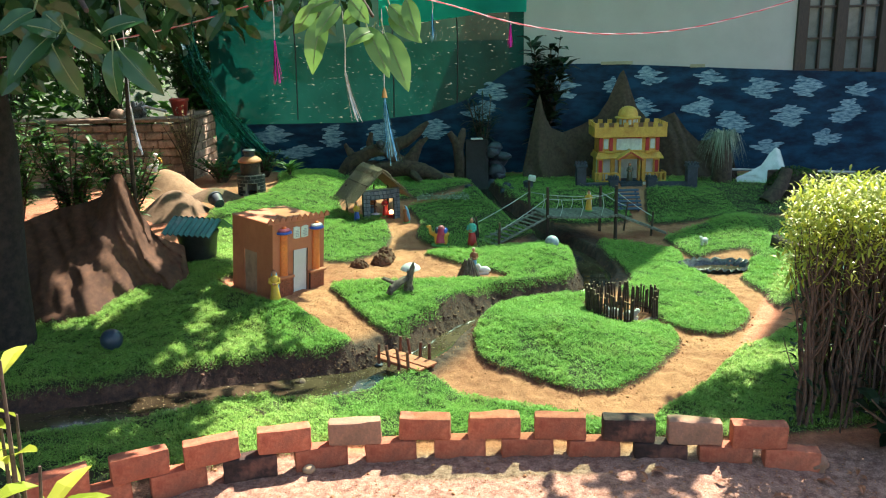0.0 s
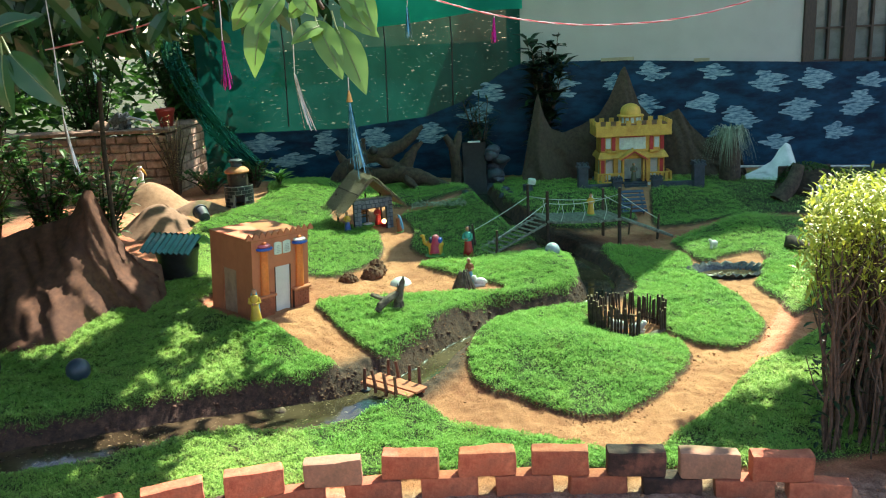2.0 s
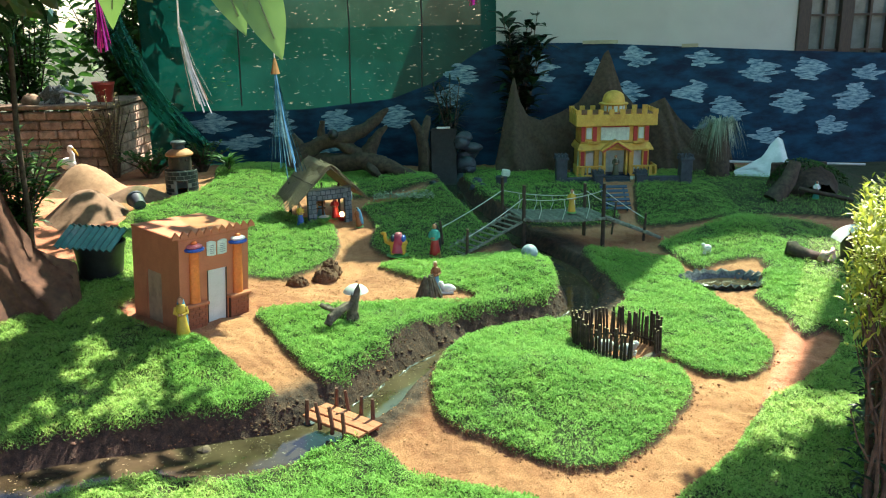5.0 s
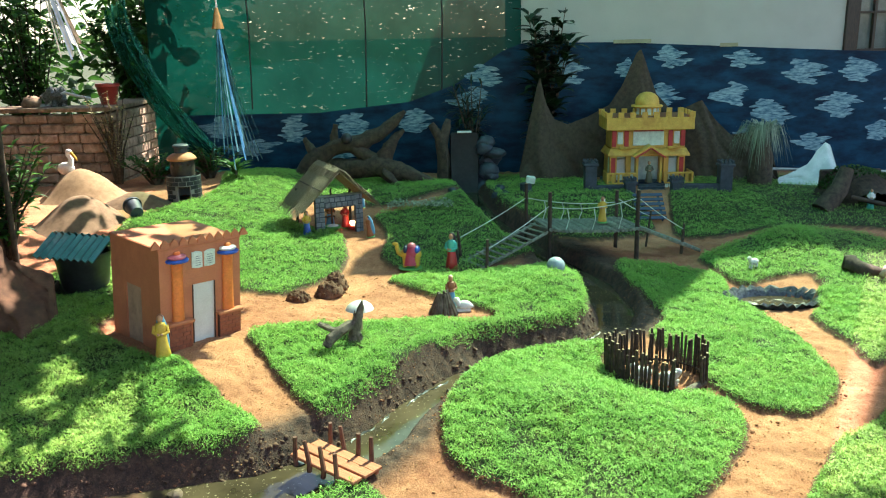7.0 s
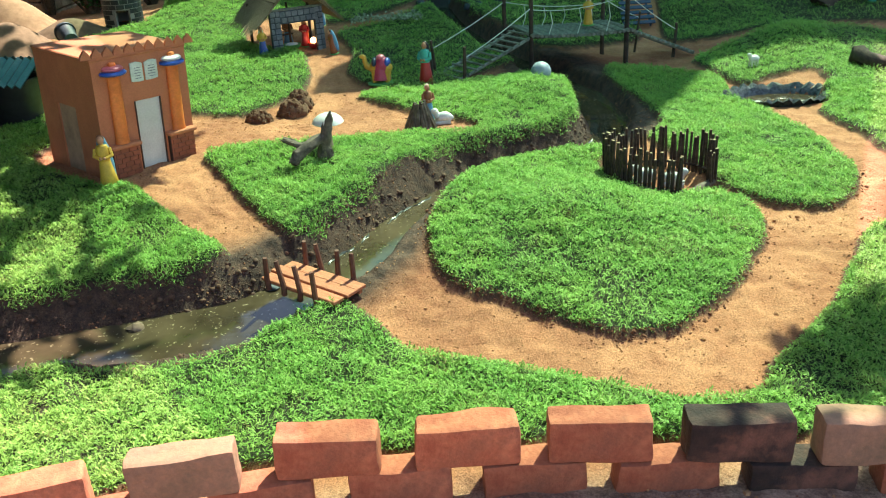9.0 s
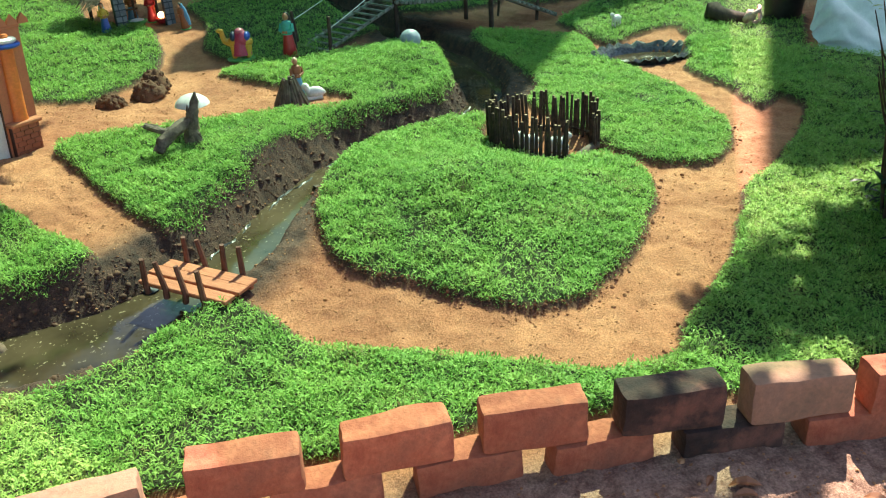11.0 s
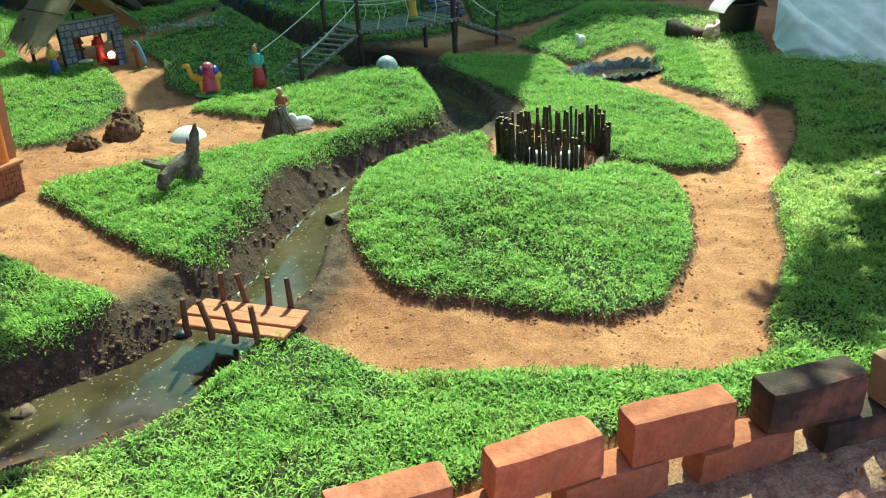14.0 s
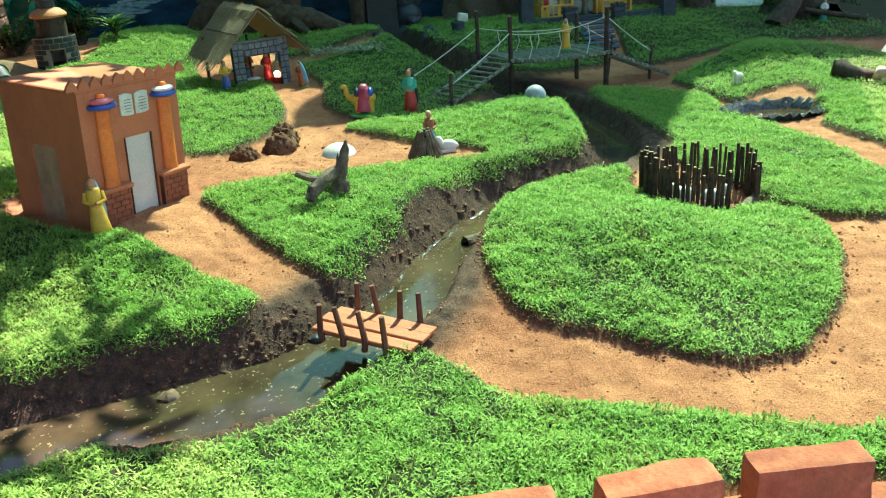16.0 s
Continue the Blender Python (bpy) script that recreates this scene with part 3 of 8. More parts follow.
def build_water():
    s = Shape()
    p = np.array(STREAM)
    for k in range(len(p) - 1):
        for t in (0, 0.5):
            q, r = p[k] * (1 - t) + p[k + 1] * t, p[k] * (0.5 - t) + p[k + 1] * (0.5 + t)
            d = (p[min(k + 1, len(p) - 1)] - p[max(k - 1, 0)])[:2]
            e = (p[min(k + 2, len(p) - 1)] - p[k])[:2]
            d, e = d / np.hypot(*d), e / np.hypot(*e)
            a, b = d * (1 - t) + e * t, d * (0.5 - t) + e * (0.5 + t)
            wq, wr = q[2] + 0.04, r[2] + 0.04
            s.add([(q[0] - a[1] * wq, q[1] + a[0] * wq, q[3]), (q[0] + a[1] * wq, q[1] - a[0] * wq, q[3]), (r[0] + b[1] * wr, r[1] - b[0] * wr, r[3]), (r[0] - b[1] * wr, r[1] + b[0] * wr, r[3])], [(0, 1, 2, 3)])
    me = s.mesh("water")
    single("water", me, M["water"], "murky shallow water of a small stream", "water", kind="structure")


def build_lawn(key, label, rng):
    """A lawn of small leaves over its outline; finer where the camera passes near."""
    loop = LOOPS[key]
    lo, hi = loop.min(0), loop.max(0)
    near = lo[1] < 5.2
    dens = 74000 if near else (36000 if lo[1] < 6.6 else 19000)
    cell = 0.1
    cx, cy = (q.ravel() for q in np.meshgrid(np.arange(lo[0] - 0.05, hi[0] + 0.1, cell), np.arange(lo[1] - 0.05, hi[1] + 0.1, cell)))
    inside = (signed(cx + cell / 2, cy + cell / 2, loop) < 0.11) & (np.abs(cx) < 3.7)
    cx, cy = cx[inside], cy[inside]
    each = np.where(cy > 3.4, dens, 7000) * np.where(np.abs(cx) < 2.7, 1, 0.4) * cell * cell
    cx, cy = np.repeat(cx, each.astype(int)), np.repeat(cy, each.astype(int))
    n = len(cx)
    x, y = cx + cell * rng.random(n), cy + cell * rng.random(n)
    d = signed(x, y, loop) + 0.02 * ripple(x, y, 0.16, 5)
    thin = ripple(x, y, 0.16, 77) > -0.50 + 0.30 * rng.random(n) + 0.34 * (y < 4.45) * np.clip(1.1 - np.abs(x - 0.1), 0, 1)
    sd, sw, _, side = stream_at(x, y)
    keep = (d < 0.010 * rng.random(n) - 0.012 * (rng.random(n) < 0.5) + 0.010 * ripple(x, y, 0.05, 81, 2)) & (sd > sw + np.where(side > 0, 0.062 + 0.03 * ripple(x, y, 0.3, 23), 0.022) + 0.025 * ripple(x, y, 0.10, 25) + 0.025 * rng.random(n)) & (thin | (rng.random(n) < 0.35))
    for bx, by, br in BARE:
        keep &= np.hypot(x - bx, y - by) > br
    x, y, d = x[keep], y[keep], d[keep]
    n = len(x)
    z = land(x, y)[0]
    size = (0.0145 if near else 0.017) * rng.uniform(0.5, 1.5, n) * np.clip(0.6 - d / 0.04, 0.55, 1)
    turn, tilt = rng.uniform(0, 2 * np.pi, n), rng.uniform(-0.25, 1.0, n)
    lift = (rng.uniform(0.0, 1.0, n) ** 0.8 * 0.017 + 0.004) * np.clip(-d / 0.035 + 0.15, 0.1, 1) * (1 + 1.05 * ripple(x, y, 0.036, 55, 2) + 0.4 * ripple(x, y, 0.09, 58, 2) + 0.25 * ripple(x, y, 0.25, 56, 2))
    dx, dy, dz = np.cos(turn) * np.cos(tilt), np.sin(turn) * np.cos(tilt), np.sin(tilt)
    sx, sy = -np.sin(turn), np.cos(turn)
    wide = size * rng.uniform(0.075, 0.135, n)
    base = np.stack([x, y, z + lift - 0.003], -1)
    along = np.stack([dx, dy, dz], -1) * size[:, None]
    across = np.stack([sx, sy, 0 * sx], -1) * wide[:, None]
    mid = base + along * 0.5 + np.stack([0 * x, 0 * x, size * 0.16], -1)
    v = np.stack([base, mid - across, base + along, mid + across], 1).reshape(-1, 3)
    me = bpy.data.meshes.new("grass")
    me.vertices.add(4 * n)
    me.vertices.foreach_set("co", v.ravel())
    me.loops.add(4 * n)
    me.loops.foreach_set("vertex_index", np.arange(4 * n))
    me.polygons.add(n)
    me.polygons.foreach_set("loop_start", np.arange(n) * 4)
    me.update(calc_edges=True)
    me.materials.append(M["grass"])
    tagged(new("grass", me), label, "grass", kind="stuff")


BARE = [(-1.13, 5.60, 0.22), (-0.93, 5.50, 0.19), (-1.85, 6.2, 0.16), (1.135, 5.245, 0.215)]
build_ground()
build_water()
lawn_rng = np.random.default_rng(5)
LAWN_LABELS = {
    "mound": "bright green low grass on the rounded mound", "bank": "bright green grass along the far stream bank", "front": "green grass strip behind the brick edging",
    "left": "shaded green grass with dapples of sunlight", "right": "green grass between stream and curved path", "pond": "green grass hummock round the pond",
}
for key in LAWNS:
    build_lawn(key, LAWN_LABELS.get(key, "dark green grass on the shaded slope"), lawn_rng)


# ---------------------------------------------------------------- house wall, net, painted cloth
def build_setting():
    house = thing("wall_house", "cream plastered house wall with an added shade-casting top", "wall", pose(0, 10.10, 0))
    house["kind"] = "structure"
    # wall with a window opening, a low part and a tall part
    for x0, x1, z0, z1 in ((0.9, 4.0, -0.1, 3.5), (4.0, 5.06, -0.1, 0.9), (4.0, 5.06, 2.3, 3.5), (5.06, 5.28, -0.1, 3.5), (5.28, 12, -0.1, 8.3)):
        part("wall", Shape().box(((x0 + x1) / 2, 0.12, (z0 + z1) / 2), (x1 - x0, 0.24, z1 - z0)), M["plaster"], house)
    # Unseen upper profile, added and shaped so its shadow covers the back lawns.
    gable = [(0.6, 3.5), (5.28, 3.5), (5.28, 4.7), (3.88, 4.7), (3.88, 6.6), (3.1, 5.3), (1.75, 5.3), (1.7, 4.35), (0.6, 4.35)]
    n = len(gable)
    part("gable", Shape().add([(x, 0, z) for x, z in gable] + [(x, 0.24, z) for x, z in gable], [tuple(range(n)), tuple(range(2 * n - 1, n - 1, -1))] + [(i, n + i, n + (i + 1) % n, (i + 1) % n) for i in range(n)]), M["plaster"], house)
    part("side_wall", Shape().box((1.02, 1.5, 1.7), (0.24, 2.5, 3.6)), M["plaster"], house)
    win = thing("window_1", "dark wooden window with gridded panes in the house wall", "window", pose(4.53, 10.10, 1.6))
    win["kind"] = "structure"
    for x in (-0.47, -0.03, 0.47):
        part("window_frame", Shape().box((x, 0.02, 0), (0.13, 0.10, 1.4), ch=0.006), M["frame"], win)
    for z in (-0.66, 0.66):
        part("window_frame", Shape().box((0, 0.025, z), (1.06, 0.09, 0.10), ch=0.006), M["frame"], win)
    for x in (-0.25, 0.22):
        part("glazing_bar", Shape().box((x, 0.02, 0), (0.025, 0.05, 1.24)), M["frame"], win)
        for z in (-0.35, 0.0, 0.35):
            part("glazing_bar", Shape().box((x, 0.022, z), (0.34, 0.045, 0.022)), M["frame"], win)
        pane = part("pane", Shape().box((x, 0.05, 0), (0.36, 0.004, 1.24)), M["glass"], win)
    single("curtain", Shape().box((4.53, 10.3, 1.6), (1.1, 0.02, 1.4)), M["curtain"], "pale grey curtain behind the window panes", "curtain")


M["glass"] = surf("window_glass", (0.10, 0.12, 0.12), (0.16, 0.18, 0.18), 6, 0.08, 0.0)
M["curtain"] = surf("curtain_cloth", (0.4, 0.4, 0.38), (0.55, 0.55, 0.5), 20, 0.9, 0.2)
build_setting()


def wavy(x0, x1, nx, nz, top, bottom, depth, amp=0.02, seed=1, wave=0.35):
    """A hanging cloth or net: a grid between a bottom and a top line, with shallow folds."""
    s = Shape()
    vs, fs = [], []
    for j in range(nz + 1):
        for i in range(nx + 1):
            x = x0 + (x1 - x0) * i / nx
            t = j / nz
            z = bottom(x) * (1 - t) + top(x) * t
            y = depth(x) + amp * float(ripple(np.array([x + 0.1 * z]), np.array([z * 0.35]), wave, seed)[0])
            vs.append((x, y, z))
    for j in range(nz):
        fs += [(j * (nx + 1) + i, j * (nx + 1) + i + 1, (j + 1) * (nx + 1) + i + 1, (j + 1) * (nx + 1) + i) for i in range(nx)]
    return s.add(vs, fs)


def build_backdrop():
    def top(x):
        return float(np.interp(x, [-2.45, -1.1, -0.2, 0.25, 0.7, 0.9, 1.8, 4.0, 6.0], [0.75, 0.75, 0.84, 1.0, 1.30, 1.38, 1.37, 1.25, 1.17]))
    cloth = wavy(-2.45, 6.0, 150, 16, top, lambda x: 0.02 if x > -1 else 0.2, lambda x: 10.03, 0.03, 4)
    single("backdrop", cloth, M["sky"], "deep blue cloth painted with white clouds", "backdrop cloth", kind="structure", smooth=80)
    net = wavy(-2.75, 0.92, 90, 24, lambda x: 2.35, lambda x: 0.15, lambda x: 10.12, 0.05, 8, 0.5)
    screen = thing("shade_net", "dark green shade netting hung as a screen", "netting", pose(0, 0, 0))
    part("net_sheet", net, M["net"], screen, smooth=80)
    cord = surf("black_cord", (0.012, 0.013, 0.014), (0.026, 0.028, 0.030), 20, 0.5, 0.1)
    for x in (-1.75, -0.62, 0.12):
        part("seam_cord", Shape().tube([(x, 10.045, 0.8), (x + 0.02, 10.05, 1.6), (x, 10.05, 2.34)], 0.008, 6), cord, screen, "dark seam cord")


build_backdrop()

# teal tarpaulin stretched over the middle of the garden, above the view
ROOF_Z = 2.75
SHIFT = Vector((sun_dir.x, sun_dir.y)) / sun_dir.z * (ROOF_Z)
TARP = [(-1.40, 5.3), (-0.50, 4.02), (-0.22, 3.62), (-0.1, 3.40), (1.15, 3.40), (1.40, 4.15), (1.66, 4.64), (2.78, 6.75), (3.3, 8.0), (3.3, 9.3), (-2.45, 9.3), (-2.4, 7.7), (-1.85, 6.9), (-1.6, 6.2)]


def build_tarp():
    s = Shape()
    vs = [(x + SHIFT.x, y + SHIFT.y, ROOF_Z) for x, y in TARP]
    s.add(vs, [tuple(range(len(vs)))])
    single("tarpaulin", s, M["tarp"], "translucent teal tarpaulin stretched overhead as a roof", "tarpaulin")


build_tarp()


# ---------------------------------------------------------------- brick edging
def brick_mesh(size, seed):
    """A hand-made brick: rounded, slightly uneven."""
    bm = bmesh.new()
    bmesh.ops.create_cube(bm, size=1.0)
    bmesh.ops.scale(bm, vec=size, verts=bm.verts)
    bmesh.ops.bevel(bm, geom=bm.edges[:] + bm.verts[:], offset=0.010, segments=2, affect="EDGES", profile=0.6)
    bmesh.ops.subdivide_edges(bm, edges=[e for e in bm.edges if e.calc_length() > 0.03], cuts=4, use_grid_fill=True)
    for v in bm.verts:
        v.co += noise.noise_vector(v.co * 11 + Vector((seed * 3.1, seed, 0))) * 0.0060 + noise.noise_vector(v.co * 42 + Vector((seed, 5, 0))) * 0.0024
    me = bpy.data.meshes.new("brick")
    bm.to_mesh(me)
    bm.free()
    me.polygons.foreach_set("use_smooth", [True] * len(me.polygons))
    me.set_sharp_from_angle(angle=radians(35))
    return me


def build_edging():
    # left ends of the upper course, along the curve
    line = [(-2.14, 2.74), (-1.84, 2.92), (-1.53, 3.09), (-1.27, 3.24), (-1.02, 3.37), (-0.74, 3.47), (-0.45, 3.55), (-0.15, 3.595), (0.15, 3.61), (0.435, 3.605), (0.722, 3.58), (0.99, 3.545), (1.25, 3.51), (1.52, 3.47)]
    edging = thing("brick_edging", "low curved double row of loosely stacked red bricks", "brick edging", pose(0, 0, 0))
    kinds = {5: "brick", 6: "brick_worn", 10: "brick_dark", 11: "brick_worn"}
    lower = {4: "brick_dark", 10: "brick_dark"}
    rnd = random.Random(3)
    L, T, Hh = 0.222, 0.072, 0.105
    for k in range(len(line) - 1):
        a, b = Vector(line[k]), Vector(line[k + 1])
        d = (b - a).normalized()
        ang = math.degrees(math.atan2(d.y, d.x))
        c = a + d * (L / 2) - Vector((0, 0.05))
        zb = -0.092
        m = pose(c.x, c.y, zb + Hh * 1.5, rnd.uniform(-2, 2), rnd.uniform(-1.5, 1.5), ang + rnd.uniform(-4, 4))
        if k < len(line) - 1:
            part("brick", brick_mesh((L, T, Hh), k), M[kinds.get(k, "brick")], edging, m=m)
        c2 = (a + d * (L / 2) + b + d * (L / 2)) / 2 - Vector((0, 0.05))
        m2 = pose(c2.x, c2.y, zb + Hh * 0.5, rnd.uniform(-1, 1), 0, ang + rnd.uniform(-5, 5))
        which = lower.get(k, "brick")
        part("brick", brick_mesh((L, T, Hh), k + 40), M[which], edging, m=m2)


build_edging()


# ---------------------------------------------------------------- more materials
def paint(name, c, rough=0.55, spread=0.0):
    return surf(name, tuple(q * 0.85 for q in c), tuple(min(1, q * 1.08) for q in c), 18, rough, 0.15, 0.002, 120, tuple(q * 0.6 for q in c), 11, spread=spread)


M.update(
    terracotta=surf("terracotta_paint", (0.44, 0.145, 0.065), (0.52, 0.185, 0.085), 7, 0.75, 0.2, 0.002, 150, (0.33, 0.105, 0.05), 5),
    orange=surf("orange_paint", (0.70, 0.16, 0.03), (0.80, 0.23, 0.05), 9, 0.5, 0.15, 0.002, 90, (0.45, 0.10, 0.02), 7),
    mortar=paint("dark_red_brick_paint", (0.30, 0.085, 0.045)), joint=paint("dark_joint", (0.07, 0.03, 0.02)),
    white=surf("off_white_board", (0.56, 0.55, 0.50), (0.66, 0.65, 0.60), 8, 0.7, 0.1, 0.002, 160, (0.42, 0.42, 0.38), 4),
    blue=paint("blue_enamel", (0.02, 0.09, 0.42), 0.35), red=paint("red_enamel", (0.48, 0.03, 0.03), 0.4), magenta=paint("magenta_enamel", (0.42, 0.04, 0.10), 0.4), pink=paint("pink_enamel", (0.62, 0.16, 0.20), 0.4),
    slate=surf("slate_paint", (0.020, 0.030, 0.042), (0.045, 0.060, 0.080), 22, 0.6, 0.3, 0.003, 90), pale_joint=paint("pale_joint", (0.26, 0.26, 0.25)),
    stone=surf("grey_stone_paint", (0.10, 0.115, 0.135), (0.19, 0.205, 0.225), 24, 0.75, 0.35, 0.003, 90, spread=0.2),
    gold=surf("ochre_yellow_paint", (0.60, 0.31, 0.045), (0.70, 0.40, 0.07), 16, 0.55, 0.15, 0.002, 120, (0.45, 0.18, 0.03), 9),
    mint=paint("pale_mint_paint", (0.60, 0.68, 0.58)), tan_board=paint("tan_board", (0.40, 0.25, 0.16), 0.8), navy_brick=surf("black_brick_paint", (0.012, 0.015, 0.018), (0.035, 0.040, 0.045), 22, 0.7, 0.3, 0.002, 90), navy=paint("navy_paint", (0.018, 0.04, 0.085), 0.5),
    thatch=surf("dry_palm_thatch", (0.10, 0.075, 0.044), (0.36, 0.29, 0.19), 45, 0.9, 0.8, 0.005, 160, axis=(8, 8, 1)),
    bark=surf("dark_bark", (0.035, 0.024, 0.016), (0.085, 0.058, 0.038), 26, 0.9, 0.9, 0.006, 90, spread=0.2),
    driftwood=surf("grey_driftwood", (0.050, 0.038, 0.028), (0.21, 0.16, 0.115), 26, 0.85, 0.8, 0.005, 130, (0.015, 0.011, 0.009), 12),
    plank=surf("brown_plank", (0.34, 0.105, 0.05), (0.48, 0.17, 0.085), 20, 0.7, 0.4, 0.003, 120, spread=0.15, axis=(1, 8, 8)),
    stake=surf("red_brown_stake", (0.10, 0.032, 0.020), (0.17, 0.06, 0.035), 26, 0.7, 0.4, 0.003, 120, spread=0.2),
    stick=surf("bark_stick", (0.030, 0.019, 0.013), (0.085, 0.052, 0.034), 40, 0.9, 0.8, 0.003, 160, spread=0.35),
    cut=paint("pale_cut_wood", (0.42, 0.30, 0.18), 0.9),
    bamboo=surf("weathered_bamboo", (0.13, 0.14, 0.11), (0.25, 0.26, 0.21), 30, 0.7, 0.4, 0.003, 120, spread=0.2),
    rope=paint("white_string", (0.62, 0.66, 0.60), 0.9), black=surf("black_plastic", (0.012, 0.013, 0.014), (0.026, 0.028, 0.030), 20, 0.45, 0.1),
    tin=surf("turquoise_roof_sheet", (0.05, 0.21, 0.20), (0.10, 0.32, 0.30), 8, 0.45, 0.15, 0.002, 90, (0.35, 0.42, 0.40), 6),
    brown_cloth=surf("brown_jute_cloth", (0.050, 0.034, 0.022), (0.085, 0.058, 0.038), 30, 0.95, 0.5, 0.003, 220),
    rust_cloth=surf("rust_brown_cloth", (0.085, 0.042, 0.024), (0.145, 0.070, 0.038), 24, 0.95, 0.5, 0.003, 240, (0.06, 0.03, 0.02), 4),
    white_cloth=surf("white_cloth", (0.55, 0.62, 0.58), (0.70, 0.76, 0.72), 8, 0.9, 0.2, 0.002, 200, (0.45, 0.52, 0.50), 5),
    sand=surf("river_sand", (0.22, 0.138, 0.072), (0.31, 0.205, 0.112), 20, 0.95, 0.6, 0.004, 260), sand2=surf("coarse_brown_sand", (0.13, 0.082, 0.045), (0.21, 0.135, 0.078), 20, 0.95, 0.6, 0.004, 260),
    clod=surf("dung_clod", (0.085, 0.038, 0.020), (0.17, 0.080, 0.042), 40, 0.95, 1.0, 0.008, 150), mudclod=surf("wet_mud_clod", (0.050, 0.022, 0.0125), (0.145, 0.067, 0.038), 30, 0.85, 0.3, 0.002, 160, spread=0.4),
    grey_ball=surf("grey_speckled_ball", (0.20, 0.26, 0.32), (0.34, 0.40, 0.46), 30, 0.5, 0.2, 0.002, 200), dark_ball=paint("dark_blue_grey_ball", (0.03, 0.055, 0.08), 0.4),
    pot_clay=surf("sooty_clay", (0.022, 0.014, 0.010), (0.06, 0.034, 0.022), 14, 0.7, 0.3, 0.003, 90, (0.03, 0.02, 0.015), 8),
    clay_rim=surf("orange_clay", (0.45, 0.14, 0.05), (0.58, 0.22, 0.09), 14, 0.65, 0.2, 0.002, 90),
    skin=paint("painted_skin", (0.50, 0.24, 0.13)), yellow=paint("yellow_robe_paint", (0.62, 0.38, 0.05)), green=paint("green_base_paint", (0.10, 0.38, 0.10)), teal=paint("teal_robe_paint", (0.05, 0.42, 0.36)),
    sky_blue=paint("light_blue_robe_paint", (0.10, 0.28, 0.45)), brown=paint("brown_robe_paint", (0.28, 0.10, 0.04)), dark=paint("black_hair_paint", (0.015, 0.012, 0.010)), plaster_white=paint("glazed_white", (0.75, 0.74, 0.70), 0.4),
    film=surf("crumpled_clear_film", (0.03, 0.032, 0.030), (0.15, 0.16, 0.155), 60, 0.28, 0.6, 0.004, 90), pink_shell=paint("pale_pink_shell", (0.72, 0.48, 0.40), 0.5),
    leaf_dark=leafy("glossy_tree_leaf", (0.016, 0.058, 0.012), (0.045, 0.13, 0.026), 0.33, 0.16, 2.0, 0.35), leaf_shrub=leafy("shrub_leaf", (0.02, 0.07, 0.015), (0.06, 0.17, 0.03), 0.5, 0.3),
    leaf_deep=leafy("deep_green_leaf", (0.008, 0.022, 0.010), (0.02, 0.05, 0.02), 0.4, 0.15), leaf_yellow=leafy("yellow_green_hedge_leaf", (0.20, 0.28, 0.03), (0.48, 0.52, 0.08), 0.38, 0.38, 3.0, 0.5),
    leaf_silver=leafy("silvery_grass_blade", (0.16, 0.21, 0.15), (0.48, 0.54, 0.44), 0.5, 0.2), stem=surf("hedge_stem", (0.045, 0.030, 0.020), (0.125, 0.082, 0.054), 40, 0.85, 0.6, 0.003, 150),
    tinsel_pink=surf("magenta_tinsel", (0.35, 0.01, 0.18), (0.55, 0.03, 0.30), 30, 0.25, 0.1, metal=0.6), tinsel_blue=surf("blue_tinsel", (0.03, 0.18, 0.26), (0.20, 0.45, 0.52), 40, 0.22, 0.1, metal=0.7), tinsel_silver=surf("silver_tinsel", (0.35, 0.33, 0.28), (0.65, 0.62, 0.55), 40, 0.25, 0.1, metal=0.7),
    brass=surf("brass", (0.55, 0.24, 0.06), (0.65, 0.33, 0.10), 20, 0.3, 0.05, metal=0.8), cord=paint("red_white_cord", (0.60, 0.10, 0.12), 0.8), cord_white=paint("white_strand", (0.75, 0.55, 0.55), 0.8), tape=paint("tan_masking_tape", (0.42, 0.36, 0.22), 0.8),
    cloud=surf("white_cloud_paint", (0.02, 0.10, 0.17), (0.32, 0.47, 0.52), 16, 0.8, 0.1, 0.001, 90, axis=(1, 1, 4)), red_pot=paint("red_plastic", (0.42, 0.04, 0.03), 0.4), copper=paint("bronze_paint", (0.10, 0.10, 0.055), 0.4),
    # trunk is a far darker bark than the limbs: deep shade put into its colour
    trunk=surf("shade_dark_bark", (0.010, 0.008, 0.006), (0.032, 0.024, 0.018), 24, 0.95, 0.9, 0.006, 80), leaf_near=leafy("broad_glossy_leaf", (0.016, 0.055, 0.020), (0.036, 0.105, 0.036), 0.22, 0.05, 9.0, 0.4),
    wet_black=surf("wet_black_sheet", (0.003, 0.0035, 0.004), (0.010, 0.011, 0.012), 30, 0.65, 0.5, 0.004, 60), red_crumb=surf("red_soil_crumb", (0.15, 0.060, 0.032), (0.32, 0.135, 0.070), 60, 0.95, 0.2, 0.001, 200), crumb=surf("soil_crumb", (0.26, 0.10, 0.045), (0.52, 0.26, 0.12), 60, 0.95, 0.2, 0.001, 200), split=surf("split_stick_wood", (0.055, 0.042, 0.030), (0.14, 0.11, 0.08), 30, 0.85, 0.6, 0.003, 140, spread=0.3),
    moss=leafy("moss_leaf", (0.02, 0.05, 0.012), (0.045, 0.10, 0.02), 0.8, 0.1), pebble=surf("pebble", (0.12, 0.075, 0.05), (0.27, 0.18, 0.12), 20, 0.9, 0.4, 0.003, 90, spread=0.3), pipe=paint("grey_pvc", (0.55, 0.55, 0.53), 0.4),
)
lamp_m, lamp_nt, lamp_p = nodes_of("lit_bulb")
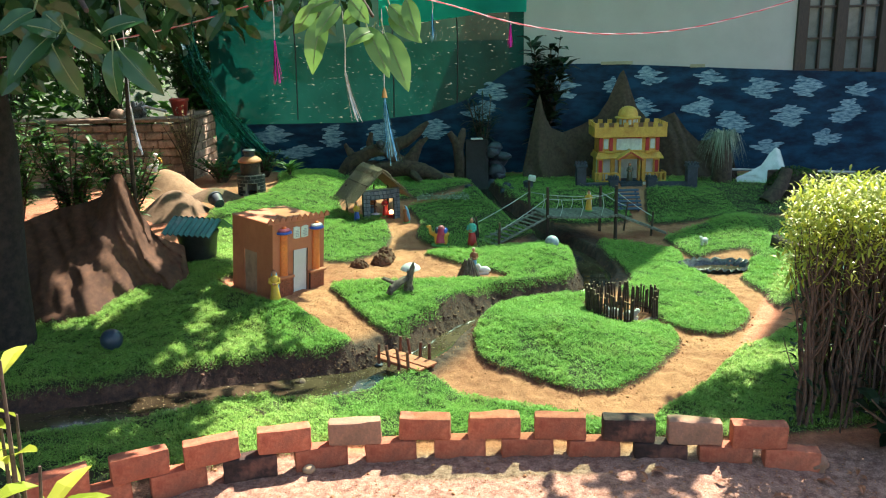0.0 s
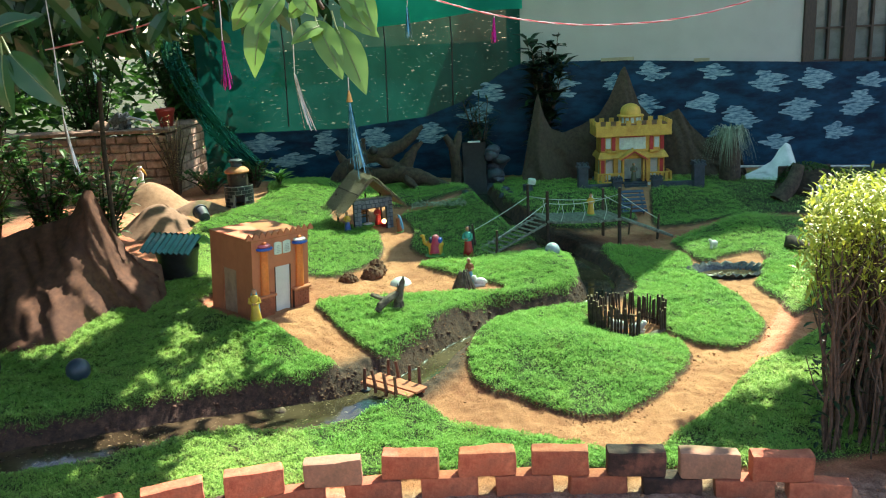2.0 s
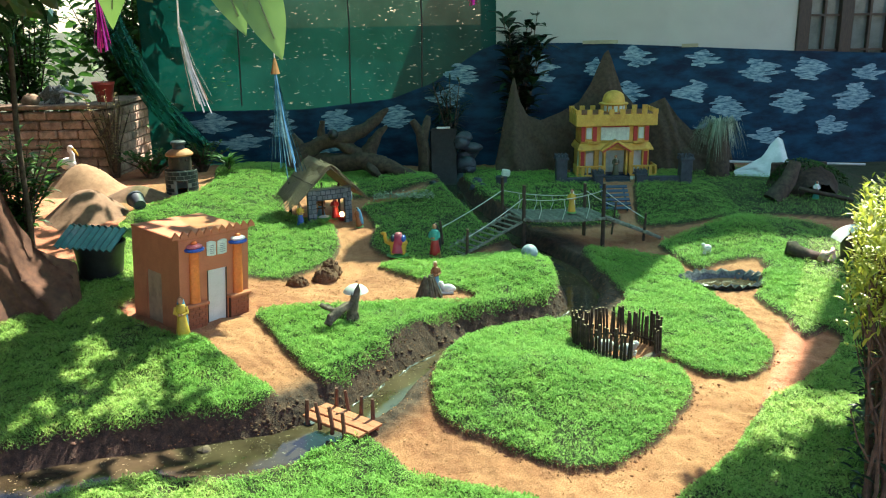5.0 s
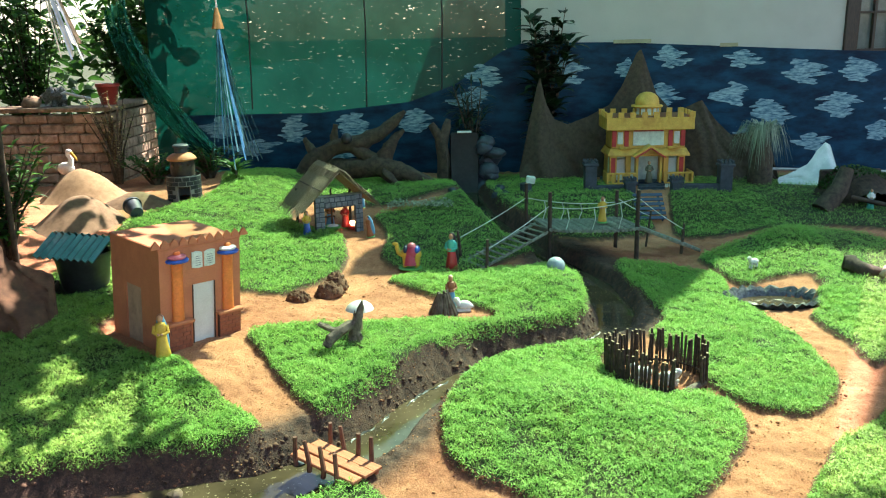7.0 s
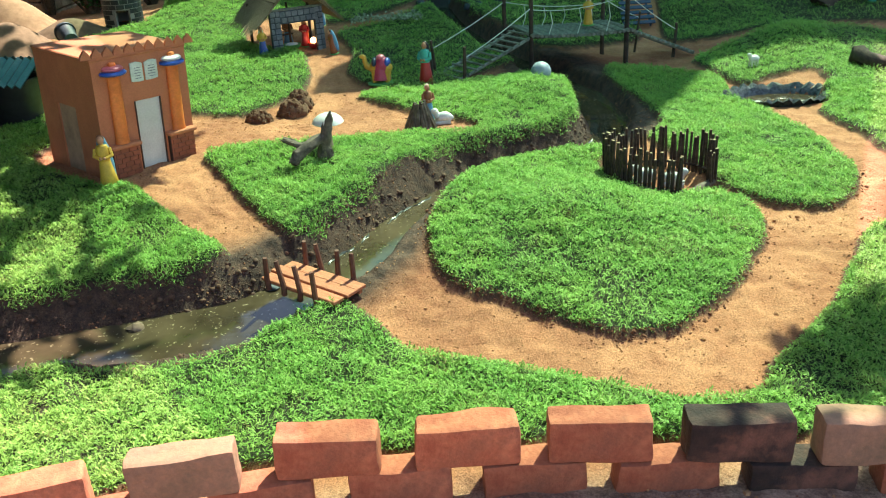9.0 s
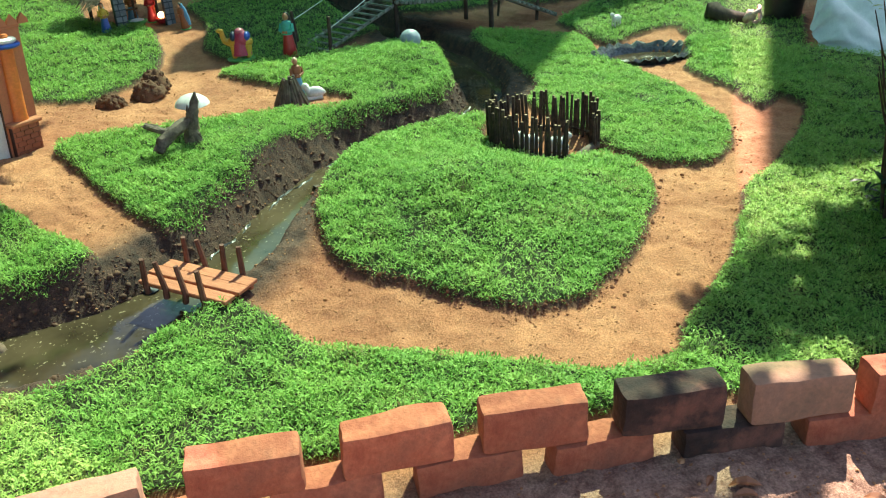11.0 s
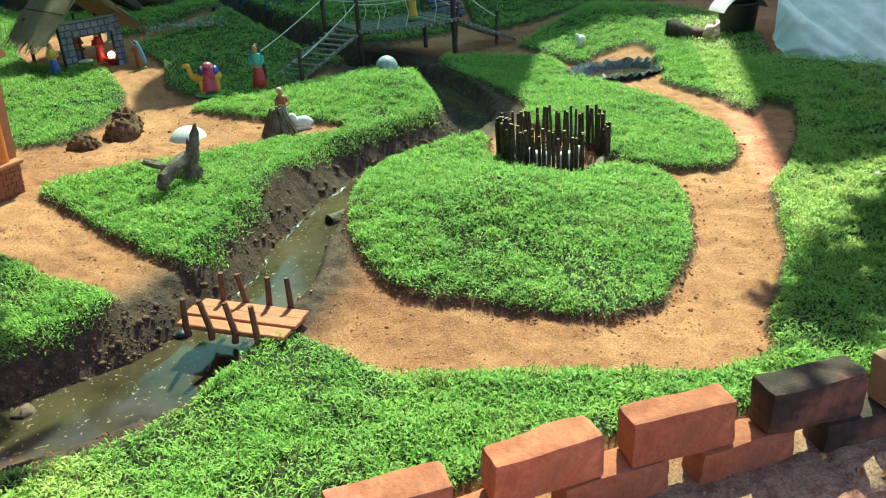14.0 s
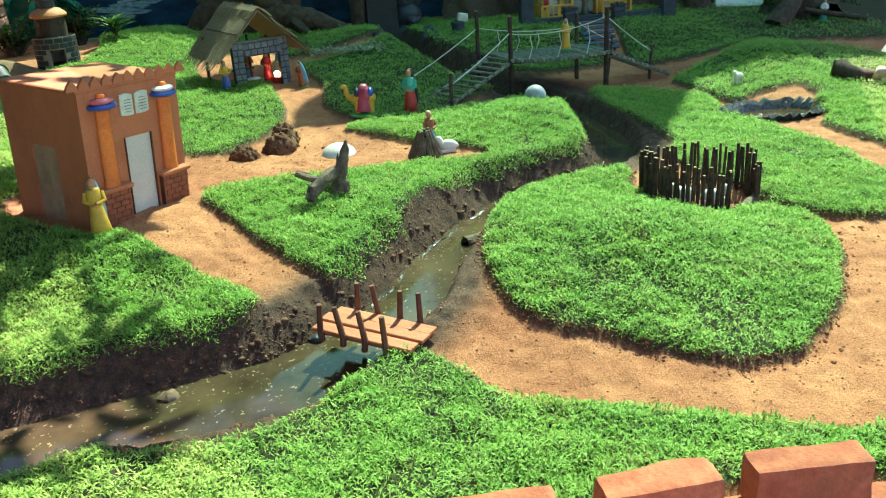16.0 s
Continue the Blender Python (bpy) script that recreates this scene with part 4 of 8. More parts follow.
lamp_p.inputs["Emission Color"].default_value, lamp_p.inputs["Emission Strength"].default_value = (1.0, 0.55, 0.25, 1), 4.0
M["bulb"] = lamp_m


# ---------------------------------------------------------------- terracotta house
def build_terracotta_house():
    W, D, H = 0.350, 0.50, 0.455
    zb = 0.109
    h = thing("miniature_house", "small terracotta-painted flat-roofed house with two orange columns", "model house", pose(-1.073, 5.284, zb, 0, 4.0, 0) @ pose(0, 0, 0, 0, 0, 50.2) @ Matrix.Diagonal((1.215, 0.835, 1.03, 1)))
    t, F = 0.014, 0.09          # thickness, depth of the walls in the soil
    front = Shape()
    front.box((0.068, t / 2, (H - F) / 2), (0.136, t, H + F)).box((0.291, t / 2, (H - F) / 2), (0.118, t, H + F)).box((0.184, t / 2, 0.3675), (0.096, t, 0.175))
    part("wall", front, M["terracotta"], h)
    side = Shape().box((t / 2, 0.102, (H - F) / 2), (t, 0.176, H + F)).box((t / 2, 0.425, (H - F) / 2), (t, 0.15, H + F)).box((t / 2, 0.27, 0.3575), (t, 0.16, 0.195))
    part("wall", side, M["terracotta"], h)
    part("wall", Shape().box((W - t / 2, D / 2 + t / 2, (H - F) / 2), (t, D - t, H + F), ch=0.002), M["terracotta"], h)
    part("wall", Shape().box((W / 2, D - t / 2, (H - F) / 2), (W - 2 * t, t, H + F)), M["terracotta"], h)
    part("roof", Shape().box((W / 2, D / 2, H + 0.006), (W + 0.008, D + 0.008, 0.012), ch=0.004), M["terracotta"], h)
    part("door", Shape().box((0.184, 0.009, 0.139), (0.095, 0.006, 0.279)), M["white"], h, "plain off-white door panel")
    part("door", Shape().box((0.009, 0.27, 0.09), (0.006, 0.16, 0.34)), M["tan_board"], h, "plain tan side door panel")
    for x in (0.136, 0.232):
        part("door_jamb", Shape().box((x, -0.001, 0.14), (0.004, 0.006, 0.28)), M["joint"], h)
    n = 11
    for k in range(n):
        x = -0.012 + (W + 0.03) * k / (n - 1)
        tooth = Shape()
        w, hh = 0.019, 0.036
        tooth.add([(-w, -0.008, 0), (w, -0.008, 0), (w * 0.75, -0.008, hh * 0.45), (0, -0.008, hh), (-w * 0.75, -0.008, hh * 0.45), (-w, 0.006, 0), (w, 0.006, 0), (w * 0.75, 0.006, hh * 0.45), (0, 0.006, hh), (-w * 0.75, 0.006, hh * 0.45)],
                  [(0, 1, 2, 3, 4), (9, 8, 7, 6, 5), (0, 5, 6, 1), (1, 6, 7, 2), (2, 7, 8, 3), (3, 8, 9, 4), (4, 9, 5, 0)])
        part("roof_tooth", tooth, M["terracotta"], h, m=pose(x, 0.002, H + 0.012))
    for x, w in ((0.070, 0.095), (0.290, 0.095)):
        ped = part("pedestal", Shape().box((x, -0.013, 0.058), (w, 0.026, 0.116), ch=0.002), M["joint"], h, "pedestal painted as dark red brickwork")
        for r in range(6):
            shift = 0.012 if r % 2 else -0.006
            for c in range(4):
                x0, x1 = max(x - w / 2, x - w / 2 - 0.016 + shift + c * 0.0305), min(x + w / 2, x - w / 2 - 0.016 + shift + c * 0.0305 + 0.0285)
                if x1 - x0 > 0.006:
                    part("brick", Shape().box(((x0 + x1) / 2, -0.027, 0.010 + r * 0.0192), (x1 - x0, 0.004, 0.0172)), M["mortar"], ped)
        part("ledge", Shape().box((x, -0.018, 0.124), (w + 0.018, 0.052, 0.016), ch=0.004), M["terracotta"], h)
        col = part("column", Shape().lathe([(0.026, 0.132), (0.0235, 0.15), (0.0225, 0.30), (0.022, 0.397)], (x, -0.006, 0), 20), M["orange"], h, "bright orange round column", smooth=50)
        cap = part("capital", Shape().lathe([(0.034, 0.396), (0.044, 0.400), (0.046, 0.407), (0.042, 0.413), (0.02, 0.414)], (x, -0.010, 0), 22), M["blue"], h, "blue disc capital", smooth=40)
        part("ring", Shape().lathe([(0.030, 0.4135), (0.036, 0.419), (0.036, 0.425), (0.028, 0.431), (0.01, 0.432)], (x, -0.010, 0), 22), M["pink"] if x < 0.2 else M["plaster_white"], cap, smooth=40)
        part("knob", Shape().lathe([(0.012, 0.4315), (0.014, 0.437), (0.011, 0.444), (0.004, 0.446)], (x, -0.010, 0), 14), M["orange"], cap, smooth=40)
    book = Shape()
    for s in (-1, 1):
        vs, fs = [], []
        for j in range(2):
            for i in range(6):
                u = i / 5
                z = (-0.034, 0.034)[j] + 0.006 * math.sin(u * 3.1) * (1 if j else -0.3) + 0.004 * u
                vs.append((0.184 + s * (0.004 + 0.046 * u), -0.004 - 0.006 * math.sin(u * 2.6), 0.388 + z))
        n0 = len(vs)
        vs += [(x, 0.0, z) for x, _, z in vs]
        fs += [(i, i + 1, 7 + i, 6 + i)[:: s] for i in range(5)] + [(n0 + i, n0 + i + 6, n0 + i + 7, n0 + i + 1)[:: s] for i in range(5)]
        ring = list(range(6)) + list(range(11, 5, -1))
        fs += [(ring[i], n0 + ring[i], n0 + ring[(i + 1) % 12], ring[(i + 1) % 12])[:: s] for i in range(12)]
        book.add(vs, fs)
    plaque = part("book_plaque", book, M["mint"], h, "pale open-book relief above the door", smooth=40)
    rnd = random.Random(4)
    for s in (-1, 1):
        for k in range(5):
            part("text_line", Shape().box((0.184 + s * 0.026, -0.0108, 0.368 + k * 0.010), (rnd.uniform(0.020, 0.030), 0.0008, 0.0022)), M["stone"], plaque)


build_terracotta_house()


# ---------------------------------------------------------------- palace
def build_palace():
    zb = ground_z(1.955, 9.1) - 0.01
    p = thing("miniature_palace", "ochre yellow two-storey model palace with dome and battlements", "model palace", pose(1.955, 9.16, zb) @ Matrix.Diagonal((0.9, 0.9, 1.07, 1)))
    g, w = M["gold"], 0.37

    def wall(c, s, mat=g, label="", name="wall", ch=0.003, parent=p):
        return part(name, Shape().box(c, s, ch=ch), mat, parent, label)

    wall((0, 0.19, 0.02), (0.80, 0.40, 0.04), M["navy"], name="plinth")
    # ground floor: piers round three openings
    for x, ww in ((-0.335, 0.07), (-0.185, 0.05), (0.185, 0.05), (0.335, 0.07)):
        wall((x, 0.04, 0.15), (ww, 0.05, 0.22))
    wall((0, 0.14, 0.15), (0.73, 0.03, 0.22), M["mint"], "pale recessed back wall")
    wall((0, 0.25, 0.15), (0.74, 0.19, 0.22))
    for s in (-1, 1):
        arch = Shape()
        pts = [(0.055 * math.cos(a), 0.055 * math.sin(a) + 0.13) for a in np.linspace(0, math.pi, 13)]
        loop = [(0.055, 0.0)] + pts + [(-0.055, 0.0)]
        n = len(loop)
        arch.add([(x, -0.01, z) for x, z in loop] + [(x, 0.01, z) for x, z in loop], [tuple(range(n)), tuple(range(2 * n - 1, n - 1, -1))] + [(i, n + i, n + (i + 1) % n, (i + 1) % n) for i in range(n)])
        part("arched_door", arch, M["white"], p, "white round-topped door", m=pose(s * 0.245, 0.075, 0.045))
        wall((s * 0.335, 0.012, 0.165), (0.042, 0.008, 0.15), M["red"], "dark red shutter", "shutter")
    wall((0, 0.06, 0.262), (0.76, 0.12, 0.02))
    # cornice, upper floor
    corn = Shape()
    for s, y in ((0, 0),):
        corn.add([(-0.40, -0.05, 0.27), (0.40, -0.05, 0.27), (0.40, 0.36, 0.27), (-0.40, 0.36, 0.27), (-0.37, -0.005, 0.318), (0.37, -0.005, 0.318), (0.37, 0.34, 0.318), (-0.37, 0.34, 0.318), (-0.40, -0.05, 0.258), (0.40, -0.05, 0.258), (0.40, 0.36, 0.258), (-0.40, 0.36, 0.258)],
                 [(0, 1, 5, 4), (1, 2, 6, 5), (2, 3, 7, 6), (3, 0, 4, 7), (8, 9, 1, 0), (9, 10, 2, 1), (10, 11, 3, 2), (11, 8, 0, 3), (11, 10, 9, 8)])
    part("cornice_roof", corn, g, p)
    wall((0, 0.17, 0.395), (0.72, 0.32, 0.155))
    wall((0, 0.005, 0.40), (0.30, 0.014, 0.115), M["mint"], "wide pale mint panel", "panel")
    wall((0, -0.001, 0.463), (0.29, 0.008, 0.010), M["red"], name="lintel")
    for x in (-0.335, -0.215, 0.215, 0.335):
        wall((x, 0.002, 0.40), (0.044, 0.012, 0.13), M["red"], "dark red shutter", "shutter")
    for x in (-0.275, 0.275):
        wall((x, 0.004, 0.405), (0.055, 0.010, 0.10), M["mint"], "pale window panel", "window")
    for x in (-0.235, 0.235):
        wall((x, -0.02, 0.325), (0.10, 0.05, 0.02), name="bracket")
    # battlements
    wall((0, 0.16, 0.525), (0.85, 0.46, 0.10), ch=0.004, name="parapet")
    wall((0, 0.16, 0.578), (0.80, 0.41, 0.012), M["brown"], name="roof_deck")
    rnd = random.Random(9)
    for k in range(8):
        x = -0.40 + 0.8 * k / 7
        for y in (-0.062, 0.382):
            part("merlon", Shape().box((x, y, 0.597), (0.056, 0.018, 0.046), ch=0.002), g, p)
    for y in (0.05, 0.16, 0.27):
        for x in (-0.416, 0.416):
            part("merlon", Shape().box((x, y, 0.597), (0.018, 0.056, 0.046), ch=0.002), g, p)
    drum = part("drum", Shape().lathe([(0.112, 0.58), (0.112, 0.648), (0.11, 0.65)], (0, 0.13, 0), 28), g, p, smooth=40)
    for a in (-150, -120, -90, -60, -30):
        part("dome_window", Shape().box((0, -0.112, 0.617), (0.036, 0.008, 0.05), pose(0, 0.13, 0, 0, 0, a + 90)), M["mint"], drum)
    part("dome", Shape().lathe([(0.150, 0.648), (0.156, 0.655), (0.150, 0.664), (0.118, 0.668), (0.116, 0.70), (0.100, 0.735), (0.070, 0.758), (0.03, 0.770), (0.004, 0.772)], (0, 0.13, 0), 32), g, p, "smooth ochre dome with a wide brim", smooth=50)
    # porch
    part("porch_wall", Shape().box((-0.115, -0.03, 0.15), (0.022, 0.09, 0.22), ch=0.002), g, p)
    porch = part("porch_wall", Shape().box((0.115, -0.03, 0.15), (0.022, 0.09, 0.22), ch=0.002), g, p)
    for s in (-1, 1):
        part("porch_roof", Shape().box((s * 0.078, -0.055, 0.305), (0.19, 0.14, 0.018), None, 0.003), g, porch, m=Matrix.Translation((0, 0, 0)) @ Matrix.Translation((s * 0.078, 0, 0.305)) @ pose(0, 0, 0, 0, s * 28, 0) @ Matrix.Translation((-s * 0.078, 0, -0.305)))
        part("porch_fascia", Shape().box((s * 0.075, -0.128, 0.292), (0.165, 0.008, 0.012)), M["red"], porch, m=Matrix.Translation((s * 0.075, 0, 0.292)) @ pose(0, 0, 0, 0, s * 28, 0) @ Matrix.Translation((-s * 0.075, 0, -0.292)))
    part("gable", Shape().add([(-0.125, -0.045, 0.262), (0.125, -0.045, 0.262), (0, -0.045, 0.328), (-0.125, -0.03, 0.262), (0.125, -0.03, 0.262), (0, -0.03, 0.328)], [(0, 1, 2), (5, 4, 3), (0, 3, 4, 1), (1, 4, 5, 2), (2, 5, 3, 0)]), g, porch)
    # railing in front
    for s in (-1, 1):
        rail = part("railing", Shape().box((s * 0.28, -0.13, 0.128), (0.28, 0.016, 0.014), ch=0.002).box((s * 0.28, -0.13, 0.048), (0.28, 0.016, 0.014), ch=0.002), g, p)
        for k in range(6):
            part("baluster", Shape().box((s * (0.15 + 0.052 * k), -0.13, 0.088), (0.030 if k % 2 == 0 else 0.018, 0.012, 0.072)), g, rail)
        part("railing", Shape().box((s * 0.415, -0.02, 0.088), (0.014, 0.22, 0.09), ch=0.002), g, p)
        for k in range(7):
            x = s * (0.165 + 0.039 * k)
            pts = [(x - 0.016, 0.038), (x + 0.016, 0.038), (x + 0.016, 0.018), (x + 0.010, 0.006), (x, 0.000), (x - 0.010, 0.006), (x - 0.016, 0.018)]
            part("scallop", Shape().add([(a, -0.136, b) for a, b in pts] + [(a, -0.128, b) for a, b in pts], [tuple(range(7)), tuple(range(13, 6, -1))] + [(i, 7 + i, 7 + (i + 1) % 7, (i + 1) % 7) for i in range(7)]), M["plaster_white"], p)
    for k in range(3):
        part("step", Shape().box((0, -0.16 - 0.04 * k, 0.035 - 0.016 * k), (0.25, 0.05, 0.018), ch=0.002), M["slate"], p)
    # dark fort wall
    f = thing("miniature_fort_wall", "low dark slate fort wall with crenellated towers", "model wall", pose(1.955, 8.80, ground_z(1.955, 8.80) - 0.025))
    for x, hh, ww, y in ((-0.56, 0.30, 0.10, 0.02), (0.575, 0.28, 0.105, 0.0), (-0.235, 0.155, 0.085, -0.05), (0.155, 0.155, 0.085, -0.05)):
        tower = part("tower", Shape().box((x, y, hh / 2), (ww, ww, hh), ch=0.004).box((x, y, hh - 0.02), (ww + 0.024, ww + 0.024, 0.022), ch=0.003), M["slate"], f)
        for i in range(4):
            for j in range(4):
                if i in (0, 3) or j in (0, 3):
                    part("merlon", Shape().box((x + (i - 1.5) * (ww + 0.012) / 3.6, y + (j - 1.5) * (ww + 0.012) / 3.6, hh + 0.009), (0.018, 0.018, 0.02)), M["slate"], tower)
    for x0, x1 in ((-0.52, -0.27), (0.19, 0.53)):
        part("wall", Shape().box(((x0 + x1) / 2, 0, 0.05), (x1 - x0, 0.06, 0.10), ch=0.004), M["slate"], f)


build_palace()


def figurine(name, label, x, y, h, skirt, torso, shawl=None, turn=0, arms=True, hat=None, zb=None, lean=0, base=None):
    """A small painted clay figure in a long robe, in one piece."""
    s = Shape()
    marks = []

    def add(fn, mat):
        k = len(s.f)
        fn()
        marks.append((k, mat))
    add(lambda: s.lathe([(0.20, 0), (0.205, 0.03), (0.17, 0.05)], n=14), base or M["green"])
    add(lambda: s.lathe([(0.15, 0.04), (0.17, 0.08), (0.14, 0.25), (0.115, 0.42), (0.10, 0.52)], n=14), skirt)
    add(lambda: s.lathe([(0.105, 0.50), (0.12, 0.60), (0.13, 0.70), (0.10, 0.79), (0.045, 0.81), (0.04, 0.83)], n=14), torso)
    if arms:
        for q in (-1, 1):
            add(lambda q=q: s.tube([(0.12 * q, 0, 0.74), (0.15 * q, -0.04, 0.60), (0.05 * q, -0.13, 0.57)], [0.045, 0.045, 0.035], 7), torso)
            add(lambda q=q: s.ball((0.035 * q, -0.14, 0.575), 0.033, 8), M["skin"])
    add(lambda: s.ball((0, -0.01, 0.895), (0.065, 0.068, 0.085), 12), M["skin"])
    add(lambda: s.ball((0, 0.022, 0.915), (0.074, 0.068, 0.085), 12), hat or M["dark"])
    if shawl:
        add(lambda: s.tube([(0.0, 0.055, 0.93), (0.0, 0.10, 0.72), (0.02, 0.12, 0.40), (0.03, 0.13, 0.12)], [0.07, 0.11, 0.12, 0.10], 9), shawl)
    s.v = [(a * h, b * h, c * h) for a, b, c in s.v]
    me = s.mesh(name, 50)
    mats = []
    for k, (start, mat) in enumerate(marks):
        if mat not in mats:
            mats.append(mat)
            me.materials.append(mat)
        end = marks[k + 1][0] if k + 1 < len(marks) else len(s.f)
        for i in range(start, end):
            me.polygons[i].material_index = mats.index(mat)
    zz = ground_z(x, y) if zb is None else zb
    return single(name, me, None, label, "figurine", pose(x, y, zz, lean, 0, turn))


figurine("figurine", "yellow-robed clay figurine with arms raised beside the house", -1.035, 5.20, 0.205, M["yellow"], M["yellow"], M["sky_blue"], 10, base=M["green"], hat=M["brown"])
figurine("figurine", "small bronze-painted guard figurine on the palace porch", 1.955, 9.09, 0.20, M["copper"], M["copper"], None, 0, base=M["slate"], hat=M["copper"], zb=ground_z(1.955, 9.1) + 0.03)
figurine("figurine", "tall figurine in red robe and green cloak by the bridge ramp", 0.225, 6.77, 0.235, M["red"], M["teal"], M["dark"], -25, hat=M["dark"], base=M["brown"])
figurine("figurine", "shepherd figurine in brown and blue with a pale hat", 0.225, 6.09, 0.185, M["sky_blue"], M["brown"], None, 20, hat=M["pink_shell"])
figurine("figurine", "gold-robed king figurine standing on the rope bridge", 1.24, 7.29, 0.18, M["yellow"], M["yellow"], M["plaster_white"], -15, hat=M["brown"], zb=0.222)
figurine("figurine", "yellow-robed angel figurine at the stable wall", -0.765, 7.30, 0.17, M["blue"], M["yellow"], M["plaster_white"], 20)
figurine("figurine", "kneeling brown-robed figurine with a light blue shawl", -0.335, 7.33, 0.155, M["brown"], M["brown"], M["sky_blue"], -60, lean=8)
figurine("figurine", "red-robed mother figurine inside the stable", -0.545, 7.62, 0.18, M["red"], M["red"], M["orange"], 0)
figurine("figurine", "brown-robed father figurine inside the stable", -0.66, 7.66, 0.19, M["sky_blue"], M["brown"], None, 15)
figurine("figurine", "pale blue robed figurine behind the stable", -0.49, 8.2, 0.15, M["sky_blue"], M["sky_blue"], M["plaster_white"], -10)
figurine("figurine", "teal and white figurine at the mouth of the grotto", 3.44, 8.12, 0.16, M["teal"], M["plaster_white"], M["teal"], -20)


# ---------------------------------------------------------------- animals in clay
def build_camel():
    s, marks = Shape(), []

    def add(fn, mat):
        marks.append((len(s.f), mat))
        fn()
    add(lambda: s.lathe([(0.085, 0), (0.088, 0.008), (0.07, 0.014)], n=16), M["green"])
    for x, y in ((-0.035, -0.025), (-0.035, 0.025), (0.05, -0.025), (0.05, 0.025)):
        add(lambda x=x, y=y: s.tube([(x, y, 0.01), (x, y, 0.09)], [0.014, 0.02], 8), M["yellow"])
    add(lambda: s.ball((0.005, 0, 0.105), (0.08, 0.045, 0.045), 14), M["yellow"])
    add(lambda: s.ball((0.015, 0, 0.12), (0.05, 0.052, 0.06), 14), M["magenta"])
    add(lambda: s.lathe([(0.062, 0.03), (0.055, 0.08), (0.045, 0.13)], (0.005, 0, 0), 12), M["magenta"])
    add(lambda: s.ball((0.01, 0, 0.168), (0.030, 0.036, 0.022), 12), M["pink"])
    add(lambda: s.ball((-0.03, 0, 0.138), (0.022, 0.047, 0.034), 12), M["navy"])
    add(lambda: s.ball((0.05, 0, 0.138), (0.022, 0.047, 0.030), 12), M["blue"])
    add(lambda: s.tube([(-0.055, 0, 0.105), (-0.085, 0, 0.115), (-0.095, 0, 0.145), (-0.095, 0, 0.17)], [0.026, 0.02, 0.016, 0.014], 9), M["yellow"])
    add(lambda: s.ball((-0.108, 0, 0.178), (0.024, 0.013, 0.014), 10), M["yellow"])
    me = s.mesh("camel_figurine", 50)
    mats = []
    for k, (start, mat) in enumerate(marks):
        if mat not in mats:
            mats.append(mat)
            me.materials.append(mat)
        for i in range(start, marks[k + 1][0] if k + 1 < len(marks) else len(s.f)):
            me.polygons[i].material_index = mats.index(mat)
    single("camel_figurine", me, None, "painted clay camel with pink and blue saddle cloths", "camel figurine", pose(-0.03, 6.75, ground_z(-0.03, 6.75), 0, 0, -8) @ Matrix.Scale(0.86, 4))


build_camel()


def build_sheep(x, y, turn, standing, label):
    s = Shape()
    zc = 0.055 if standing else 0.03
    s.ball((0, 0, zc), (0.045, 0.026, 0.028), 12, rough=0.15, seed=x)
    s.ball((-0.045, 0, zc + 0.032), (0.018, 0.014, 0.016), 10)
    s.tube([(-0.03, 0, zc + 0.005), (-0.043, 0, zc + 0.03)], [0.018, 0.014], 8)
    for q in (-1, 1):
        s.ball((-0.036, 0.015 * q, zc + 0.036), (0.006, 0.009, 0.004), 6)
    if standing:
        for a in (-0.025, 0.025):
            for b in (-0.013, 0.013):
                s.tube([(a, b, 0.0), (a, b, 0.045)], 0.007, 6)
    else:
        for b in (-0.02, 0.02):
            s.tube([(-0.05, b, 0.008), (0.03, b, 0.01)], 0.009, 6)
    if standing:
        s.v = [(a * 0.78, b * 0.78, c * 0.78) for a, b, c in s.v]
    single("sheep_figurine", s, M["plaster_white"], label, "sheep figurine", pose(x, y, ground_z(x, y) - 0.002 + (0.012 if standing else 0.004), 0, 0, turn), smooth=60)


build_sheep(2.10, 6.80, 20, True, "small white clay sheep standing above the pond")
build_sheep(0.30, 6.03, 0, False, "white clay sheep lying beside the stick campfire")
build_sheep(1.09, 5.28, 10, False, "white clay sheep lying inside the stick pen")
build_sheep(1.19, 5.24, 160, False, "white clay sheep resting inside the stick pen")


def build_stork():
    x, y = -2.98, 8.58
    st = thing("stork_statue", "white stork ornament with a yellow bill on the sand", "bird ornament", pose(x, y, 0.41, 0, 0, -10))
    b = Shape().ball((0, 0, 0.05), (0.075, 0.05, 0.055), 14)
    b.tube([(0.04, 0, 0.08), (0.055, 0, 0.13), (0.03, 0, 0.165), (0.035, 0, 0.185)], [0.03, 0.02, 0.018, 0.02], 9)
    b.ball((0.04, 0, 0.19), (0.03, 0.022, 0.022), 10)
    part("body", b, M["plaster_white"], st, smooth=60)
    part("bill", Shape().tube([(0.06, 0, 0.185), (0.10, 0, 0.14), (0.11, 0, 0.115)], [0.013, 0.008, 0.003], 7), M["yellow"], st, "yellow bill", smooth=60)


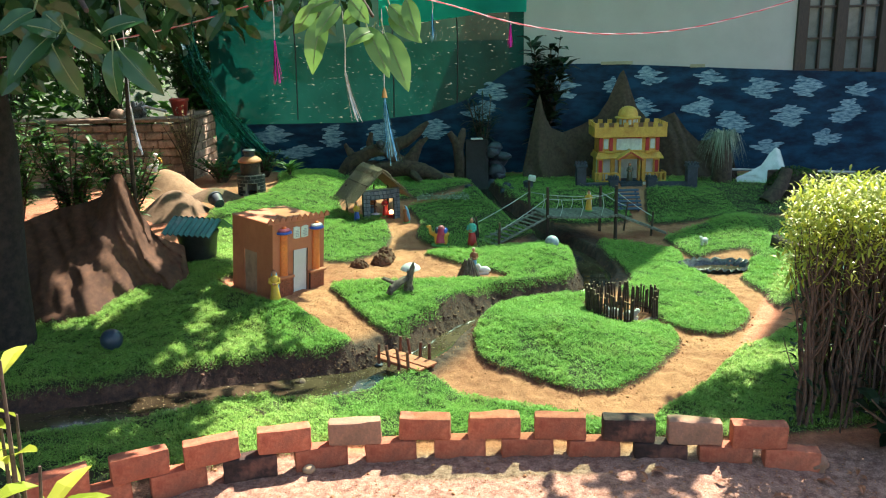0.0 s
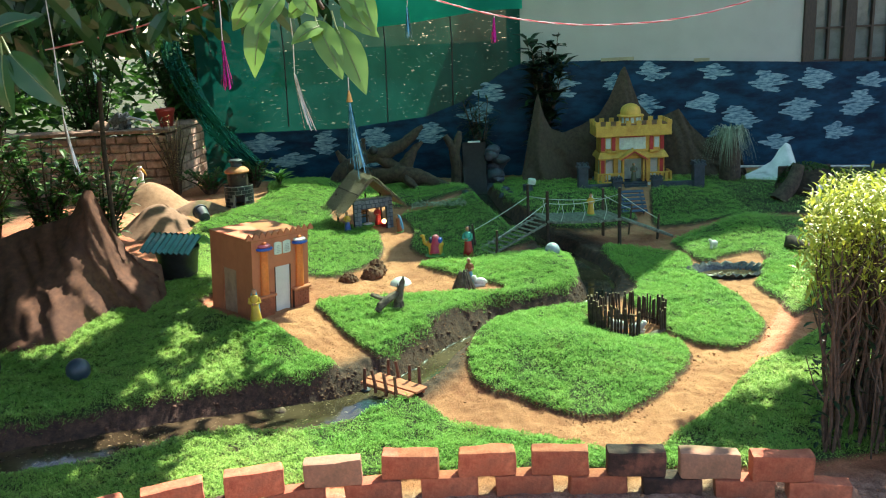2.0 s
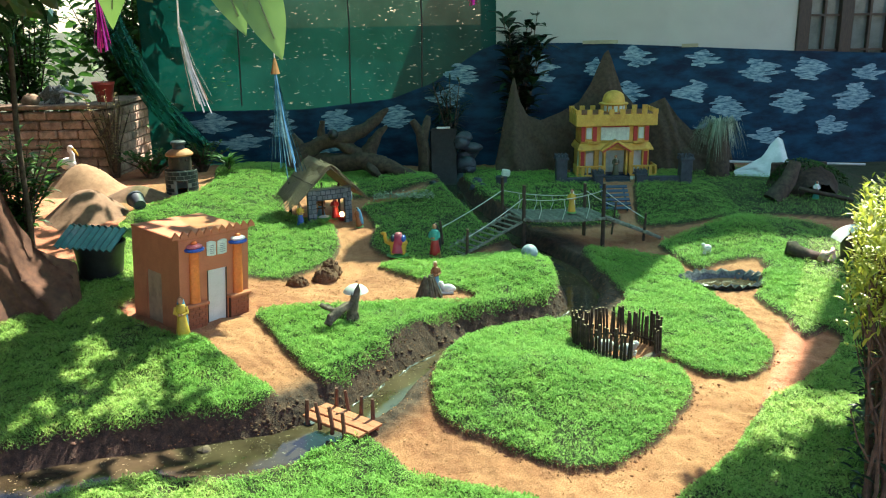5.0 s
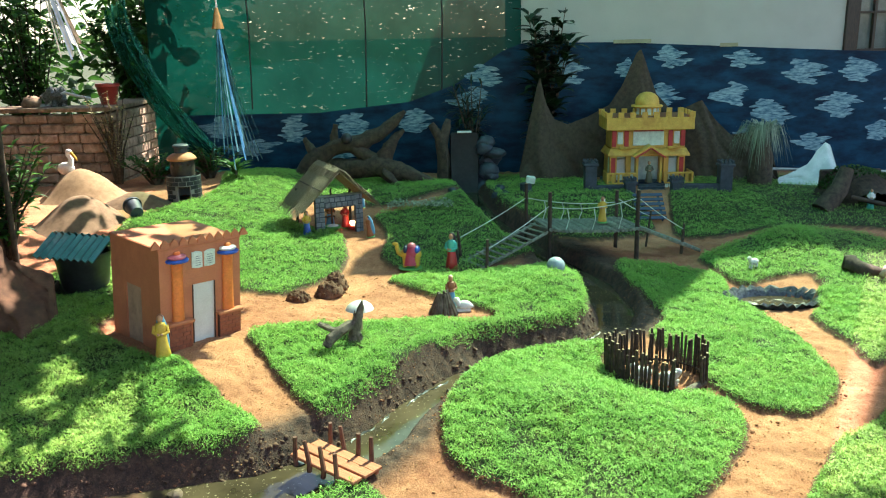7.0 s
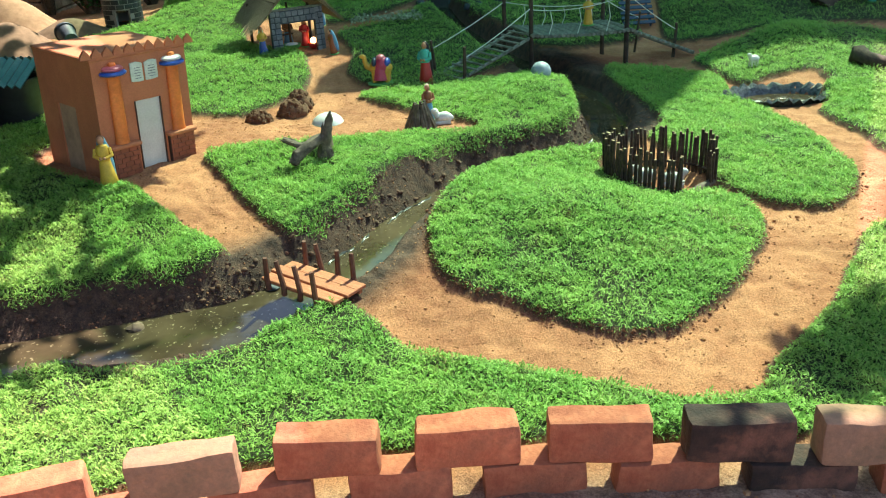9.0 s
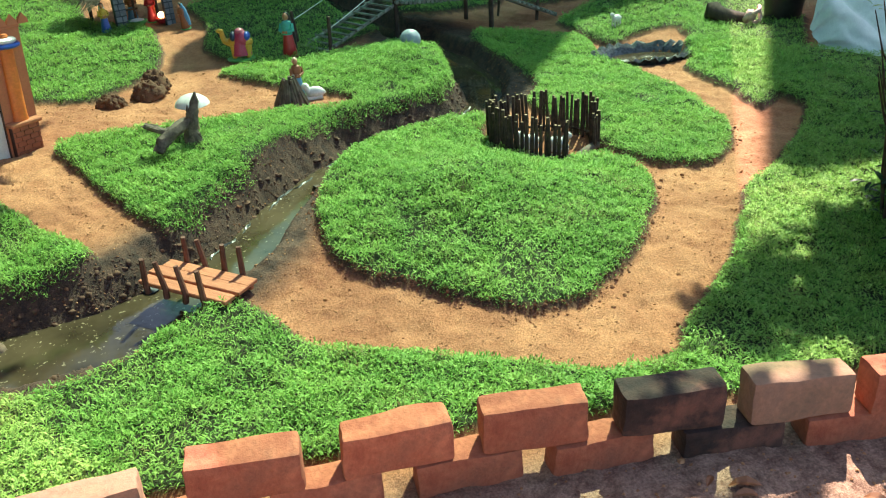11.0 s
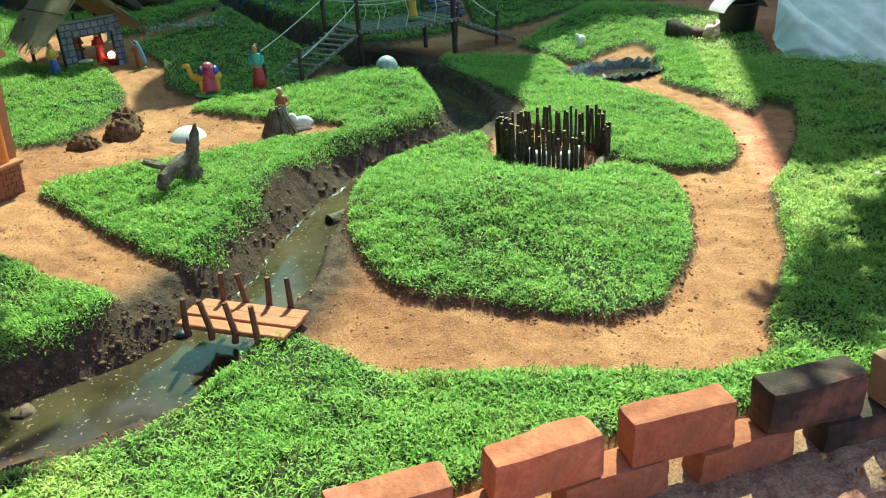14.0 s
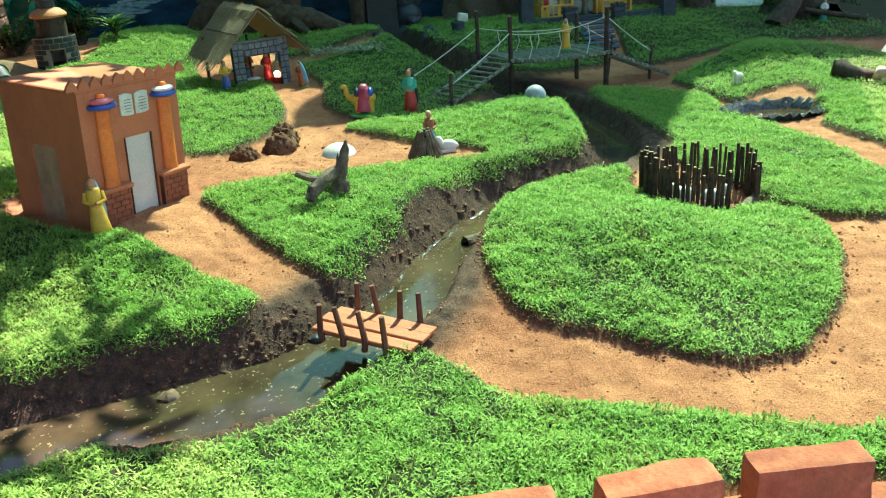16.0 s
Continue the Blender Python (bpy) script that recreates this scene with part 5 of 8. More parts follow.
# ---------------------------------------------------------------- kiln tower, sand
def build_kiln():
    x, y = -1.915, 8.30
    k = thing("model_kiln_tower", "round model tower with painted bricks and clay roof", "model tower", pose(x, y, ground_z(x, y) - 0.02) @ Matrix.Diagonal((0.9, 0.9, 1.12, 1)))
    r, hh = 0.145, 0.185
    body = Shape()
    a0, a1 = radians(-90 + 16 - 22), radians(-90 + 16 + 22)
    angs = [a1 + (a0 + 2 * math.pi - a1) * i / 30 for i in range(31)]
    ring = [(r, a) for a in angs] + [(r - 0.03, a) for a in angs[::-1]]
    n = len(ring)
    body.add([(q * math.cos(a), q * math.sin(a), 0) for q, a in ring] + [(q * math.cos(a), q * math.sin(a), hh) for q, a in ring], [tuple(range(n))[::-1], tuple(range(n, 2 * n))] + [(i, (i + 1) % n, n + (i + 1) % n, n + i) for i in range(n)])
    body.lathe([(r, 0.115), (r, hh), (r - 0.028, hh), (r - 0.028, 0.115), (r, 0.115)], n=36)
    tower = part("tower_base", body, M["pale_joint"], k, "drum with pale joints", smooth=50)
    for row in range(6):
        z = 0.015 + row * 0.030
        for c in range(14):
            a = 2 * math.pi * (c + 0.5 * (row % 2)) / 14
            if row < 4 and abs((math.degrees(a) - (360 - 74) + 180) % 360 - 180) < 30:
                continue
            s = Shape()
            da = math.pi / 14 * 0.90
            vs = []
            for rr in (r - 0.001, r + 0.004):
                for zz in (z - 0.0132, z + 0.0132):
                    vs += [(rr * math.cos(a + q), rr * math.sin(a + q), zz) for q in (-da, 0, da)]
            s.add(vs, [(6, 7, 10, 9), (7, 8, 11, 10), (0, 6, 9, 3), (2, 5, 11, 8), (3, 9, 10, 4), (4, 10, 11, 5), (0, 1, 7, 6), (1, 2, 8, 7)])
            part("brick", s, M["navy_brick"], tower)
    part("clay_drum", Shape().lathe([(0.10, 0.10), (0.103, 0.16), (0.106, 0.24), (0.103, 0.285), (0.095, 0.30)], n=30), M["pot_clay"], k, "sooty brown clay drum", smooth=50)
    part("clay_roof", Shape().lathe([(0.10, 0.288), (0.124, 0.292), (0.128, 0.302), (0.118, 0.315), (0.085, 0.335), (0.055, 0.342)], n=30), M["clay_rim"], k, "orange clay roof rim", smooth=50)
    chim = part("chimney", Shape().lathe([(0.055, 0.338), (0.056, 0.375), (0.068, 0.379), (0.069, 0.393), (0.06, 0.40), (0.04, 0.402)], n=24), M["slate"], k, smooth=50)
    for a in (-120, -80, -40):
        part("window_slot", Shape().box((0, -0.110, 0.262), (0.030, 0.012, 0.018), pose(0, 0, 0, 0, 0, a + 90), 0.004), M["joint"], k)
    part("floor", Shape().lathe([(r - 0.03, 0.0), (r - 0.03, 0.02)], n=24), M["dark"], k)


build_kiln()


def heap(name, label, category, x, y, rx, ry, h, mat, seed, n=28, sink=0.03):
    """A poured heap: a cone with rounded top, slumped and uneven."""
    s = Shape()
    vs, fs = [(0, 0, h)], []
    rings = 9
    for j in range(1, rings + 1):
        t = j / rings
        for i in range(n):
            a = 2 * math.pi * i / n
            w = 1 + 0.18 * noise.noise(Vector((math.cos(a) * 1.2 + seed, math.sin(a) * 1.2, seed)))
            z = h * (0.5 + 0.5 * math.cos(math.pi * t)) ** 0.85 - sink * t
            z += 0.05 * h * noise.noise(Vector((math.cos(a) * t * 4 + seed, math.sin(a) * t * 4, 1)))
            vs.append((rx * t * w * math.cos(a), ry * t * w * math.sin(a), z))
    fs += [(0, 1 + i, 1 + (i + 1) % n) for i in range(n)]
    for j in range(rings - 1):
        b = 1 + j * n
        fs += [(b + i, b + n + i, b + n + (i + 1) % n, b + (i + 1) % n) for i in range(n)]
    s.add(vs, fs)
    zs = min(ground_z(x + rx * 0.9 * math.cos(a), y + ry * 0.9 * math.sin(a)) for a in np.linspace(0, 6.28, 9))
    single(name, s, mat, label, category, pose(x, y, zs), smooth=80)


heap("sand_mound", "pale sunlit heap of fine river sand", "sand heap", -2.84, 8.52, 0.44, 0.38, 0.25, M["sand"], 2.0)
heap("sand_mound", "brown heap of coarse sand", "sand heap", -2.46, 7.62, 0.42, 0.44, 0.23, M["sand2"], 5.0)
heap("sand_mound", "low brown spill of sand beside the tower", "sand heap", -2.25, 8.15, 0.42, 0.30, 0.12, M["sand2"], 8.0)
build_stork()


def build_clods():
    for x, y, r, h, label in ((-0.62, 6.16, 0.062, 0.055, "crumbly dark brown clod of dung beside the path"), (-0.46, 6.24, 0.075, 0.070, "rough brown dung heap beside the path"), (-0.44, 6.36, 0.070, 0.095, "tall rough brown dung heap on the grass edge")):
        s = Shape().ball((0, 0, 0), (r, r * 0.9, h), 22, rough=0.35, seed=x * 9, flat=0.3)
        rnd = random.Random(int(x * 100))
        for k in range(60):
            a, b = rnd.uniform(0, 6.28), rnd.uniform(0.1, 1.4)
            s.ball((r * math.cos(a) * math.cos(b) * 0.98, r * 0.9 * math.sin(a) * math.cos(b) * 0.98, h * math.sin(b) * 0.98), rnd.uniform(0.006, 0.014), 6, rough=0.5, seed=k)
        single("dung_clod", s, M["clod"], label, "dung clod", pose(x, y, ground_z(x, y)), smooth=60)


build_clods()


# ---------------------------------------------------------------- stable hut
def build_hut():
    zb = ground_z(-0.6, 7.5) - 0.01
    h = thing("stable_hut", "thatched stable hut with painted stone front wall", "model hut", pose(-0.565, 7.46, zb, 0, 0, 27))
    W, H, D = 0.345, 0.275, 0.34
    back = Shape()
    for x, w in ((-W / 2 + 0.032, 0.064), (W / 2 - 0.027, 0.054)):
        back.box((x, 0, H / 2), (w, 0.03, H))
    back.box((0.005, 0, H - 0.04), (W - 0.118, 0.03, 0.08))
    front = part("front_wall", back, M["slate"], h, "dark jointed stone wall")
    rnd = random.Random(12)
    for x, w, rows in ((-W / 2 + 0.032, 0.064, 8), (W / 2 - 0.027, 0.054, 8)):
        for r in range(rows):
            cut = rnd.uniform(0.35, 0.65)
            z = 0.017 + r * 0.0345
            for c0, c1 in ((0.02, cut - 0.04), (cut + 0.04, 0.98)):
                if c1 - c0 > 0.1:
                    part("stone", Shape().box((x + w * ((c0 + c1) / 2 - 0.5), -0.016, z), (w * (c1 - c0), 0.006, 0.028), ch=0.003), M["stone"], front)
    for r in range(2):
        for c in range(6):
            part("stone", Shape().box((-W / 2 + 0.092 + c * 0.040 - (0.012 if r else 0), -0.016, H - 0.058 + r * 0.036), (0.034, 0.006, 0.029), ch=0.003), M["stone"], front)
    part("beam", Shape().box((0, -0.004, H + 0.006), (W + 0.03, 0.03, 0.012), ch=0.003), M["bamboo"], h)
    for x in (-W / 2 - 0.03, W / 2 + 0.03):
        part("post", Shape().tube([(x, D, 0), (x + 0.004, D, H + 0.02)], [0.011, 0.009], 8), M["bark"], h)
    part("post", Shape().tube([(0.0, 0.16, 0), (0.0, 0.16, 0.30)], [0.008, 0.007], 8), M["bark"], h)
    part("rail", Shape().tube([(-0.12, 0.16, 0.10), (0.02, 0.16, 0.10)], 0.006, 7), M["bark"], h)
    ridge = 0.455
    part("ridge_pole", Shape().tube([(0.0, -0.05, ridge - 0.02), (0.0, D + 0.06, ridge - 0.02)], 0.008, 7), M["bark"], h)
    for s in (-1, 1):
        roof = part("roof_slope", Shape().add([(0, -0.055, ridge), (0, D + 0.07, ridge), (s * 0.275, D + 0.07, 0.20), (s * 0.275, -0.055, 0.20), (0, -0.055, ridge - 0.012), (0, D + 0.07, ridge - 0.012), (s * 0.275, D + 0.07, 0.188), (s * 0.275, -0.055, 0.188)],
                    [(0, 1, 2, 3)[::-s], (4, 5, 6, 7)[::s], (0, 3, 7, 4)[::-s], (1, 5, 6, 2)[::-s], (3, 2, 6, 7)[::-s], (0, 4, 5, 1)[::-s]]), M["thatch"], h)
        straw = Shape()
        for k in range(800):
            y = rnd.uniform(-0.065, D + 0.08)
            t0 = rnd.uniform(-0.02, 0.45)
            t1 = min(1.22, t0 + rnd.uniform(0.4, 0.85))
            a = Vector((s * 0.275 * t0, y, ridge + (0.20 - ridge) * t0 + 0.006 + rnd.uniform(0, 0.020)))
            b = Vector((s * 0.275 * t1, y + rnd.uniform(-0.02, 0.02), ridge + (0.20 - ridge) * t1 + 0.002 + rnd.uniform(-0.004, 0.010)))
            w = rnd.uniform(0.003, 0.0075)
            straw.add([a + Vector((0, -w, 0)), a + Vector((0, w, 0)), b + Vector((0, w * 0.6, 0)), b + Vector((0, -w * 0.6, 0)), (a + b) / 2 + Vector((0, 0, w * 0.7))], [(0, 1, 4), (1, 2, 4), (2, 3, 4), (3, 0, 4)])
        part("thatch", straw, M["thatch"], roof, "dry grey-brown palm leaf strips")
        part("batten", Shape().tube([(s * 0.15, -0.07, 0.322 + 0.012), (s * 0.15, D + 0.08, 0.322 + 0.012)], 0.005, 6), M["bark"], roof)
    for sx in (-1, 1):
        cap = Shape()
        for k in range(26):
            y = -0.06 + (D + 0.13) * k / 25
            cap.tube([(-0.004 * sx, y, ridge + 0.014), (sx * 0.035, y + rnd.uniform(-0.004, 0.004), ridge - 0.010 + rnd.uniform(0, 0.004)), (sx * rnd.uniform(0.065, 0.082), y + rnd.uniform(-0.008, 0.008), ridge - 0.046)], [0.008, 0.009, 0.005], 5)
        tagged(part("ridge_cap", cap, M["thatch"], h, "bundled palm leaf ridge"), "bundled palm leaf ridge", kind="stuff")
    m = h.matrix_world
    crib = thing("manger", "small green manger on the stable floor", "manger", m @ pose(-0.02, 0.09, 0.012))
    part("bowl", Shape().lathe([(0.03, 0), (0.055, 0.02), (0.06, 0.035), (0.05, 0.036), (0.03, 0.02)], n=16), M["green"], crib, smooth=50)
    part("straw", Shape().ball((0, 0, 0.032), (0.045, 0.03, 0.014), 10), M["plaster_white"], crib, smooth=60)
    lamp = thing("oil_lamp", "round clay lamp with a glowing bulb inside the stable", "lamp", m @ pose(0.115, 0.05, 0.010))
    part("bowl", Shape().lathe([(0.02, 0), (0.034, 0.015), (0.036, 0.03), (0.028, 0.034)], n=16), M["red"], lamp, smooth=50)
    part("bulb", Shape().ball((0, 0, 0.048), 0.020, 12), M["bulb"], lamp, "glowing warm bulb", smooth=60)


build_hut()


# ---------------------------------------------------------------- foot bridge
def build_foot_bridge():
    b = thing("plank_bridge", "small brown plank footbridge with eight upright stakes", "model bridge", pose(-0.18, 4.49, 0.0, 0, 0, -39))
    for y, z in ((-0.052, 0.0), (-0.002, 0.004), (0.047, 0.0)):
        part("plank", Shape().box((0.0, y, z - 0.004), (0.345 - abs(y) * 0.3, 0.045, 0.012), ch=0.002), M["plank"], b)
    for y in (-0.05, 0.05):
        part("bearer", Shape().box((0, y, -0.018), (0.32, 0.014, 0.016), ch=0.002), M["plank"], b)
    rnd = random.Random(8)
    for y in (-0.080, 0.076):
        for k in range(4):
            x = -0.125 + k * 0.072 + (0.02 if y > 0 else 0)
            part("stake", Shape().tube([(x, y, -0.030), (x + rnd.uniform(-0.006, 0.006), y, 0.0), (x + rnd.uniform(-0.016, 0.010), y + rnd.uniform(-0.006, 0.006), 0.088)], [0.0095, 0.009, 0.0075], 6), M["stake"], b)


build_foot_bridge()


# ---------------------------------------------------------------- rope bridge
def build_rope_bridge():
    br = thing("rope_bridge", "model rope bridge of sticks with white string rails", "model bridge", pose(0, 0, 0))
    posts = {}

    def post(key, x, y, top, r=0.014, lean=0.0, low=None):
        z0 = (ground_z(x, y) if low is None else low) - 0.03
        pt = part("post", Shape().tube([(x, y, z0), (x + lean * 0.5, y, (z0 + top) / 2), (x + lean, y, top)], [r, r * 0.95, r * 0.85], 9), M["bark"], br)
        part("cut_end", Shape().lathe([(r * 0.8, 0), (r * 0.75, 0.003)], (x + lean, y, top - 0.001), 9), M["cut"], pt)
        posts[key] = Vector((x + lean, y, top))
    post("a1", 0.875, 7.18, 0.455, 0.015)
    post("a2", 0.745, 7.50, 0.46, 0.014)
    post("b1", 1.455, 7.18, 0.46, 0.016)
    post("b2", 1.375, 7.50, 0.40, 0.014)
    post("c1", 0.44, 6.76, 0.245, 0.011, 0.008)
    post("c2", 0.285, 7.03, 0.24, 0.010, -0.02)
    post("d1", 1.80, 7.36, 0.19, 0.011, 0.012)
    post("d2", 1.60, 7.56, 0.24, 0.008, 0.03)
    # deck of sticks between the tall posts
    rnd = random.Random(6)
    n = 24
    for k in range(n):
        t = k / (n - 1)
        a = Vector((0.885 + 0.60 * t, 7.17, 0.0))
        b = Vector((0.785 + 0.60 * t, 7.50, 0.0))
        z = 0.205 - 0.012 * math.sin(t * math.pi) + rnd.uniform(-0.003, 0.003)
        a.z = b.z = z
        part("deck_stick", Shape().tube([a + Vector((0, -0.025, 0)), (a + b) / 2 + Vector((0, 0, 0.003)), b + Vector((0, 0.025, 0))], [0.011, 0.0115, 0.010], 7), M["bamboo"], br)
    for off in (0.0, 1.0):
        p0, p1 = Vector((0.86 - 0.1 * off, 7.19 + 0.29 * off, 0.19)), Vector((1.50 - 0.1 * off, 7.19 + 0.29 * off, 0.19))
        part("bearer", Shape().tube([p0, p1], 0.010, 7), M["bark"], br)
    # ramps: two rails and rungs
    for name, p, q, wid, k in (("ramp", Vector((0.34, 6.87, 0.045)), Vector((0.85, 7.30, 0.20)), Vector((-0.055, 0.085, 0)), 11), ("ramp", Vector((1.90, 7.46, -0.005)), Vector((1.43, 7.33, 0.20)), Vector((-0.03, 0.10, 0)), 14)):
        ramp_ob = part(name, Shape().tube([p - wid, q - wid], 0.010, 7), M["bamboo"], br)
        part("rail", Shape().tube([p + wid, q + wid], 0.010, 7), M["bamboo"], ramp_ob)
        for i in range(k):
            c = p.lerp(q, (i + 0.5) / k) + Vector((0, 0, 0.008))
            part("rung", Shape().tube([c - wid * 1.25, c + wid * 1.25], 0.008, 6), M["bamboo"], ramp_ob)

    def string(a, b, sag, da=0.05, db=0.05):
        p, q = a - Vector((0, 0, da)), b - Vector((0, 0, db))
        pts = [p.lerp(q, i / 10) - Vector((0, 0, sag * 4 * (i / 10) * (1 - i / 10))) for i in range(11)]
        part("string", Shape().tube(pts, 0.0028, 5), M["rope"], br)
        return pts
    near = string(posts["a1"], posts["b1"], 0.035, 0.10, 0.05)
    far = string(posts["a2"], posts["b2"], 0.025, 0.10, 0.08)
    string(posts["c1"], posts["a1"], 0.01, 0.06, 0.09)
    string(posts["c2"], posts["a2"], 0.01, 0.05, 0.10)
    string(posts["b1"], posts["d1"], 0.01, 0.05, 0.04)
    string(posts["b2"], posts["d2"], 0.01, 0.05, 0.04)
    for pts, ks, y in ((near, (2, 5, 8), 7.17), (far, (2, 4, 6), 7.50)):
        for k in ks:
            q = pts[k]
            part("string", Shape().tube([q, (q.x + 0.012, y, (q.z + 0.2) / 2), (q.x - 0.01, y, 0.20)], 0.0025, 5), M["rope"], br)


build_rope_bridge()


# ---------------------------------------------------------------- stick pen, campfire sticks
def build_pen():
    cx, cy = 1.135, 5.25
    pen = thing("stick_pen", "round animal pen of dark upright sticks", "pen", pose(cx, cy, 0))
    rnd = random.Random(2)
    n = 70
    for k in range(n):
        a = radians(-38 + 318 * k / (n - 1))
        r = 0.208 + rnd.uniform(-0.008, 0.008)
        x, y = r * 1.04 * math.cos(a), r * math.sin(a) * 0.88
        hgt = (0.165 if math.sin(a) > -0.2 else 0.155) + rnd.uniform(-0.02, 0.018)
        z = ground_z(cx + x, cy + y)
        rr = rnd.uniform(0.0055, 0.0085)
        lean = Vector((rnd.uniform(-0.010, 0.010), rnd.uniform(-0.008, 0.008), 0))
        st = part("stick", Shape().tube([(x, y, z - 0.03), (x + lean.x * 0.4, y + lean.y * 0.4, z + hgt * 0.5), (x + lean.x, y + lean.y, z + hgt)], [rr, rr, rr * 0.85], 6), M["stick"], pen)
        part("cut_end", Shape().lathe([(rr * 0.8, 0), (rr * 0.7, 0.002)], (x + lean.x, y + lean.y, z + hgt - 0.0005), 6), M["cut"], st)
    part("rail", Shape().tube([(0.214 * math.cos(a), 0.178 * math.sin(a), ground_z(cx, cy) + 0.05) for a in np.linspace(radians(-40), radians(280), 30)], 0.006, 6), M["stick"], pen)
    log = single("log", Shape().tube([(0, 0, 0.0), (0.06, 0.0, 0.004), (0.15, 0.01, 0.0)], [0.017, 0.019, 0.016], 9), M["driftwood"], "short pale log lying at the pen's opening", "log", pose(1.22, 5.07, ground_z(1.28, 5.09) + 0.018, 0, 0, 38), smooth=60)


build_pen()


def build_campfire():
    x, y = 0.185, 5.975
    fire = thing("stick_campfire", "cone of short split sticks leaning together", "campfire", pose(x, y, ground_z(x, y)))
    rnd = random.Random(5)
    for k in range(26):
        a = 2 * math.pi * k / 26 + rnd.uniform(-0.1, 0.1)
        r = 0.068 + rnd.uniform(-0.012, 0.012)
        top = 0.112 + rnd.uniform(-0.018, 0.022)
        part("stick", Shape().tube([(r * math.cos(a), r * 0.8 * math.sin(a), -0.008), (0.022 * math.cos(a), 0.022 * math.sin(a), top)], [0.0105, 0.0075], 6), M["split"], fire)


build_campfire()


# ---------------------------------------------------------------- driftwood and mushroom
def build_driftwood():
    x, y = -0.27, 5.42
    z = ground_z(x, y)
    rnd = random.Random(1)
    d = thing("driftwood_stump", "twisted grey driftwood stump on the grass", "driftwood", pose(x, y, z))
    for name, pts, rad in (("trunk", [(0.045, 0.0, -0.02), (0.050, 0.0, 0.045), (0.062, 0.0, 0.10), (0.076, 0.004, 0.145), (0.088, 0.008, 0.180), (0.094, 0.01, 0.212)], [0.026, 0.024, 0.024, 0.021, 0.015, 0.004]),
                           ("root", [(0.060, 0.0, 0.075), (0.072, -0.005, 0.035), (0.082, -0.01, -0.01)], [0.018, 0.017, 0.014]),
                           ("limb", [(0.062, 0.0, 0.112), (0.024, -0.025, 0.098), (-0.014, -0.060, 0.084), (-0.044, -0.095, 0.064), (-0.060, -0.120, 0.036)], [0.018, 0.022, 0.026, 0.024, 0.015]),
                           ("stub", [(-0.020, -0.070, 0.090), (-0.058, -0.060, 0.106), (-0.102, -0.050, 0.122)], [0.014, 0.0125, 0.0115])):
        fine = [Vector(a).lerp(Vector(b), k / 3) for a, b in zip(pts, pts[1:]) for k in range(3)] + [Vector(pts[-1])]
        fr = [a + (b - a) * k / 3 for a, b in zip(rad, rad[1:]) for k in range(3)] + [rad[-1]]
        limb = part(name, Shape().tube(fine, fr, 12, wobble=0.16, rnd=rnd), M["driftwood"], d, smooth=35)
        for k in range(4):
            j = rnd.randrange(1, len(fine) - 2)
            q, e = fine[j], (fine[j + 1] - fine[j]).normalized()
            side = Vector((rnd.uniform(-1, 1), rnd.uniform(-1, 0.3), rnd.uniform(-0.2, 0.8))).normalized() * fr[j]
            part("splinter", Shape().tube([q + side * 0.5, q + side * 0.95 + e * 0.015, q + side * 1.1 + e * 0.036], [0.007, 0.006, 0.001], 5), M["driftwood"], limb)
    mx, my = -0.205, 5.55
    m = thing("mushroom", "white-capped ornamental mushroom behind the driftwood", "mushroom ornament", pose(mx, my, ground_z(mx, my) + 0.012))
    part("stem", Shape().lathe([(0.014, -0.03), (0.011, 0.06), (0.010, 0.125)], n=12), M["cut"], m, smooth=60)
    part("cap", Shape().lathe([(0.012, 0.112), (0.060, 0.110), (0.068, 0.114), (0.060, 0.130), (0.040, 0.146), (0.018, 0.154), (0.003, 0.156)], n=24), M["plaster_white"], m, "smooth white cap", smooth=60)


build_driftwood()

single("ball", Shape().ball((0, 0, 0), 0.055, 24), M["grey_ball"], "grey speckled ball half hidden behind the mound", "ball", pose(0.84, 6.52, ground_z(0.84, 6.52) + 0.03), smooth=60)
single("ball", Shape().ball((0, 0, 0), 0.062, 24), M["dark_ball"], "dark blue ball lying on the shaded grass", "ball", pose(-1.85, 4.64, ground_z(-1.85, 4.64) + 0.06), smooth=60)


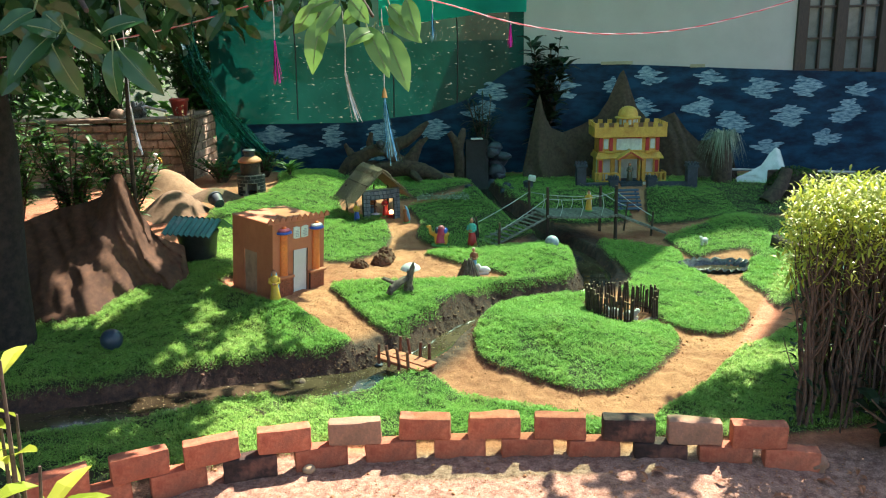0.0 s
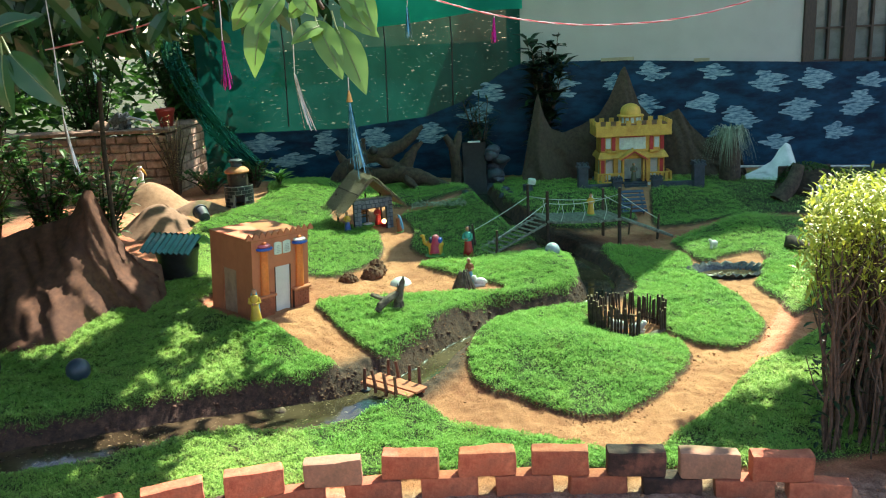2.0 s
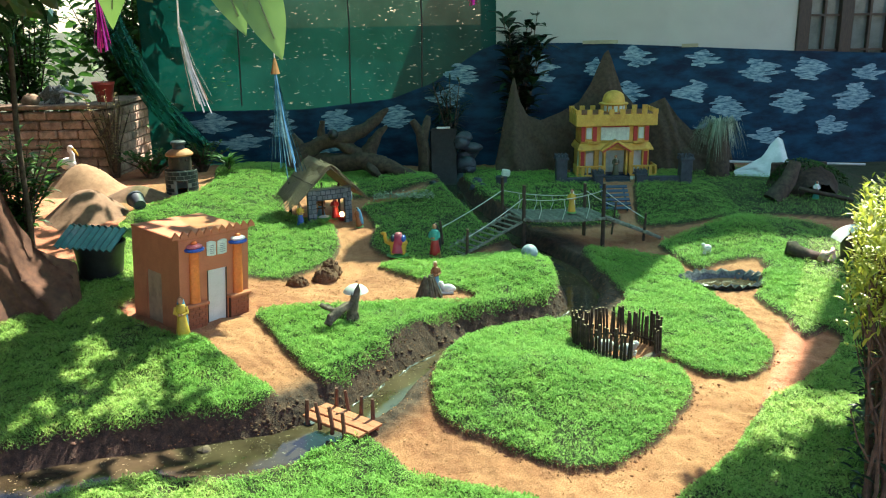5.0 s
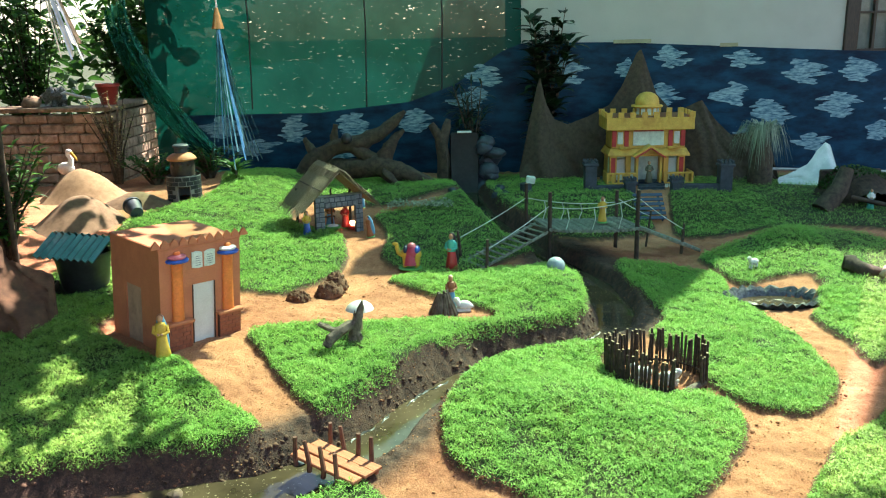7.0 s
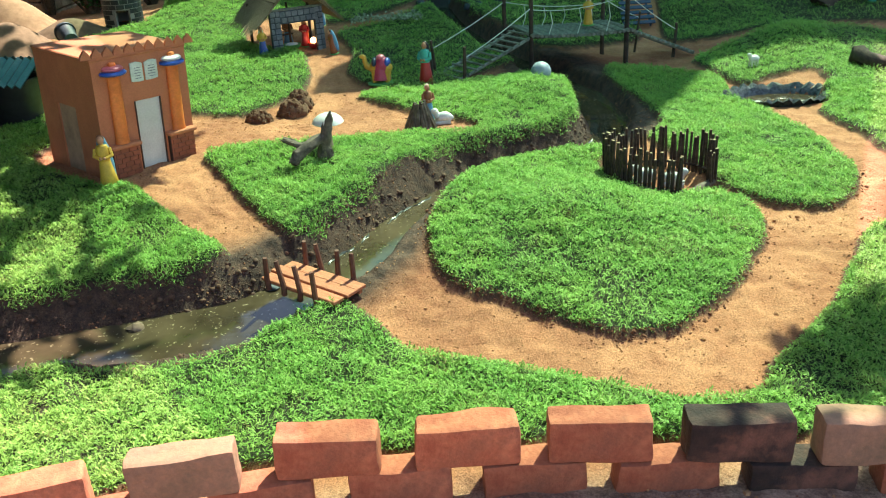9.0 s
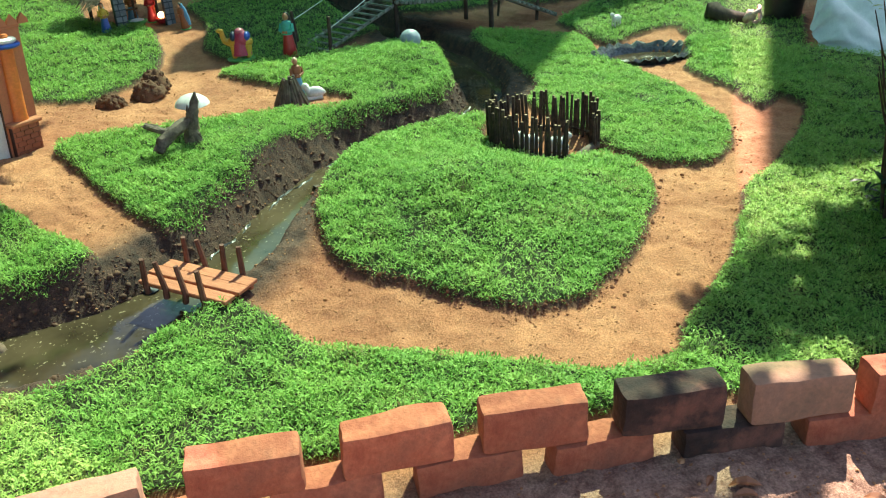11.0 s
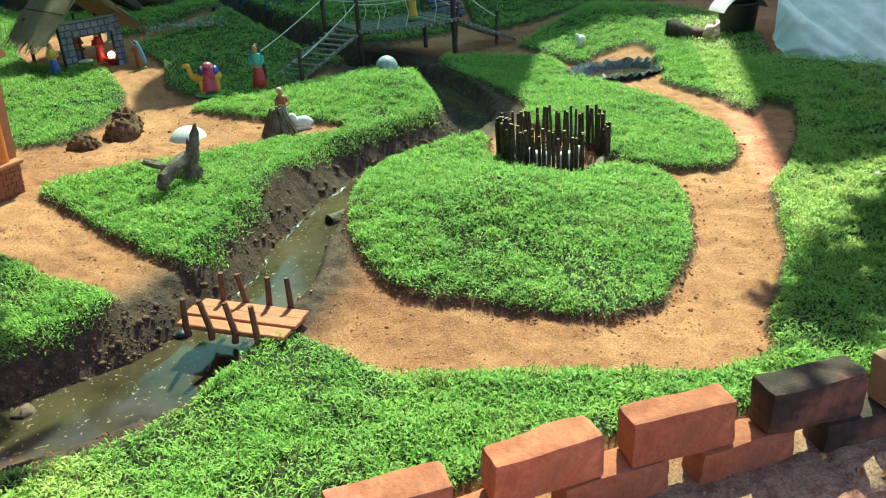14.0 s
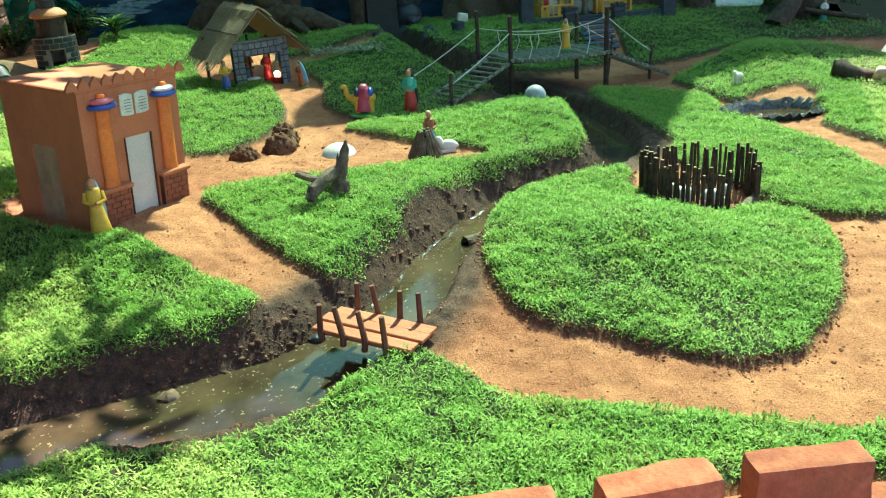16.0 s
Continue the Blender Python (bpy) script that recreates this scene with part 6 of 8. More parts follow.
# ---------------------------------------------------------------- bucket hut, cloth, pots
def build_bucket_hut():
    x, y = -1.82, 6.22
    b = thing("bucket_hut", "black tub covered by a turquoise corrugated roof", "covered tub", pose(x, y, ground_z(x, y), 0, 0, -18))
    part("tub", Shape().lathe([(0.12, 0), (0.125, 0.02), (0.145, 0.17), (0.155, 0.19), (0.156, 0.205), (0.14, 0.206), (0.11, 0.03)], n=26), M["black"], b, smooth=50)
    for s in (1, -1):
        vs, fs = [], []
        n = 36
        for i in range(n + 1):
            xx = -0.20 + 0.42 * i / n
            dz = 0.008 * math.sin(i * math.pi / 2.0)
            vs += [(xx, 0.0 if s > 0 else 0.02, 0.30 + dz), (xx, s * -0.16, 0.205 + dz), (xx, 0.0 if s > 0 else 0.02, 0.295 + dz), (xx, s * -0.16, 0.20 + dz)]
        for i in range(n):
            a = 4 * i
            fs += [(a, a + 1, a + 5, a + 4)[::s], (a + 2, a + 6, a + 7, a + 3)[::s], (a + 1, a + 3, a + 7, a + 5)[::s]]
        part("roof_sheet", Shape().add(vs, fs), M["tin"], b, "turquoise corrugated sheet", smooth=60)
    tray = thing("black_tray", "black plastic tray on the ground beside the tub", "tray", pose(-2.05, 6.1, ground_z(-2.05, 6.1), 0, 0, 10))
    part("base", Shape().box((0, 0, 0.008), (0.22, 0.14, 0.012), ch=0.003), M["black"], tray)
    for a, c, s in ((0, (0, -0.066, 0.03), (0.22, 0.008, 0.05)), (1, (0, 0.066, 0.03), (0.22, 0.008, 0.05)), (2, (-0.106, 0, 0.03), (0.008, 0.124, 0.05)), (3, (0.106, 0, 0.03), (0.008, 0.124, 0.05))):
        part("side", Shape().box(c, s, ch=0.002), M["black"], tray)
    pot = thing("plant_pot", "dark grey plant pot tipped over on the sand", "plant pot", pose(-2.08, 7.66, ground_z(-2.08, 7.66) + 0.065, 72, 0, 215))
    part("pot_body", Shape().lathe([(0.045, -0.07), (0.06, 0.04), (0.068, 0.043), (0.068, 0.06), (0.06, 0.06), (0.054, 0.03), (0.04, -0.06)], n=22), M["slate"], pot, smooth=50)


build_bucket_hut()


def drape(name, label, category, outline, mat, seed, cols=70, rows=24, folds=0.03, wave=0.14, shear=0.15):
    """Cloth hung over peaks: outline is a list of x, top, y at the foot, y at the top."""
    o = np.array(outline, float)
    s = Shape()
    vs, fs = [], []
    for j in range(rows + 1):
        t = j / rows
        for i in range(cols + 1):
            x = o[0, 0] + (o[-1, 0] - o[0, 0]) * i / cols
            top, y0, y1 = (float(np.interp(x, o[:, 0], o[:, c])) for c in (1, 2, 3))
            zb = ground_z(x, y0) - 0.02 if j == 0 else None
            vs.append([x, y0 + (y1 - y0) * t, zb, t, top])
    for k, v in enumerate(vs):
        i = k % (cols + 1)
        zb = vs[i][2]
        v[2] = zb + (v[4] - zb) * v[3]
        f = folds * float(ripple(np.array([v[0] + shear * v[3]]), np.array([v[3] * 0.12]), wave, seed, 2)[0]) * (1.15 - 0.8 * v[3])
        f += 0.55 * folds * (0.5 - 1.4 * abs(float(ripple(np.array([v[0] + 2.2 * shear * v[3]]), np.array([v[3] * 0.10]), wave * 1.35, seed + 7, 1)[0]))) * (1.1 - 0.8 * v[3])
        v[1] += f + 0.30 * folds * float(ripple(np.array([v[0] + 0.5 * v[3]]), np.array([v[3] * 0.3]), 0.055, seed + 3, 2)[0])
    for j in range(rows):
        a = j * (cols + 1)
        fs += [(a + i, a + i + 1, a + cols + 2 + i, a + cols + 1 + i) for i in range(cols)]
    s.add([v[:3] for v in vs], fs)
    return single(name, s, mat, label, category, smooth=80)


drape("mountain_cloth", "dark brown cloth draped over poles as mountain peaks", "draped cloth",
      [(0.84, 0.25, 9.40, 9.45), (0.92, 0.62, 9.36, 9.5), (1.00, 1.00, 9.34, 9.52), (1.03, 1.08, 9.34, 9.52), (1.08, 0.86, 9.34, 9.52), (1.16, 0.70, 9.36, 9.55), (1.30, 0.64, 9.42, 9.6), (1.50, 0.70, 9.55, 9.68), (1.70, 0.80, 9.60, 9.72), (1.82, 0.98, 9.60, 9.74), (1.94, 1.26, 9.60, 9.76), (1.985, 1.31, 9.60, 9.76),
       (2.03, 1.20, 9.60, 9.76), (2.14, 0.90, 9.60, 9.75), (2.30, 0.72, 9.56, 9.7), (2.42, 0.78, 9.50, 9.66), (2.54, 0.84, 9.45, 9.62), (2.66, 0.66, 9.42, 9.58), (2.80, 0.52, 9.38, 9.55), (2.95, 0.55, 9.36, 9.52), (3.07, 0.64, 9.35, 9.5), (3.13, 0.48, 9.34, 9.46), (3.20, 0.18, 9.34, 9.40)], M["brown_cloth"], 14, 150, 26, 0.06)
drape("white_cloth", "pale white cloth draped over a pole as a peak", "draped cloth",
      [(3.13, 0.17, 9.16, 9.2), (3.25, 0.21, 9.10, 9.22), (3.40, 0.28, 9.06, 9.26), (3.50, 0.40, 9.06, 9.3), (3.57, 0.47, 9.06, 9.3), (3.62, 0.44, 9.08, 9.3), (3.68, 0.22, 9.12, 9.25), (3.71, 0.12, 9.16, 9.2)], M["white_cloth"], 19, 60, 16, 0.05)
drape("white_cloth", "large pale cloth thrown over a mound beside the lawn", "draped cloth",
      [(2.86, 0.10, 5.98, 6.1), (2.95, 0.28, 5.85, 6.2), (3.03, 0.30, 5.75, 6.25), (3.12, 0.22, 5.66, 6.3), (3.22, 0.33, 5.55, 6.4), (3.36, 0.42, 5.45, 6.5), (3.50, 0.52, 5.4, 6.6), (3.8, 0.50, 5.4, 6.7), (4.1, 0.2, 5.5, 6.6)], M["white_cloth"], 23, 80, 20, 0.09)
drape("rust_cloth", "rust brown cloth draped over a heap under the tree", "draped cloth",
      [(-3.2, 0.30, 5.0, 5.5), (-2.9, 0.52, 4.98, 5.6), (-2.62, 0.62, 5.0, 5.7), (-2.42, 0.66, 5.05, 5.75), (-2.30, 0.70, 5.1, 5.72), (-2.18, 0.86, 5.15, 5.68), (-2.12, 0.86, 5.2, 5.66), (-2.05, 0.70, 5.25, 5.66), (-1.97, 0.46, 5.3, 5.7), (-1.88, 0.37, 5.38, 5.8), (-1.78, 0.33, 5.46, 5.82), (-1.72, 0.14, 5.5, 5.7)], M["rust_cloth"], 31, 130, 34, 0.15, 0.24, 0.32)


def build_side_tub():
    x, y = 3.05, 6.62
    b = thing("black_tub", "black tub with a pale bent strip across the top", "covered tub", pose(x, y, ground_z(x, y)))
    part("tub", Shape().lathe([(0.10, 0), (0.115, 0.15), (0.12, 0.17), (0.10, 0.17), (0.09, 0.03)], n=24), M["black"], b, smooth=50)
    for k in range(2):
        vs, fs = [], []
        for i in range(15):
            a = math.pi * (0.12 + 0.76 * i / 14)
            for w in (-0.04, 0.04):
                vs.append((0.165 * math.cos(a), -0.03 + k * 0.07 + w, 0.08 + 0.135 * math.sin(a)))
        fs = [(2 * i, 2 * i + 1, 2 * i + 3, 2 * i + 2) for i in range(14)]
        part("strip", Shape().add(vs, fs), M["white_cloth"], b, "pale bent strip", smooth=60)


build_side_tub()


def build_log():
    x, y = 2.66, 6.62
    l = thing("bark_log", "broken bark log with a raised knob on the hummock", "log", pose(x, y, ground_z(x, y), 0, 0, -10))
    rnd = random.Random(3)
    part("trunk", Shape().tube([(-0.05, 0.03, 0.11), (-0.045, 0.02, 0.06), (0.0, 0.0, 0.035), (0.07, -0.01, 0.025), (0.14, -0.01, 0.022)], [0.028, 0.05, 0.05, 0.04, 0.022], 10, wobble=0.25, rnd=rnd), M["bark"], l, smooth=70)
    shell = thing("pink_shell", "pale pink hollow shell beside the log", "shell", pose(2.80, 6.53, ground_z(2.80, 6.53) + 0.012, 20, 10, 30))
    part("lip", Shape().tube([(0.05 * math.cos(a), 0.02 * math.sin(2 * a), 0.045 + 0.045 * math.sin(a)) for a in np.linspace(0, 6.28, 22)], 0.012, 7), M["pink_shell"], shell, smooth=60)
    part("shell_body", Shape().ball((-0.03, 0.01, 0.03), (0.04, 0.03, 0.04), 12, rough=0.4, seed=2), M["pink_shell"], shell, smooth=60)


build_log()


def build_pond():
    x, y, a, b = PIT
    z = float(np.mean([ground_z(x + a * 1.4 * math.cos(q), y + b * 1.4 * math.sin(q)) for q in np.linspace(0, 6.28, 12)])) + 0.004
    pond = thing("pond", "small pond lined with crumpled clear plastic film", "pond", pose(x, y, z))
    vs, fs, n = [], [], 64
    rnd = random.Random(11)
    for j, (r, zz) in enumerate(((0.6, -0.075), (0.95, -0.05), (1.08, -0.005), (1.22, 0.014), (1.32, 0.004))):
        for i in range(n):
            q = 2 * math.pi * i / n
            back = 1.0 + (0.12 if math.sin(q) > 0.1 else 0.0)
            w = 0.012 * math.sin(i * 2.9 + j) + rnd.uniform(-0.012, 0.012)
            vs.append((a * (r * back + w * 1.5) * math.cos(q), b * (r * back + w * 2.5) * math.sin(q), zz + w * 0.8 * (j > 1)))
    for j in range(4):
        fs += [(j * n + i, j * n + (i + 1) % n, (j + 1) * n + (i + 1) % n, (j + 1) * n + i) for i in range(n)]
    part("liner", Shape().add(vs, fs), M["film"], pond, "crumpled clear film", smooth=30)
    part("water", Shape().add([(a * 1.03 * math.cos(q), b * 1.03 * math.sin(q), -0.032) for q in np.linspace(0, 2 * math.pi, 33)[:-1]], [tuple(range(32))]), M["water"], pond, "dark still water")


build_pond()


# ---------------------------------------------------------------- at the back: roots, cascade, plants
def build_back():
    rnd = random.Random(17)
    x, y = -0.55, 9.1
    r = thing("driftwood_roots", "large tangled dark driftwood root behind the stable", "driftwood", pose(x, y, ground_z(x, y)))
    for pts, rad in (([(-0.58, 0, 0.0), (-0.32, 0, 0.12), (-0.05, 0.0, 0.14), (0.15, -0.02, 0.15), (0.38, -0.06, 0.08), (0.62, -0.1, 0.0)], [0.06, 0.085, 0.09, 0.10, 0.075, 0.03]),
                     ([(-0.62, 0, 0.02), (-0.48, 0.0, 0.20), (-0.28, 0.02, 0.32), (-0.02, 0.03, 0.36), (0.17, 0.05, 0.45), (0.28, 0.06, 0.55), (0.36, 0.06, 0.62)], [0.06, 0.07, 0.075, 0.075, 0.055, 0.04, 0.015]),
                     ([(0.12, 0, 0.15), (0.20, 0.0, 0.28), (0.26, 0.02, 0.39), (0.35, 0.03, 0.46)], [0.09, 0.06, 0.04, 0.014]), ([(-0.12, 0.02, 0.33), (0.02, 0.0, 0.24), (0.14, 0, 0.17)], [0.06, 0.055, 0.07]),
                     ([(-0.28, 0.02, 0.30), (-0.27, 0.03, 0.42), (-0.25, 0.03, 0.52)], [0.05, 0.035, 0.02]), ([(-0.44, 0.02, 0.22), (-0.50, 0.04, 0.33), (-0.54, 0.05, 0.40)], [0.05, 0.035, 0.018]), ([(-0.36, -0.03, 0.12), (-0.5, -0.1, 0.05), (-0.60, -0.15, 0.0)], [0.06, 0.045, 0.03]),
                     ([(0.16, -0.03, 0.14), (0.20, -0.12, 0.08), (0.30, -0.2, 0.0)], [0.06, 0.045, 0.02])):
        fine = [Vector(a).lerp(Vector(b), k / 3) for a, b in zip(pts, pts[1:]) for k in range(3)] + [Vector(pts[-1])]
        fr = [a + (b - a) * k / 3 for a, b in zip(rad, rad[1:]) for k in range(3)] + [rad[-1]]
        part("root", Shape().tube(fine, fr, 12, wobble=0.20, rnd=rnd), M["bark"], r, smooth=50)
    single("wooden_ball", Shape().ball((0, 0, 0), 0.05, 16), M["black"], "glossy black ball resting on the driftwood root", "ball", pose(-0.70, 9.05, ground_z(x, y) + 0.40), smooth=60)
    # cascade
    cx, cy = 0.33, 9.32
    c = thing("cascade", "dark artificial cascade between a post and rocks", "waterfall", pose(cx, cy, ground_z(cx, cy) - 0.02))
    vs, fs = [], []
    for i in range(13):
        t = i / 12
        for j in range(5):
            vs.append((-0.12 + 0.06 * j, -0.02 - 0.10 * (1 - t) ** 2 + 0.012 * math.sin(j * 3 + i), 0.54 * t))
    fs = [(i * 5 + j, i * 5 + j + 1, i * 5 + j + 6, i * 5 + j + 5) for i in range(12) for j in range(4)]
    part("chute", Shape().add(vs, fs).box((0, 0.06, 0.26), (0.26, 0.10, 0.52), ch=0.01), M["wet_black"], c, "wet black plastic sheet", smooth=50)
    part("spout", Shape().box((0.0, -0.02, 0.548), (0.13, 0.05, 0.016), ch=0.003), M["plaster_white"], c, "pale spout lip")
    for pts, rad in (([(-0.19, 0, 0), (-0.19, 0.0, 0.3), (-0.22, 0.02, 0.5), (-0.30, 0.02, 0.62)], [0.07, 0.06, 0.055, 0.03]), ([(-0.20, 0, 0.42), (-0.16, 0.02, 0.6), (-0.14, 0.03, 0.66)], [0.05, 0.04, 0.02])):
        part("tree_stump", Shape().tube(pts, rad, 10, wobble=0.2, rnd=rnd), M["bark"], c, smooth=70)
    for k in range(9):
        part("rock", Shape().ball((0.20 + rnd.uniform(-0.04, 0.10), rnd.uniform(-0.06, 0.08), 0.05 + 0.05 * k), (rnd.uniform(0.06, 0.10), 0.07, rnd.uniform(0.05, 0.08)), 12, rough=0.4, seed=k), M["slate"], c, smooth=60)
    for k, (px, py, pr) in enumerate(((0.62, 8.75, 0.05), (0.58, 8.62, 0.035), (0.66, 8.6, 0.03), (0.22, 8.55, 0.035))):
        single("rock", Shape().ball((0, 0, 0), (pr, pr * 0.8, pr * 0.7), 12, rough=0.5, seed=k * 3), M["slate"], "dark wet rock at the stream's edge", "rock", pose(px, py, ground_z(px, py) + pr * 0.3), group="rocks by the stream", smooth=60)
    g = thing("model_well", "tiny green-topped grey well beside the stream", "model well", pose(0.84, 8.72, ground_z(0.84, 8.72) - 0.01))
    part("basin", Shape().lathe([(0.055, 0), (0.05, 0.06), (0.055, 0.08), (0.04, 0.085)], n=16), M["slate"], g, smooth=50)
    part("cover", Shape().box((0.02, 0, 0.115), (0.075, 0.06, 0.06), pose(0, 0, 0, 0, 10, 0), 0.008), M["mint"], g, "pale green cover")
    # blue slatted steps on the palace path
    st = thing("slatted_steps", "dark blue slatted steps on the palace path", "steps", pose(1.765, 8.22, ground_z(1.765, 8.22) + 0.045, 40, 0, 1))
    for s in (-1, 1):
        part("side_rail", Shape().box((s * 0.085, 0.0, 0.02), (0.012, 0.26, 0.022)), M["navy"], st)
    for k in range(6):
        part("slat", Shape().box((0, -0.115 + k * 0.046, 0.036), (0.235, 0.028, 0.010), ch=0.002), M["blue_grey"], st)
    # bed of seedlings
    s = Shape()
    for k in range(420):
        px, py = rnd.uniform(-0.28, 0.22), rnd.uniform(8.02, 8.2)
        pz = ground_z(px, py) + 0.03 if k % 6 == 0 else pz
        a = rnd.uniform(0, 6.28)
        s.leaf((px, py, pz), (px + 0.02 * math.cos(a), py + 0.02 * math.sin(a), pz + 0.012), 0.014)
    single("seedlings", s, M["leaf_silver"], "bed of small grey-green seedlings", "seedlings", kind="stuff")
    single("pole", Shape().tube([(3.05, 9.3, 0.24), (4.4, 9.2, 0.20)], 0.012, 8), M["pipe"], "thin pale pole lying along the backdrop", "pole", smooth=60)


M["blue_grey"] = paint("blue_grey_slat", (0.03, 0.055, 0.11))
build_back()


def plant(name, label, x, y, z, stems, leaves, mat, rnd, length, width, spread, height, droop=0.3, category="plant", stem_mat=None):
    """A shrub: forked stems and separate leaves round them."""
    p = thing(name, label, category, pose(x, y, z))
    sh, lv = Shape(), Shape()
    for k in range(stems):
        a = rnd.uniform(0, 6.28)
        r = spread * rnd.uniform(0.2, 1.0)
        h = height * rnd.uniform(0.65, 1.0)
        tip = Vector((r * math.cos(a), r * math.sin(a), h))
        pts = [Vector((0.1 * tip.x, 0.1 * tip.y, 0)), Vector((tip.x * 0.35, tip.y * 0.35, h * 0.5)), tip]
        sh.tube(pts, [0.012, 0.008, 0.003], 6)
        for i in range(leaves):
            t = rnd.uniform(0.25, 1.0)
            b = pts[0].lerp(pts[1], t * 2) if t < 0.5 else pts[1].lerp(pts[2], t * 2 - 1)
            q = rnd.uniform(0, 6.28)
            l = length * rnd.uniform(0.6, 1.2)
            lv.leaf(b, b + Vector((math.cos(q) * l, math.sin(q) * l, l * rnd.uniform(-droop, 0.6))), width * rnd.uniform(0.7, 1.2), (0, 0, 1), 0.12, 0.12)
    part("branchwork", sh, stem_mat or M["stem"], p)
    part("foliage", lv, mat, p)
    return p


M["leaf_dry"] = leafy("dry_weed_leaf", (0.20, 0.17, 0.08), (0.50, 0.42, 0.24), 0.7, 0.3)
prnd = random.Random(21)
plant("shrub", "dark broad-leaved shrub in front of the house wall", 1.10, 9.72, ground_z(1.1, 9.7), 14, 24, M["leaf_deep"], prnd, 0.20, 0.09, 0.24, 1.60, 0.1)
plant("shrub", "dark narrow-leaved plant above the cascade", 0.42, 9.68, ground_z(0.42, 9.68), 9, 26, M["leaf_deep"], prnd, 0.22, 0.022, 0.22, 0.92, 0.6)
plant("shrub", "small spiky green plant beside the tower", -1.62, 8.75, ground_z(-1.62, 8.75), 5, 8, M["leaf_shrub"], prnd, 0.16, 0.03, 0.04, 0.12, -0.3)
plant("shrub", "leafy green bush beside the draped heap", -2.55, 6.75, ground_z(-2.55, 6.75), 16, 34, M["leaf_shrub"], prnd, 0.10, 0.04, 0.32, 0.85)
plant("shrub", "dark leafy bush in front of the block wall", -3.05, 6.9, ground_z(-3.05, 6.9), 16, 34, M["leaf_shrub"], prnd, 0.12, 0.045, 0.42, 1.0)
plant("shrub", "straggling bush shading the block wall", -3.7, 7.2, ground_z(-3.7, 7.2), 16, 34, M["leaf_shrub"], prnd, 0.12, 0.045, 0.5, 1.1)
plant("weeds", "sunlit green weeds along the block wall", -2.45, 9.15, ground_z(-2.45, 9.15), 26, 18, M["leaf_shrub"], prnd, 0.07, 0.03, 0.36, 0.26)
plant("weeds", "dry pale weeds climbing the block wall", -2.82, 9.24, ground_z(-2.82, 9.24), 22, 40, M["leaf_dry"], prnd, 0.035, 0.02, 0.26, 0.85)
plant("weeds", "sunlit green weeds below the netting", -2.05, 9.45, ground_z(-2.05, 9.45), 22, 18, M["leaf_shrub"], prnd, 0.07, 0.03, 0.32, 0.30)
for bx, by, bs, bh in ((-4.2, 10.6, 0.9, 2.6), (-3.3, 11.2, 0.9, 2.4), (-5.4, 10.2, 1.0, 3.0), (-5.2, 8.0, 0.8, 2.4), (-3.0, 10.6, 0.6, 2.2)):
    plant("tree", "leafy green garden tree behind the block wall", bx, by, 0, 22, 46, M["leaf_shrub"], prnd, 0.18, 0.07, bs, bh, 0.5, category="tree", stem_mat=M["bark"])


def build_thicket():
    """Dense garden trees beyond the block wall."""
    rnd = random.Random(61)
    s = Shape()
    for k in range(7600):
        x, y, z = rnd.uniform(-8.0, -2.2), rnd.uniform(10.4, 12.2), rnd.uniform(0.1, 3.6)
        if noise.noise(Vector((x * 1.1, z * 1.1, y * 0.6))) < -0.12:
            continue
        a, l = rnd.uniform(0, 6.28), rnd.uniform(0.12, 0.26)
        c = Vector((x, y, z))
        s.leaf(c, c + Vector((l * math.cos(a), l * math.sin(a), -l * rnd.uniform(-0.3, 0.8))), l * 0.42, (math.cos(a + 1), math.sin(a + 1), 0.8), 0.1, 0.1)
    single("thicket", s, M["leaf_shrub"], "dense leafy garden thicket beyond the block wall", "trees", kind="stuff")


build_thicket()


def build_sky_screen():
    """Unseen garden trees added to close the place and block sky light along its shaded side."""
    rnd = random.Random(62)
    s = Shape()
    for k in range(6000):
        x, y, z = rnd.uniform(-6.6, -5.0), rnd.uniform(-3.5, 9.5), rnd.uniform(0.0, 4.2)
        a, l = rnd.uniform(0, 6.28), rnd.uniform(0.25, 0.45)
        c = Vector((x, y, z))
        s.leaf(c, c + Vector((l * math.cos(a), l * math.sin(a), -l * rnd.uniform(-0.2, 0.9))), l * 0.45, (math.cos(a + 1), math.sin(a + 1), 0.6), 0.1, 0.1)
    single("thicket", s, M["leaf_shrub"], "dense unseen trees added to block sky on the shaded side", "trees", kind="stuff")


build_sky_screen()


def build_grass_tree():
    x, y = 2.92, 9.15
    g = thing("drooping_grass_plant", "drooping silvery long-bladed grass on a dark stump", "plant", pose(x, y, ground_z(x, y)))
    part("stump", Shape().tube([(0.05, 0.05, 0), (0.04, 0.03, 0.25), (0.02, 0.0, 0.44)], [0.11, 0.10, 0.05], 12), M["bark"], g, smooth=60)
    s, rnd = Shape(), random.Random(13)
    for k in range(230):
        a = rnd.uniform(0, 6.28)
        r = rnd.uniform(0.08, 0.32)
        top = Vector((0.02, 0, 0.44 + rnd.uniform(0, 0.06)))
        mid = top + Vector((math.cos(a) * r * 0.6, math.sin(a) * r * 0.45, rnd.uniform(0.02, 0.09)))
        end = top + Vector((math.cos(a) * r, math.sin(a) * r * 0.7, -rnd.uniform(0.05, 0.36)))
        w = Vector((-math.sin(a), math.cos(a), 0)) * rnd.uniform(0.0025, 0.005)
        s.add([top - w, top + w, mid + w, mid - w, end], [(0, 1, 2, 3), (3, 2, 4)])
    part("blade_tuft", s, M["leaf_silver"], g)


build_grass_tree()


